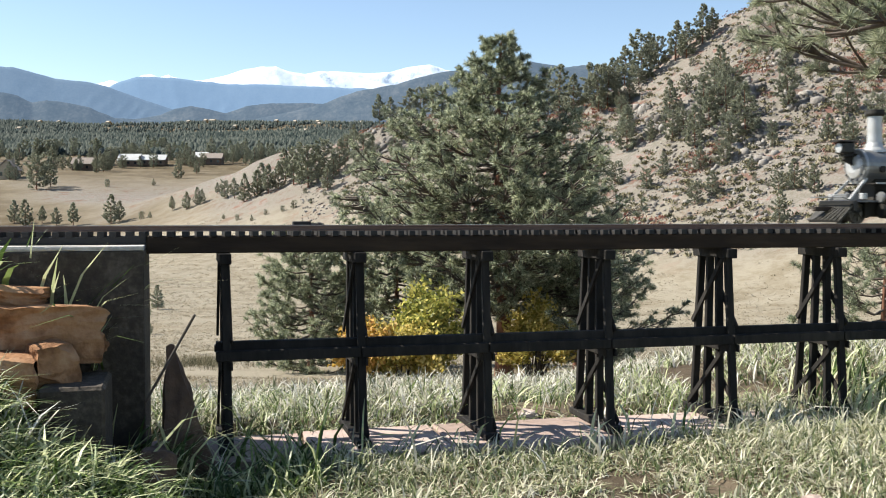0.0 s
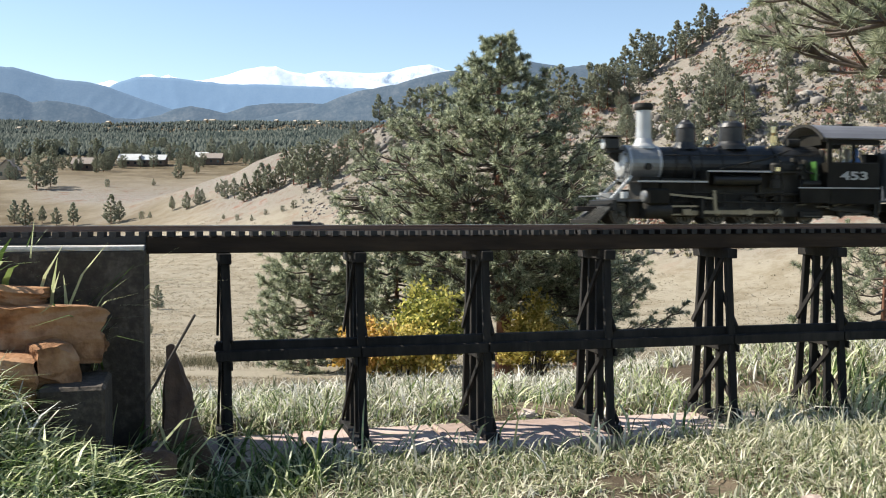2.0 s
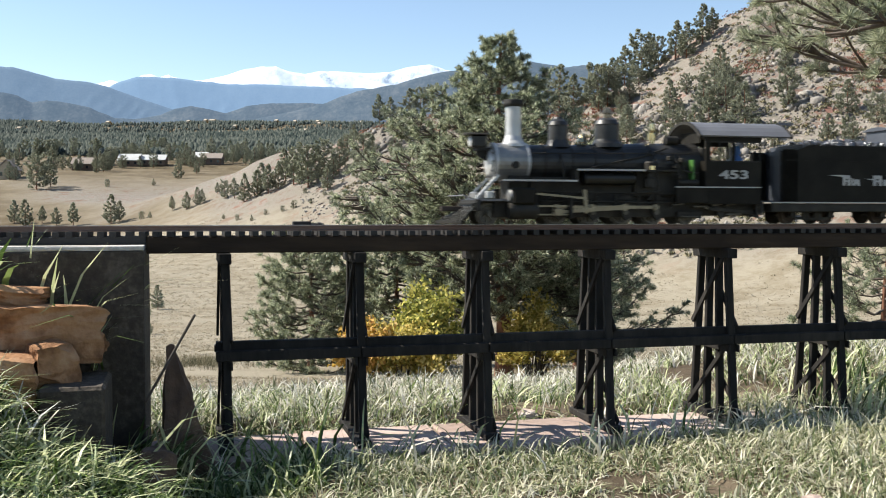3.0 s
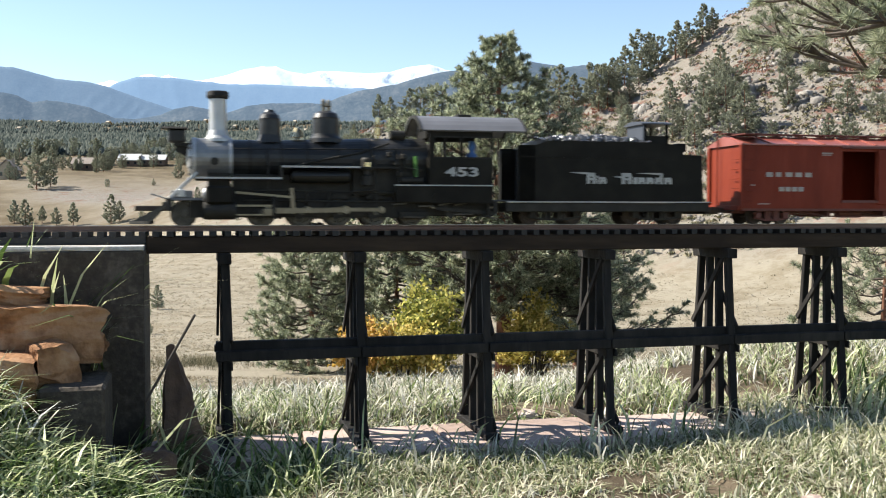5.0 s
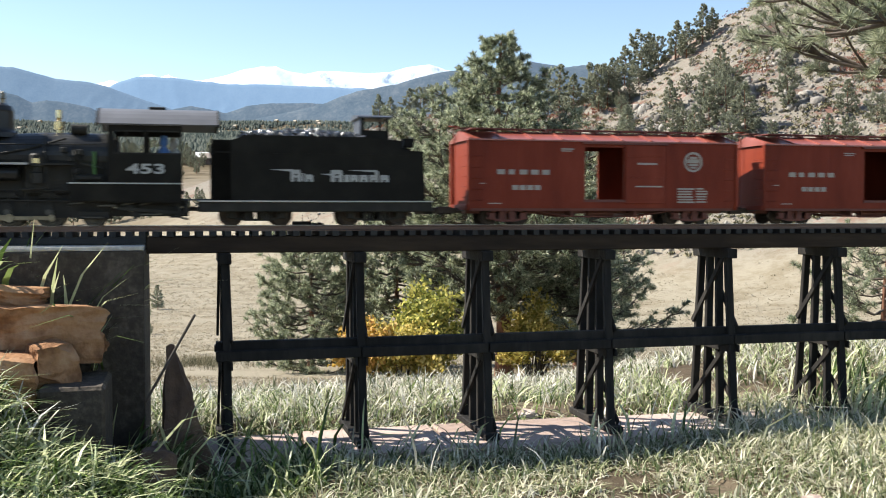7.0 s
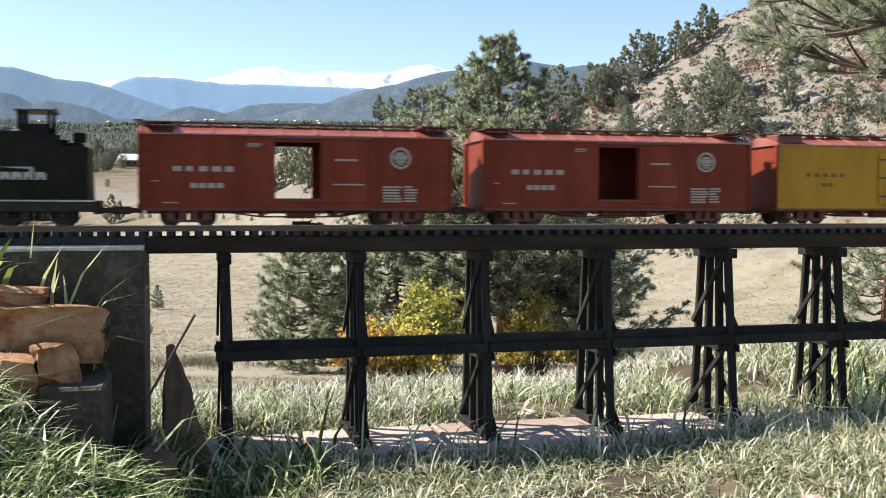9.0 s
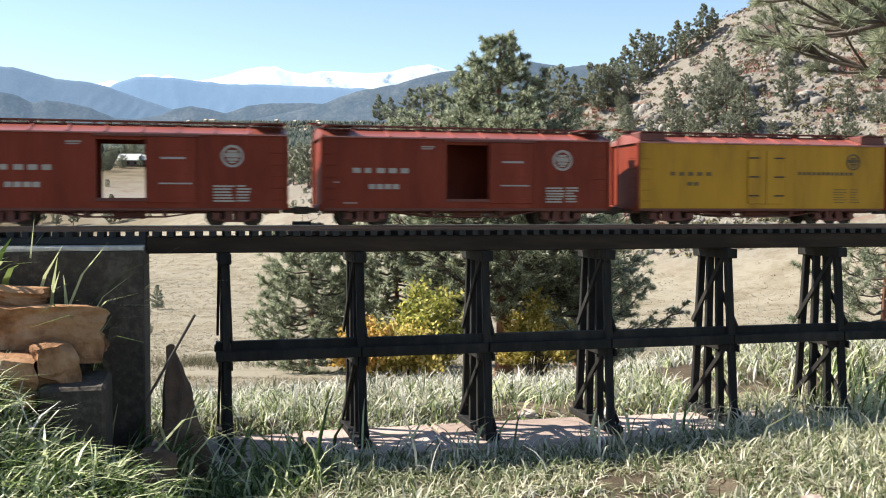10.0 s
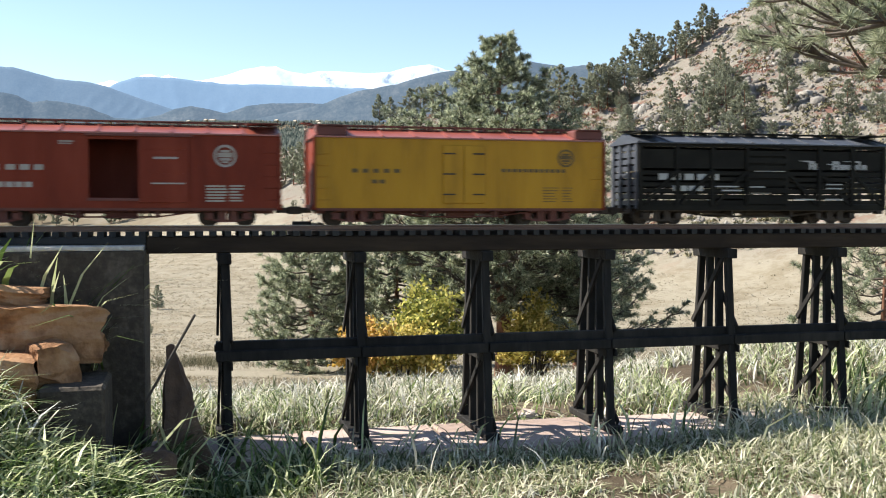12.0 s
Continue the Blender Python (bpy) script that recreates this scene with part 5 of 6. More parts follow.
def car_body(parent, L, mat, end_mat, opening=None, far_open=False, z0=0.3665, z1=0.4743):
    T = 0.003
    for s in (-1, 1):
        y0, y1 = (NEAR, NEAR + T) if s < 0 else (-NEAR - T, -NEAR)
        nm = "side"
        if opening and (s < 0 or far_open):
            a, b, c, d = opening
            bm = box(0.0, a, y0, y1, z0, z1)
            box(b, L, y0, y1, z0, z1, 0, bm)
            box(a, b, y0, y1, z0, c, 0, bm)
            box(a, b, y0, y1, d, z1, 0, bm)
        else:
            bm = box(0.0, L, y0, y1, z0, z1)
        part(nm, bm, mat, parent)
    for x0, x1 in ((0.0, T), (L - T, L)):
        part("end", box(x0 - 0.0002, x1 + 0.0002, NEAR + T, -NEAR - T, z0, z1), end_mat, parent)
    for x in (-0.0022, L + 0.0022):
        for n in (-0.054, 0.054):
            part("corner_post", box(x - 0.002, x + 0.002, n - 0.004, n + 0.004, z0, z1, 0.0005), end_mat, parent)
        part("end_sill", box(x - 0.004, x + 0.004, -0.054, 0.054, 0.3635, 0.3725, 0.0008), end_mat, parent)
        for k in range(5):
            z = 0.384 + k * 0.0165
            part("grab_iron", rod((x * 1.0 + (-0.003 if x < 0 else 0.003), -0.05, z), (x + (-0.003 if x < 0 else 0.003), -0.03, z), 0.0008, seg=6), end_mat, parent)
    for x in (0.012, L - 0.012):
        for k in range(5):
            z = 0.379 + k * 0.0175
            part("grab_iron", rod((x - 0.009, NEAR - 0.0018, z), (x + 0.009, NEAR - 0.0018, z), 0.0007, seg=6), mat, parent)
    part("floor", box(T, L - T, NEAR + T, -NEAR - T, z0, z0 + 0.004), "boxdark", parent)
    st = rod((-0.0065, 0.018, 0.372), (-0.0065, 0.018, 0.501), 0.0011, seg=6)
    lathe([(0.0005, 0.5), (0.0085, 0.5), (0.0085, 0.5016), (0.0005, 0.5016)], "z", 14, st, (-0.0065, 0.018, 0))
    part("brake_wheel", st, end_mat, parent)


def boards(parent, L, mat, n=NEAR, z0=0.3665, z1=0.4743, skip=None):
    """Battens between the sheathing boards, as a fine relief."""
    bm = bmesh.new()
    x = 0.008
    while x < L - 0.004:
        if not (skip and skip[0] - 0.001 < x < skip[1] + 0.001):
            box(x - 0.0032, x + 0.0032, n - 0.0005, n, z0 + 0.003, z1 - 0.003, 0, bm)
        x += 0.0076
    ob = part("sheathing", bm, mat, parent)
    tagged(ob, kind="stuff")


def herald(parent, x, z, r, mat):
    """A round mark: a painted ring with a plain band and bars inside."""
    y0, y1 = NEAR - 0.0012, NEAR - 0.0004
    bm = lathe([(r * 0.78, y0), (r, y0), (r, y1), (r * 0.78, y1), (r * 0.78, y0)], "y", 24, at=(x, 0, z))
    for f in [f for f in bm.faces if len(f.verts) > 8]:
        bm.faces.remove(f)
    ob = part("round_herald", bm, mat, parent)
    for dz, w, h in ((0.42, 0.42, 0.11), (0.08, 0.66, 0.2), (-0.3, 0.5, 0.11), (-0.55, 0.3, 0.08)):
        part("herald_bar", box(x - w * r, x + w * r, y0, y1, z + (dz - h) * r, z + (dz + h) * r), mat, ob)
    return ob


def boxcar(s, label, see_through):
    L = 0.465
    e = empty("boxcar", TRACK @ Matrix.Translation((s, 0, 0)), label, "boxcar", "freight cars of the train")
    a, b, c, d = 0.194, 0.262, 0.381, 0.466
    car_body(e, L, "box", "box", (a, b, c, d), see_through)
    boards(e, L, "box", skip=(a, 0.34))
    roof(e, L, "boxroof", "boxdark")
    underframe(e, L, "boxdark")
    dr = part("sliding_door", box(b + 0.002, b + 0.072, NEAR - 0.004, NEAR - 0.0008, 0.374, 0.4705, 0.0006), "box", e, "boxcar-red plank door slid open")
    for z in (0.385, 0.42, 0.455):
        part("door_batten", box(b + 0.003, b + 0.071, NEAR - 0.0048, NEAR - 0.004, z - 0.003, z + 0.003), "box", dr)
    part("door_track", box(a - 0.004, b + 0.078, NEAR - 0.0062, NEAR - 0.0008, 0.4708, 0.4742), "boxdark", e)
    part("door_sill", box(a - 0.002, b + 0.002, NEAR - 0.003, NEAR, 0.3765, 0.3808), "boxdark", e)
    n = NEAR - 0.0006
    ch = 0.0125
    plates(e, "letter_mark", [(0.045 + k * 0.0188, 0.045 + k * 0.0188 + ch * (1 if k != 1 else 0.8), 0.4205, 0.4283) for k in range(5)], "letter", n)
    plates(e, "car_number", [(0.07 + k * 0.0125, 0.07 + k * 0.0125 + 0.0098, 0.3958, 0.4035) for k in range(4)], "letter", n)
    plates(e, "capacity_stencil", [(0.153, 0.174, 0.4612, 0.4632), (0.153, 0.171, 0.4582, 0.4598), (0.015, 0.025, 0.4055, 0.4068), (0.03, 0.052, 0.3735, 0.375)], "letter", n)
    plates(e, "door_stencil", [(0.284, 0.319, 0.438, 0.4412), (0.281, 0.329, 0.4012, 0.4034)], "letter", NEAR - 0.0048)
    herald(e, 0.387, 0.4437, 0.0168, "letter")
    bars = []
    for k in range(6):
        z = 0.3755 + k * 0.0044
        bars += [(0.359, 0.359 + random.uniform(0.024, 0.031), z, z + 0.0026), (0.393, 0.393 + random.uniform(0.012, 0.021), z + 0.0006, z + 0.003)]
    plates(e, "weight_stencil", bars, "letter", n)
    truck(e, 0.067, 0.052, 0.0142, "boxdark", 0.3625)
    truck(e, L - 0.074, 0.054, 0.0142, "boxdark", 0.3625)
    coupler(e, 0, -1)
    coupler(e, L, 1)
    VEHICLES.append((e, s))


def reefer(s):
    L = 0.468
    e = empty("refrigerator_car", TRACK @ Matrix.Translation((s, 0, 0)), "yellow wooden refrigerator car with red roof and ends", "boxcar", "freight cars of the train")
    car_body(e, L, "yellow", "box")
    boards(e, L, "yellow", skip=(0.198, 0.268))
    roof(e, L, "boxroof", "boxdark", hatches=True)
    underframe(e, L, "boxdark")
    for k in (0, 1):
        x = 0.199 + k * 0.0345
        dr = part("ice_door", box(x, x + 0.0335, NEAR - 0.003, NEAR - 0.0006, 0.374, 0.465, 0.0008), "yellow", e, "yellow plug door")
        for z in (0.388, 0.42, 0.452):
            part("hinge", box(x + (0.0 if k == 0 else 0.014), x + (0.02 if k == 0 else 0.0335), NEAR - 0.004, NEAR - 0.003, z - 0.0012, z + 0.0012), "rust", dr)
    n = NEAR - 0.0006
    plates(e, "letter_mark", [(0.055 + k * 0.0165, 0.055 + k * 0.0165 + 0.0095, 0.421, 0.4272) for k in range(5)], "marking", n)
    plates(e, "car_number", [(0.086, 0.095, 0.4045, 0.4105), (0.098, 0.107, 0.4045, 0.4105)], "marking", n)
    plates(e, "side_mark", [(0.295 + k * 0.0092, 0.295 + k * 0.0092 + 0.007, 0.4238, 0.4292) for k in range(12)], "marking", n)
    bars = []
    for k in range(6):
        z = 0.3765 + k * 0.0044
        bars += [(0.365, 0.365 + random.uniform(0.02, 0.028), z, z + 0.0013), (0.398, 0.398 + random.uniform(0.012, 0.02), z, z + 0.0013)]
    plates(e, "weight_stencil", bars, "marking", n)
    herald(e, 0.404, 0.447, 0.0145, "marking")
    truck(e, 0.066, 0.066, 0.0142, "boxdark", 0.3625)
    truck(e, L - 0.09, 0.066, 0.0142, "boxdark", 0.3625)
    coupler(e, 0, -1)
    coupler(e, L, 1)
    VEHICLES.append((e, s))


def stockcar(s):
    L = 0.472
    e = empty("stock_car", TRACK @ Matrix.Translation((s, 0, 0)), "black slatted wooden stock car with white lettering", "stock car", "freight cars of the train")
    for sd in (-1, 1):
        y0, y1 = (NEAR + 0.0015, NEAR + 0.004) if sd < 0 else (-NEAR - 0.004, -NEAR - 0.0015)
        zs = [0.3735 + k * 0.0098 for k in range(6)]
        for z in zs:
            part("slat", box(0.002, L - 0.002, y0, y1, z, z + 0.0066), "flat_black", e)
        part("upper_panel", box(0.002, L - 0.002, y0, y1, 0.4335, 0.4648), "flat_black", e)
        part("top_plate", box(0, L, y0 - 0.001, y1 + 0.001, 0.4695, 0.4744), "flat_black", e)
        part("side_sill", box(0, L, y0 - 0.001, y1 + 0.001, 0.3635, 0.373), "flat_black", e)
        f = (NEAR - 0.0015, NEAR + 0.0015) if sd < 0 else (-NEAR - 0.0015, -NEAR + 0.0015)
        for x in (0.004, 0.07, 0.135, 0.2, 0.275, 0.34, 0.405, L - 0.004):
            part("post", box(x - 0.0035, x + 0.0035, *f, 0.37, 0.472), "flat_black", e)
        for x, d in ((0.07, -1), (0.135, -1), (0.2, -1), (0.275, 1), (0.34, 1), (0.405, 1)):
            yc = (f[0] + f[1]) / 2
            part("diagonal_brace", bar((x, yc, 0.43), (x + d * 0.058, yc, 0.374), 0.0026, 0.0055), "flat_black", e)
        dr = part("sliding_door", box(0.2, 0.273, f[0] - 0.0015 if sd < 0 else f[1], f[0] if sd < 0 else f[1] + 0.0015, 0.374, 0.388), "flat_black", e)
        for k in range(6):
            z = 0.393 + k * 0.0125
            part("door_slat", box(0.2, 0.273, f[0] - 0.0015 if sd < 0 else f[1], f[0] if sd < 0 else f[1] + 0.0015, z, z + 0.0085), "flat_black", dr)
    for x0 in (0.001, L - 0.004):
        for k in range(9):
            z = 0.372 + k * 0.0115
            part("end_slat", box(x0, x0 + 0.003, -0.051, 0.051, z, z + 0.008), "bluegrey", e)
        for n in (-0.047, -0.018, 0.018, 0.047):
            xx = x0 - 0.003 if x0 < 0.1 else x0 + 0.003
            part("end_post", box(xx, xx + 0.003, n - 0.0045, n + 0.0045, 0.366, 0.4744), "bluegrey", e)
    part("floor", box(0.004, L - 0.004, -0.05, 0.05, 0.366, 0.37), "flat_black", e)
    roof(e, L, "bluegrey", "flat_black")
    underframe(e, L, "rust")
    n = NEAR + 0.0015
    plates(e, "letter_mark", [(0.037 + k * 0.0235, 0.037 + k * 0.0235 + 0.0165, 0.4142, 0.4245) for k in range(5)], "white", n)
    plates(e, "car_number", [(0.063 + k * 0.0145, 0.063 + k * 0.0145 + 0.0115, 0.3955, 0.4045) for k in range(4)], "white", n)
    plates(e, "capacity_stencil", [(0.14, 0.182, 0.4022, 0.4045), (0.152, 0.19, 0.3955, 0.398), (0.205, 0.232, 0.402, 0.4042), (0.205, 0.245, 0.392, 0.394), (0.213, 0.24, 0.4292, 0.4312), (0.238, 0.27, 0.4292, 0.4312), (0.352, 0.383, 0.4, 0.402), (0.352, 0.383, 0.407, 0.409), (0.35, 0.384, 0.3805, 0.3835), (0.29, 0.33, 0.3805, 0.383)], "white", n - 0.0032)
    wing(e, 0.307, 0.445, 0.4335, 0.4485, n, "white")
    truck(e, 0.05, 0.06, 0.0142, "rust", 0.3625)
    truck(e, L - 0.09, 0.066, 0.0142, "rust", 0.3625)
    coupler(e, 0, -1)
    coupler(e, L, 1)
    VEHICLES.append((e, s))


def wing(parent, x0, x1, z0, z1, n, mat):
    """The railway's flying lettering, as plain bars with speed lines."""
    w, h = x1 - x0, z1 - z0
    bm = bmesh.new()
    t = 0.0006
    for a, b, hh in ((0.09, 0.175, 1), (0.185, 0.2, 0.72), (0.21, 0.275, 0.6), (0.425, 0.525, 1), (0.54, 0.58, 0.6), (0.59, 0.655, 0.6), (0.67, 0.74, 0.6), (0.755, 0.83, 0.6), (0.80, 0.83, 0.95), (0.845, 0.92, 0.6)):
        xa, xb = x0 + a * w, x0 + b * w
        zt = z0 + h * hh
        if b - a > 0.05:
            k = (b - a) * w * 0.36
            lo = z0 + h * hh * 0.36
            hi = z0 + h * hh * 0.66
            prism([(xa, z0), (xa + k, z0), (xa + k, zt), (xa, zt)], n - t, n, "y", bm)
            prism([(xb - k, z0), (xb, z0), (xb, hi), (xb - k, hi)], n - t, n, "y", bm)
            prism([(xa + k, hi), (xb, hi), (xb - k * 0.3, zt), (xa + k, zt)], n - t, n, "y", bm)
            prism([(xa + k, lo - 0.0004), (xb - k, lo - 0.0004), (xb - k, lo + h * 0.16), (xa + k, lo + h * 0.16)], n - t, n, "y", bm)
        else:
            prism([(xa, z0), (xb, z0), (xb, zt), (xa, zt)], n - t, n, "y", bm)
    for a, b in ((-0.08, 0.1), (0.33, 0.45), (0.56, 0.82)):
        zt = z0 + h * (1.0 if a != 0.33 else 0.66)
        prism([(x0 + a * w, zt), (x0 + b * w, zt - h * 0.17), (x0 + b * w, zt + 0.0006)], n - t, n, "y", bm)
    part("speed_lettering", bm, mat, parent, "off-white flying speed lettering")


def tender():
    s, L = 0.006, 0.325
    e = empty("tender", TRACK @ Matrix.Translation((s, 0, 0)), "black engine tender heaped with coal, white speed lettering", "tender")
    tank = [(0, 0.378), (L, 0.378), (L - 0.003, 0.4545), (0.288, 0.456), (0.288, 0.4705), (0.235, 0.4755), (0.047, 0.4755), (0.042, 0.4725), (0.03, 0.468), (0, 0.468)]
    for n0, n1 in ((NEAR, NEAR + 0.003), (-NEAR - 0.003, -NEAR)):
        part("side_sheet", prism(tank, n0, n1, "y"), "flat_black", e)
    part("rear_sheet", box(L - 0.004, L - 0.001, -0.052, 0.052, 0.378, 0.4545), "flat_black", e)
    part("tank_deck", box(0.235, L - 0.004, -0.052, 0.052, 0.4505, 0.4535), "flat_black", e)
    part("bunker_floor", box(0.03, 0.235, -0.052, 0.052, 0.455, 0.458), "flat_black", e)
    part("front_sheet", box(0.026, 0.03, -0.052, 0.052, 0.378, 0.468), "bluegrey", e, "blue-grey lit front sheet")
    part("coal_board", box(0.04, 0.046, -0.052, 0.052, 0.458, 0.477), "bluegrey", e)
    for n in (-0.048, 0.048):
        part("tank_leg", box(0.0, 0.028, n - 0.007, n + 0.0035, 0.378, 0.466), "flat_black", e)
    part("frame", box(-0.02, L + 0.013, -0.053, 0.053, 0.3605, 0.3755, 0.001), "soft_black", e)
    part("edge_stripe", box(-0.02, L + 0.013, NEAR - 0.0012, NEAR + 0.004, 0.3758, 0.3777), "white", e, "thin white edge stripe")
    part("rear_beam", box(L + 0.006, L + 0.013, -0.052, 0.052, 0.357, 0.3775), "flat_black", e)
    part("rivet_strip", box(0.001, L - 0.004, NEAR - 0.0007, NEAR, 0.4485, 0.4505), "flat_black", e)
    wing(e, 0.1, 0.282, 0.4065, 0.4245, NEAR, "white")
    # coal
    bm = bmesh.new()
    rng = random.Random(5)
    for i in range(300):
        x, n = rng.uniform(0.048, 0.232), rng.uniform(-0.05, 0.05)
        z = 0.474 + 0.010 * (1 - (n / 0.055) ** 2) * math.sin(math.pi * min(1, max(0, (x - 0.03) / 0.22))) + rng.uniform(-0.002, 0.003)
        r = rng.uniform(0.004, 0.0075)
        v = bmesh.ops.create_icosphere(bm, subdivisions=1, radius=r, matrix=pose(x, n, z, rng.uniform(0, 360), rng.uniform(0, 360), 0) @ Matrix.Diagonal((1, 0.8, 0.65, 1)))["verts"]
        for w in v:
            w.co += Vector((rng.uniform(-1, 1), rng.uniform(-1, 1), rng.uniform(-1, 1))) * r * 0.22
    tagged(part("coal_load", bm, "coal", e, "heap of glinting coal lumps"), kind="stuff")
    # doghouse
    for n in (-0.032, 0.029):
        part("doghouse_wall", box(0.228, 0.272, n, n + 0.003, 0.4535, 0.468), "flat_black", e)
        for x in (0.229, 0.268):
            part("doghouse_post", box(x - 0.001, x + 0.004, n, n + 0.003, 0.468, 0.508), "flat_black", e)
        part("doghouse_panel", box(0.228, 0.272, n, n + 0.003, 0.468, 0.488), "flat_black", e)
    part("doghouse_front", box(0.226, 0.229, -0.032, 0.032, 0.4535, 0.508), "bluegrey", e)
    dr = [(-0.036, 0.507), (-0.036, 0.509), (-0.02, 0.5125), (0, 0.514), (0.02, 0.5125), (0.036, 0.509), (0.036, 0.507)]
    part("doghouse_roof", prism(dr, 0.222, 0.277), "bluegrey", e)
    part("water_hatch", lathe([(0.0005, 0.4536), (0.013, 0.4536), (0.013, 0.462), (0.0005, 0.464)], "z", 14, at=(0.302, 0, 0)), "flat_black", e)
    part("rear_lamp", box(0.3, 0.318, -0.009, 0.009, 0.464, 0.478, 0.001), "flat_black", e)
    truck(e, 0.0665, 0.075, 0.016, "soft_black", 0.3605)
    truck(e, 0.2485, 0.077, 0.016, "soft_black", 0.3605)
    coupler(e, L + 0.012, 1)
    part("drawbar", box(-0.05, -0.018, -0.006, 0.006, 0.362, 0.368), "rust", e)
    part("apron_plate", box(-0.045, 0.02, -0.035, 0.035, 0.3782, 0.38), "bluegrey", e)
    VEHICLES.append((e, s))


def locomotive():
    s = -0.59
    e = empty("steam_locomotive", TRACK @ Matrix.Translation((s, 0, 0)), "black steam locomotive with silver smokebox and white-edged running boards", "locomotive")
    ZC = 0.4425
    # boiler
    part("boiler", lathe([(0.0005, 0.148), (0.0292, 0.148), (0.0298, 0.22), (0.0318, 0.30), (0.0352, 0.36), (0.0352, 0.452), (0.0005, 0.452)], "x", 32, at=(0, 0, ZC)), "dusty_black", e, smooth=False)
    for x in (0.175, 0.222, 0.262, 0.31, 0.36):
        r = float(np.interp(x, [0.148, 0.22, 0.30, 0.36], [0.0292, 0.0298, 0.0318, 0.0352]))
        part("boiler_band", lathe([(r - 0.003, x - 0.0016), (r + 0.0006, x - 0.0016), (r + 0.0006, x + 0.0016), (r - 0.003, x + 0.0016)], "x", 32, at=(0, 0, ZC)), "soft_black", e)
    part("firebox", box(0.33, 0.452, -0.034, 0.034, 0.385, ZC, 0.003), "soft_black", e)
    sb = part("smokebox", lathe([(0.0005, 0.088), (0.0305, 0.088), (0.0312, 0.0905), (0.0312, 0.149), (0.0005, 0.149)], "x", 32, at=(0, 0, ZC)), "graphite", e, "silver graphite smokebox")
    part("smokebox_front", lathe([(0.0005, 0.082), (0.012, 0.0815), (0.021, 0.084), (0.0235, 0.0878), (0.0005, 0.0878)], "x", 28, at=(0, 0, ZC)), "silver", sb, "silver dished smokebox door")
    for k in range(10):
        a = 2 * math.pi * k / 10
        part("door_clamp", box(0.083, 0.0885, 0.0255 * math.cos(a) - 0.0016, 0.0255 * math.cos(a) + 0.0016, ZC + 0.0255 * math.sin(a) - 0.0016, ZC + 0.0255 * math.sin(a) + 0.0016), "graphite", sb)
    for x in (0.092, 0.146):
        part("smokebox_band", lathe([(0.029, x - 0.002), (0.032, x - 0.002), (0.032, x + 0.002), (0.029, x + 0.002)], "x", 32, at=(0, 0, ZC)), "silver", sb)
    part("saddle", prism([(-0.02, 0.375), (0.02, 0.375), (0.026, 0.42), (-0.026, 0.42)], 0.112, 0.146), "soft_black", e)
    part("cleanout", rod((0.122, -0.034, 0.437), (0.122, -0.027, 0.437), 0.006, seg=14), "soft_black", sb)
    # stack, domes
    st = part("smokestack", lathe([(0.021, 0.468), (0.0205, 0.4725), (0.0162, 0.4775), (0.0135, 0.486), (0.0128, 0.5), (0.0128, 0.5345), (0.009, 0.5345), (0.009, 0.5)], "z", 28, at=(0.128, 0, 0)), "silver", e, "silver smokestack with black cap")
    part("stack_cap", lathe([(0.0128, 0.5335), (0.0162, 0.535), (0.0172, 0.538), (0.0166, 0.544), (0.0145, 0.5455), (0.0105, 0.545), (0.0105, 0.536)], "z", 28, at=(0.128, 0, 0)), "soft_black", st, "sooty black stack cap")
    part("sand_dome", lathe([(0.021, 0.468), (0.0185, 0.4745), (0.0168, 0.48), (0.0164, 0.503), (0.0168, 0.505), (0.0145, 0.511), (0.0085, 0.5155), (0.0065, 0.519), (0.0005, 0.5195)], "z", 28, at=(0.2065, 0, 0)), "dusty_black", e, smooth=False)
    sd = part("steam_dome", lathe([(0.0275, 0.469), (0.0265, 0.4755), (0.0222, 0.4795), (0.0212, 0.483), (0.0208, 0.506), (0.0213, 0.508), (0.018, 0.515), (0.0105, 0.519), (0.0005, 0.52)], "z", 28, at=(0.294, 0, 0)), "dusty_black", e)
    for dx, dn in ((-0.004, -0.004), (0.005, 0.003)):
        part("safety_valve", lathe([(0.003, 0.516), (0.0032, 0.526), (0.0045, 0.527), (0.0035, 0.535), (0.0008, 0.538)], "z", 12, at=(0.294 + dx, dn, 0)), "steel", sd)
    wh = part("whistle", lathe([(0.0035, 0.474), (0.0035, 0.482), (0.0065, 0.4825), (0.0068, 0.494), (0.003, 0.496), (0.0042, 0.5), (0.0042, 0.511), (0.001, 0.513)], "z", 14, at=(0.377, 0, 0)), "brass", e, "polished brass whistle")
    part("bell", lathe([(0.010, 0.4775), (0.0085, 0.482), (0.006, 0.489), (0.003, 0.4925), (0.0005, 0.493)], "z", 16, at=(0.25, 0, 0)), "brass", e, "brass bell between the domes")
    part("bell_yoke", bar((0.25, -0.011, 0.474), (0.25, -0.011, 0.49), 0.003, 0.003, bar((0.25, 0.011, 0.474), (0.25, 0.011, 0.49), 0.003, 0.003)), "black", e)
    part("generator", rod((0.395, -0.012, 0.482), (0.418, -0.012, 0.482), 0.0075, seg=14), "soft_black", e)
    # headlight
    hl = part("headlight", box(0.054, 0.08, -0.013, 0.013, 0.4655, 0.4865, 0.003), "black", e, "black box headlight on a bracket")
    part("visor", prism([(-0.016, 0.4865), (0.016, 0.4865), (0.012, 0.4895), (-0.012, 0.4895)], 0.044, 0.083), "soft_black", hl)
    part("lens", lathe([(0.0005, 0.0528), (0.009, 0.0532), (0.009, 0.056), (0.0005, 0.056)], "x", 18, at=(0, 0, 0.476)), "silver", hl)
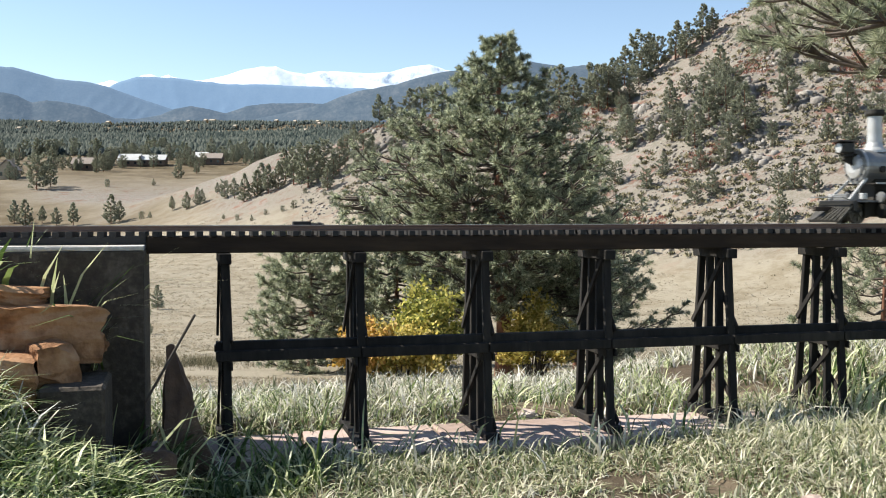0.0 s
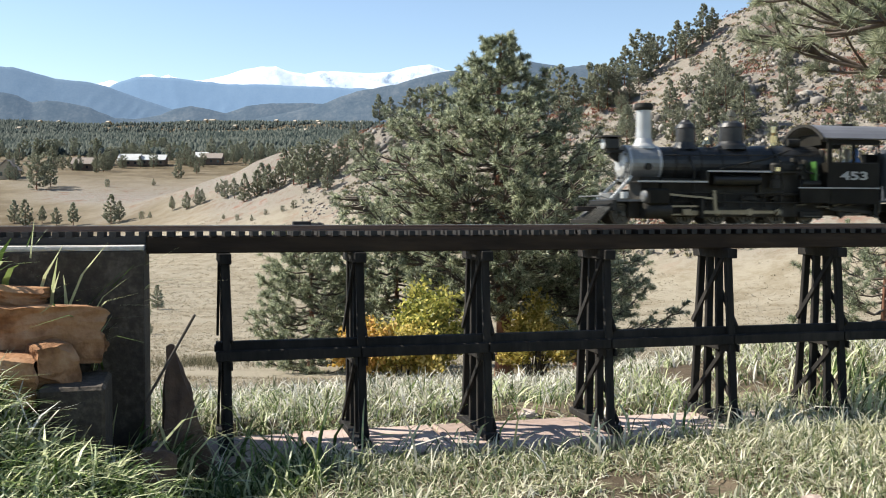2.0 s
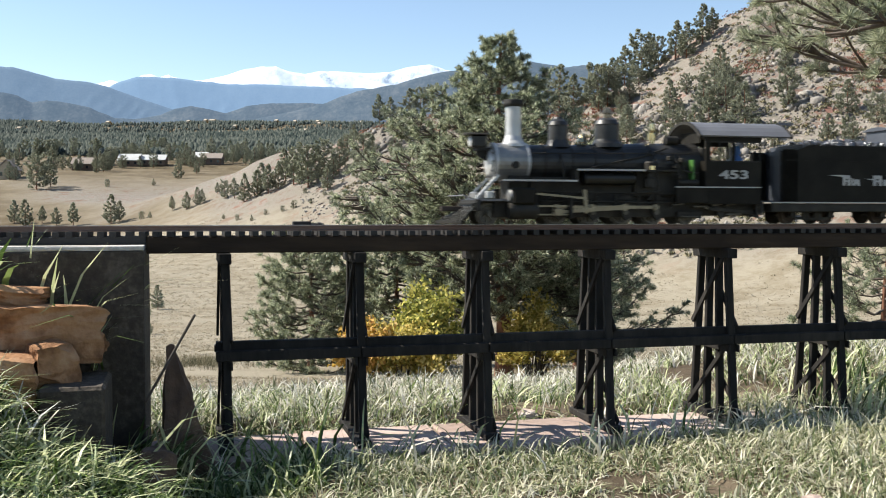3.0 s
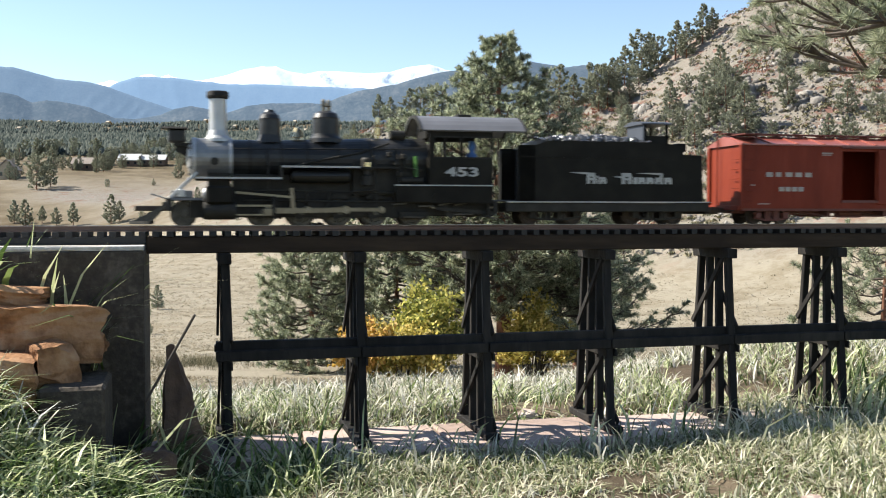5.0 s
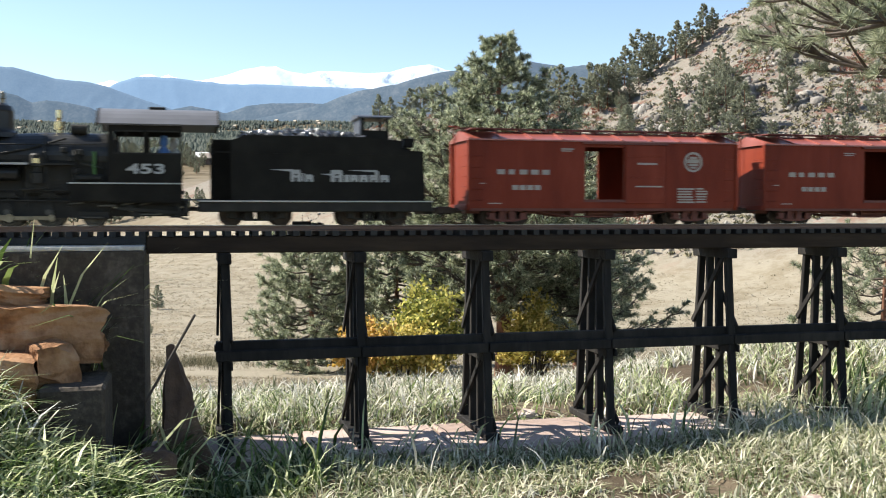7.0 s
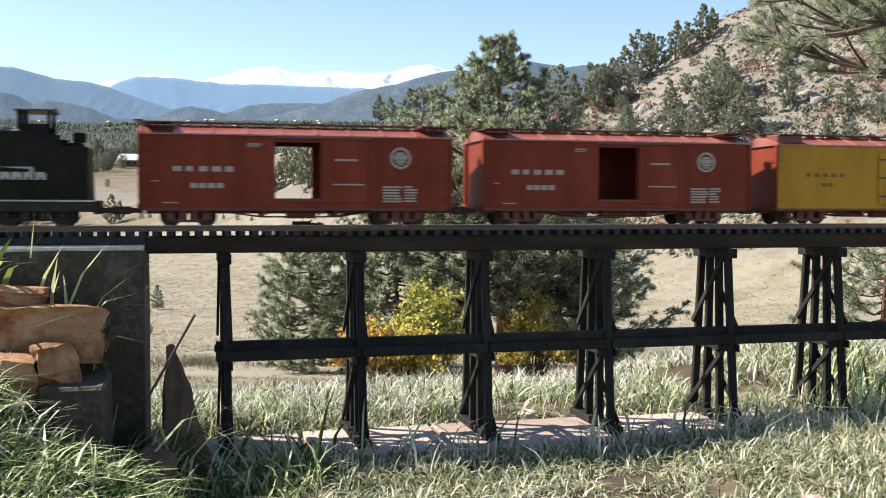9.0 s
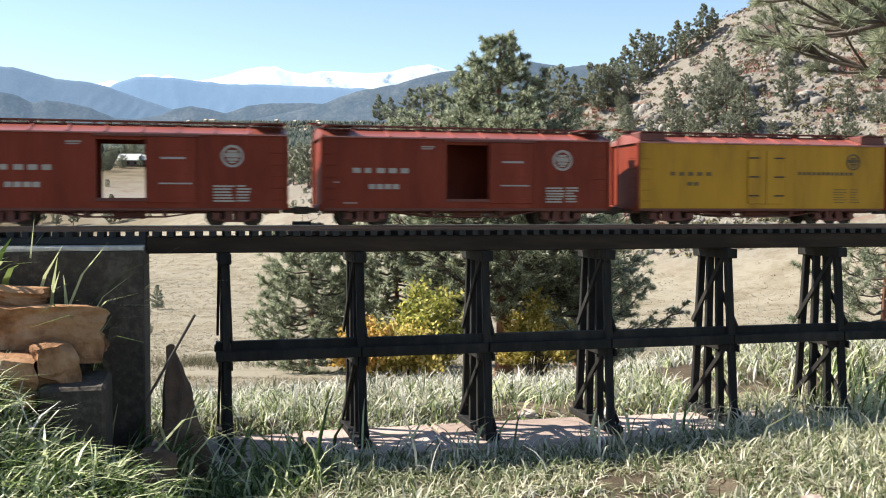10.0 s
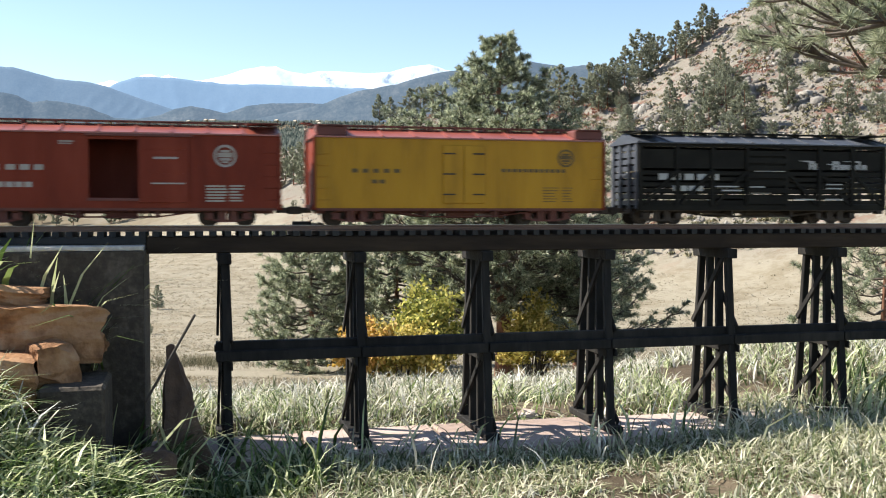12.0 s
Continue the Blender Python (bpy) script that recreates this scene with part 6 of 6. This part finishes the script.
    part("headlight_bracket", box(0.062, 0.09, -0.009, 0.009, 0.4605, 0.4652), "soft_black", e)
    part("bracket_stay", bar((0.066, 0, 0.461), (0.086, 0, 0.45), 0.006, 0.014), "soft_black", e)
    # front deck, pilot
    part("pilot_beam", box(0.05, 0.058, -0.051, 0.051, 0.362, 0.381, 0.001), "black", e)
    part("front_deck", box(0.056, 0.112, -0.046, 0.046, 0.378, 0.3815), "roofgrey", e)
    for n in (-0.03, 0.03):
        part("smokebox_brace", bar((0.056, n, 0.382), (0.096, n * 0.72, 0.421), 0.0042, 0.0042), "silver", e)
    part("deck_step", box(0.058, 0.09, -0.02, 0.02, 0.3815, 0.393, 0.001), "graphite", e)
    pl = new("pilot")
    pl.parent = e
    for k in range(13):
        n = -0.045 + k * 0.0075
        tip = (0.0 + abs(n) * 0.55, n * 0.98, 0.3445)
        part("pilot_bar", bar((0.051, n, 0.3725), tip, 0.0042, 0.0032), "tyre", pl)
    for d in (-1, 1):
        part("pilot_foot", bar((-0.003, 0, 0.3445), (0.029, d * 0.046, 0.3445), 0.004, 0.005), "soft_black", pl)
    part("pilot_top", box(0.045, 0.052, -0.047, 0.047, 0.3695, 0.375), "soft_black", pl)
    part("coupler", box(0.004, 0.05, -0.005, 0.005, 0.362, 0.37, 0.001), "rust", e)
    part("footboard", rod((0.03, -0.047, 0.387), (0.03, 0.047, 0.387), 0.0011, seg=6, bm=rod((0.03, -0.045, 0.387), (0.052, -0.045, 0.38), 0.001, seg=6)), "graphite", e)
    for n in (-0.045, 0.045):
        part("flag_lamp", box(0.068, 0.078, n - 0.005, n + 0.005, 0.3825, 0.394, 0.001), "silver", e)
    # running gear
    part("belly_plate", box(0.15, 0.36, -0.024, 0.024, 0.372, 0.418), "soft_black", e)
    part("main_frame", box(0.085, 0.45, -0.0335, -0.0295, 0.352, 0.378, 0.0, box(0.085, 0.45, 0.0295, 0.0335, 0.352, 0.378)), "soft_black", e)
    for n0, n1 in ((-0.062, -0.034), (0.034, 0.062)):
        cy = part("cylinder", box(0.108, 0.148, n0, n1, 0.3725, 0.3995, 0.003), "flat_black", e)
        c = (n0 + n1) / 2
        part("piston_barrel", lathe([(0.0005, 0.104), (0.0125, 0.1045), (0.0135, 0.108), (0.0135, 0.149), (0.0125, 0.1525), (0.0005, 0.153)], "x", 20, at=(0, c, 0.3625)), "soft_black", cy)
        part("cylinder_head", lathe([(0.0005, 0.1035), (0.009, 0.104), (0.0115, 0.1075), (0.0005, 0.1075)], "x", 18, at=(0, c, 0.3862)), "graphite", cy, "bright cylinder head")
        part("crosshead_guide", box(0.152, 0.208, c - 0.003, c + 0.003, 0.3685, 0.3715, 0, box(0.152, 0.208, c - 0.003, c + 0.003, 0.355, 0.3575)), "steel", e)
        part("guide_yoke", box(0.206, 0.2105, c - 0.012, c + 0.006, 0.35, 0.384), "soft_black", e)
        part("valve_link", bar((0.152, c, 0.39), (0.235, c, 0.383), 0.0025, 0.0035), "steel", e)
        part("link_hanger", bar((0.235, c, 0.397), (0.238, c, 0.358), 0.004, 0.006), "steel", e)
    wheelset(e, 0.076, 0.018, spokes=8, mat="tyre")
    axles = (0.192, 0.252, 0.31, 0.366)
    r = 0.0203
    crank = 0.0095
    for x in axles:
        w = wheelset(e, x, r, spokes=12, overhang=0.022, mat="tyre")
        for d in (-1, 1):
            bm = prism([(-0.012, -0.006), (-0.004, -0.0085), (0.009, -0.0048), (0.013, 0), (0.009, 0.0048), (-0.004, 0.0085), (-0.012, 0.006)], min(d * 0.0395, d * 0.0435), max(d * 0.0395, d * 0.0435), "y")
            part("crank", bm, "soft_black", w)
            part("crank_pin", rod((crank, d * 0.043, 0), (crank, d * 0.053, 0), 0.0028, seg=10), "steel", w)
    zc = RAIL + r
    for d in (-1, 1):
        bm = bmesh.new()
        for a, b in zip(axles, axles[1:]):
            bar((a - 0.281, 0, 0), (b - 0.281, 0, 0), 0.003, 0.0052, bm)
        for a in axles:
            rod((a - 0.281, -0.002, 0), (a - 0.281, 0.002, 0), 0.0052, seg=12, bm=bm)
        sr = part("side_rod", bm, "steel", e, "oily steel side rod")
        RODS.append((sr, (0.281, d * 0.0465, zc), crank, r))
        bm = prism([(-0.118, -0.0022), (0, -0.004), (0.004, 0), (0, 0.004), (-0.118, 0.0022)], -0.0016, 0.0016, "y")
        rod((0, -0.002, 0), (0, 0.002, 0), 0.0062, seg=12, bm=bm)
        box(-0.126, -0.11, -0.004, 0.004, -0.006, 0.006, 0.001, bm)
        mr = part("main_rod", bm, "steel", e, "oily steel main rod")
        MAINRODS.append((mr, 0.310, d * 0.0505, zc, crank, r, 0.118))
    wheelset(e, 0.427, 0.0162, mat="tyre")
    part("rear_frame", box(0.445, 0.562, -0.03, 0.03, 0.354, 0.377, 0.001), "soft_black", e)
    part("draw_beam", box(0.555, 0.563, -0.048, 0.048, 0.358, 0.378, 0.001), "soft_black", e)
    rng = random.Random(3)
    for k in range(9):
        x = 0.165 + k * 0.033 + rng.uniform(-0.006, 0.006)
        part("spring_hanger", bar((x, -0.039, 0.392), (x + rng.uniform(-0.006, 0.006), -0.041, 0.368), 0.0022, 0.0035), "soft_black", e)
    for z, n in ((0.3935, -0.044), (0.3785, -0.043)):
        part("brake_pipe", rod((0.16, n, z), (0.45, n, z - 0.003), 0.0013, seg=6), "soft_black", e)
    for k in range(9):
        x = 0.35 + rng.uniform(0, 0.2)
        z = rng.uniform(0.352, 0.373)
        part("rigging_rod", rod((x, -0.044, z), (x + rng.uniform(0.01, 0.035), -0.044, z + rng.uniform(-0.006, 0.006)), 0.0016, seg=6), rng.choice(("steel", "tyre")), e)
    part("trailing_frame", box(0.405, 0.45, -0.042, -0.037, 0.35, 0.362, 0.001), "soft_black", e)
    part("trailing_frame", box(0.405, 0.45, 0.037, 0.042, 0.35, 0.362, 0.001), "soft_black", e)
    for x in axles[:-1]:
        part("brake_shoe", box(x + 0.026, x + 0.031, -0.03, 0.03, 0.35, 0.366), "rust", e)
    for x in axles:
        part("spring", prism([(x - 0.016, 0.381), (x + 0.016, 0.381), (x + 0.008, 0.388), (x - 0.008, 0.388)], -0.037, -0.031, "y"), "soft_black", e)
    # running boards and fittings
    for n0, n1, e0 in ((-0.054, -0.03, -0.0552), (0.03, 0.054, 0.054)):
        part("running_board", box(0.093, 0.22, n0, n1, 0.4098, 0.412), "soft_black", e)
        part("running_board", box(0.22, 0.40, n0, n1, 0.4278, 0.43), "soft_black", e)
        part("board_edge", box(0.093, 0.22, e0, e0 + 0.0012, 0.4098, 0.4128), "white", e, "white-painted board edge")
        part("board_edge", box(0.22, 0.34, e0, e0 + 0.0012, 0.4278, 0.4308), "white", e, "white-painted board edge")
        part("board_step", box(0.218, 0.222, n0, n1, 0.4098, 0.43), "soft_black", e)
    for n in (-0.036, 0.036):
        part("air_tank", lathe([(0.0005, 0.235), (0.009, 0.2355), (0.0105, 0.239), (0.0105, 0.322), (0.009, 0.3255), (0.0005, 0.326)], "x", 18, at=(0, n * 1.08, 0.4155)), "black", e)
        part("handrail", rod((0.15, n * 0.93, 0.456), (0.435, n * 1.02, 0.459), 0.0009, seg=6), "soft_black", e)
        for x in (0.17, 0.24, 0.31, 0.38):
            part("rail_stanchion", rod((x, n * 0.78, 0.457), (x, n * 0.97, 0.4573), 0.0011, seg=6), "soft_black", e)
    pump = part("air_pump", lathe([(0.0005, 0.402), (0.0095, 0.402), (0.0095, 0.416), (0.0055, 0.4175), (0.0055, 0.4245), (0.0095, 0.426), (0.0095, 0.4415), (0.007, 0.4445), (0.0005, 0.445)], "z", 18, at=(0.352, -0.046, 0)), "soft_black", e)
    part("pump_label", box(0.347, 0.3555, -0.0562, -0.0552, 0.43, 0.437), "brass", pump, "small brass plate")
    for pts in (((0.36, -0.03, 0.464), (0.362, -0.048, 0.445), (0.366, -0.05, 0.395), (0.33, -0.05, 0.392)), ((0.4, -0.033, 0.46), (0.402, -0.046, 0.44), (0.402, -0.046, 0.395), (0.43, -0.046, 0.39)), ((0.41, -0.036, 0.455), (0.412, -0.046, 0.43), (0.44, -0.046, 0.425)), ((0.2, -0.028, 0.456), (0.201, -0.043, 0.43), (0.201, -0.043, 0.382)), ((0.39, -0.03, 0.468), (0.34, -0.036, 0.452), (0.26, -0.037, 0.436), (0.235, -0.05, 0.428))):
        bm = bmesh.new()
        for a, b in zip(pts, pts[1:]):
            rod(a, b, 0.0016, seg=6, bm=bm)
        part("pipe", bm, "soft_black", e)
    for x, z in ((0.398, 0.437), (0.41, 0.447), (0.388, 0.45), (0.404, 0.42)):
        part("valve", box(x - 0.004, x + 0.004, -0.05, -0.04, z - 0.004, z + 0.004, 0.0012), "soft_black", e)
    part("injector", rod((0.405, -0.045, 0.41), (0.44, -0.045, 0.41), 0.005, seg=10), "soft_black", e)
    part("ash_pan", box(0.36, 0.448, -0.03, 0.03, 0.362, 0.386), "soft_black", e)
    # cab
    cab = new("cab")
    cab.parent = e
    a, b = 0.452, 0.553
    W = 0.055
    for n0, n1 in ((-W, -W + 0.0025), (W - 0.0025, W)):
        part("cab_side", box(a, b, n0, n1, 0.374, 0.445), "flat_black", cab)
        part("cab_header", box(a, b, n0, n1, 0.4795, 0.49), "flat_black", cab)
        for x0, x1 in ((a, a + 0.006), (0.4985, 0.504), (b - 0.003, b)):
            part("window_post", box(x0, x1, n0, n1, 0.445, 0.4795), "flat_black", cab)
        for x0, x1 in ((a + 0.006, 0.4985), (0.504, b - 0.003)):
            part("window_frame", box(x0, x1, n0, n1, 0.4445, 0.447), "soft_black", cab)
            part("window_frame", box(x0, x1, n0, n1, 0.4775, 0.4798), "soft_black", cab)
        part("sash_bar", box(0.4745, 0.4762, n0 + 0.0004, n1 - 0.0004, 0.447, 0.4775), "soft_black", cab)
    part("cab_front", box(a - 0.003, a, -W, -0.034, 0.402, 0.446), "flat_black", cab)
    part("cab_front", box(a - 0.003, a, 0.034, W, 0.402, 0.446), "flat_black", cab)
    part("cab_front_post", box(a - 0.003, a, -W, -W + 0.004, 0.446, 0.488, 0, box(a - 0.003, a, -0.034, 0.034, 0.478, 0.497)), "flat_black", cab)
    part("backhead", box(0.452, 0.462, -0.032, 0.032, 0.395, 0.47, 0.003), "soft_black", cab)
    part("green_panel", box(a - 0.024, a - 0.021, -0.05, -0.036, 0.415, 0.448), "green", cab, "sunlit green front panel")
    part("cab_floor", box(a - 0.05, b + 0.004, -0.05, 0.05, 0.388, 0.392), "soft_black", cab)
    part("edge_stripe", box(0.394, b, -W - 0.0014, -W + 0.003, 0.4012, 0.4032), "white", cab, "thin white stripe")
    part("lower_skirt", box(0.396, a, -W, -W + 0.003, 0.376, 0.4012), "flat_black", cab)
    part("skirt", box(a + 0.004, b - 0.02, -W - 0.001, -W, 0.376, 0.3995), "flat_black", cab)
    ro = []
    for k in range(13):
        t = -1 + k / 6
        ro.append((0.063 * t, 0.4885 + 0.0265 * (1 - abs(t) ** 2.2)))
    inner = [(p * 0.965, q - 0.0022) for p, q in reversed(ro)]
    part("cab_roof", prism(ro + inner, 0.434, 0.608), "roofgrey", cab, "grey arched cab roof")
    part("roof_hatch", box(0.505, 0.53, -0.014, 0.014, 0.5135, 0.518, 0.001), "soft_black", cab)
    for x in (0.434, 0.606):
        part("roof_rim", prism([(p * 1.01, q + 0.0008) for p, q in ro] + [(p, q - 0.002) for p, q in inner], x - 0.001, x + 0.002), "soft_black", cab)
    for n in (-0.05, 0.05):
        part("cab_step", box(0.535, 0.55, n - 0.006, n + 0.006, 0.352, 0.355, 0, box(0.546, 0.55, n - 0.002, n + 0.002, 0.352, 0.378)), "soft_black", cab)
    part("pipework", bar((0.46, -0.045, 0.366), (0.56, -0.045, 0.358), 0.004, 0.005, bar((0.47, -0.04, 0.378), (0.49, -0.04, 0.352), 0.006, 0.01)), "soft_black", cab)
    writing(e, "453", 0.474, 0.5285, 0.4162, 0.4312, "white", -W)
    VEHICLES.append((e, s))
    for x, mat in ((0.527, "blue"), (0.541, "white")):
        bm = lathe([(0.0005, 0.392), (0.008, 0.393), (0.0095, 0.42), (0.0088, 0.452), (0.004, 0.457), (0.0035, 0.459), (0.0058, 0.462), (0.0062, 0.468), (0.004, 0.474), (0.0005, 0.4755)], "z", 14)
        d = link("figurine", bm, mat, None, "", True, TRACK @ Matrix.Translation((s + x, -0.022, 0)))
        tagged(d, "plain blue figurine seated in the engine cab" if mat == "blue" else "plain pale figurine standing in the engine cab", "figurine")
        d.matrix_basis = TRACK @ Matrix.Translation((s + x, -0.022 if mat == "blue" else 0.02, 0))
        FIGURES.append((d, s + x, -0.022 if mat == "blue" else 0.02))


FIGURES = []

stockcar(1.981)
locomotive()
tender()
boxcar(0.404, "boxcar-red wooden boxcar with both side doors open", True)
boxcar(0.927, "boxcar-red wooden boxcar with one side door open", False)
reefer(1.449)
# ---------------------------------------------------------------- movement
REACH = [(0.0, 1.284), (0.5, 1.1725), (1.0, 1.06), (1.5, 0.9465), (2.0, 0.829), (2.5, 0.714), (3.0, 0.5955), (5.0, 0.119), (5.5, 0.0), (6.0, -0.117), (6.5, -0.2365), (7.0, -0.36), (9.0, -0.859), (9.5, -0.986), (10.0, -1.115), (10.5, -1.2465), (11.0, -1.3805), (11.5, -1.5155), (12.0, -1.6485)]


def reach(t):
    return float(np.interp(t, [r[0] for r in REACH], [r[1] for r in REACH]))


def rolled(x, z, crank, length, a):
    """Pose of a main rod whose big end rides a crank and whose small end slides level."""
    px, pz = x + crank * math.cos(a), z - crank * math.sin(a)
    return px, pz, -math.asin((z - pz) / length)


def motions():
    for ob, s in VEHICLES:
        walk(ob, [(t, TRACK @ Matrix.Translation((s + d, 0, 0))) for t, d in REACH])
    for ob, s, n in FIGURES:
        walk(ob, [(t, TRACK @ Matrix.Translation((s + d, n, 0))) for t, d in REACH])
    fine = [i * 0.0666667 for i in range(181)]
    for ob, (x, y, z), r in WHEELS:
        walk(ob, [(t, Matrix.Translation((x, y, z)) @ Matrix.Rotation(reach(t) / r, 4, "Y")) for t in fine])
    for ob, (x, y, z), crank, r in RODS:
        walk(ob, [(t, Matrix.Translation((x + crank * math.cos(reach(t) / r), y, z - crank * math.sin(reach(t) / r)))) for t in fine])
    for ob, x, y, z, crank, r, length in MAINRODS:
        rows = []
        for t in fine:
            px, pz, tilt = rolled(x, z, crank, length, reach(t) / r)
            rows.append((t, Matrix.Translation((px, y, pz)) @ Matrix.Rotation(-tilt, 4, "Y")))
        walk(ob, rows)


motions()
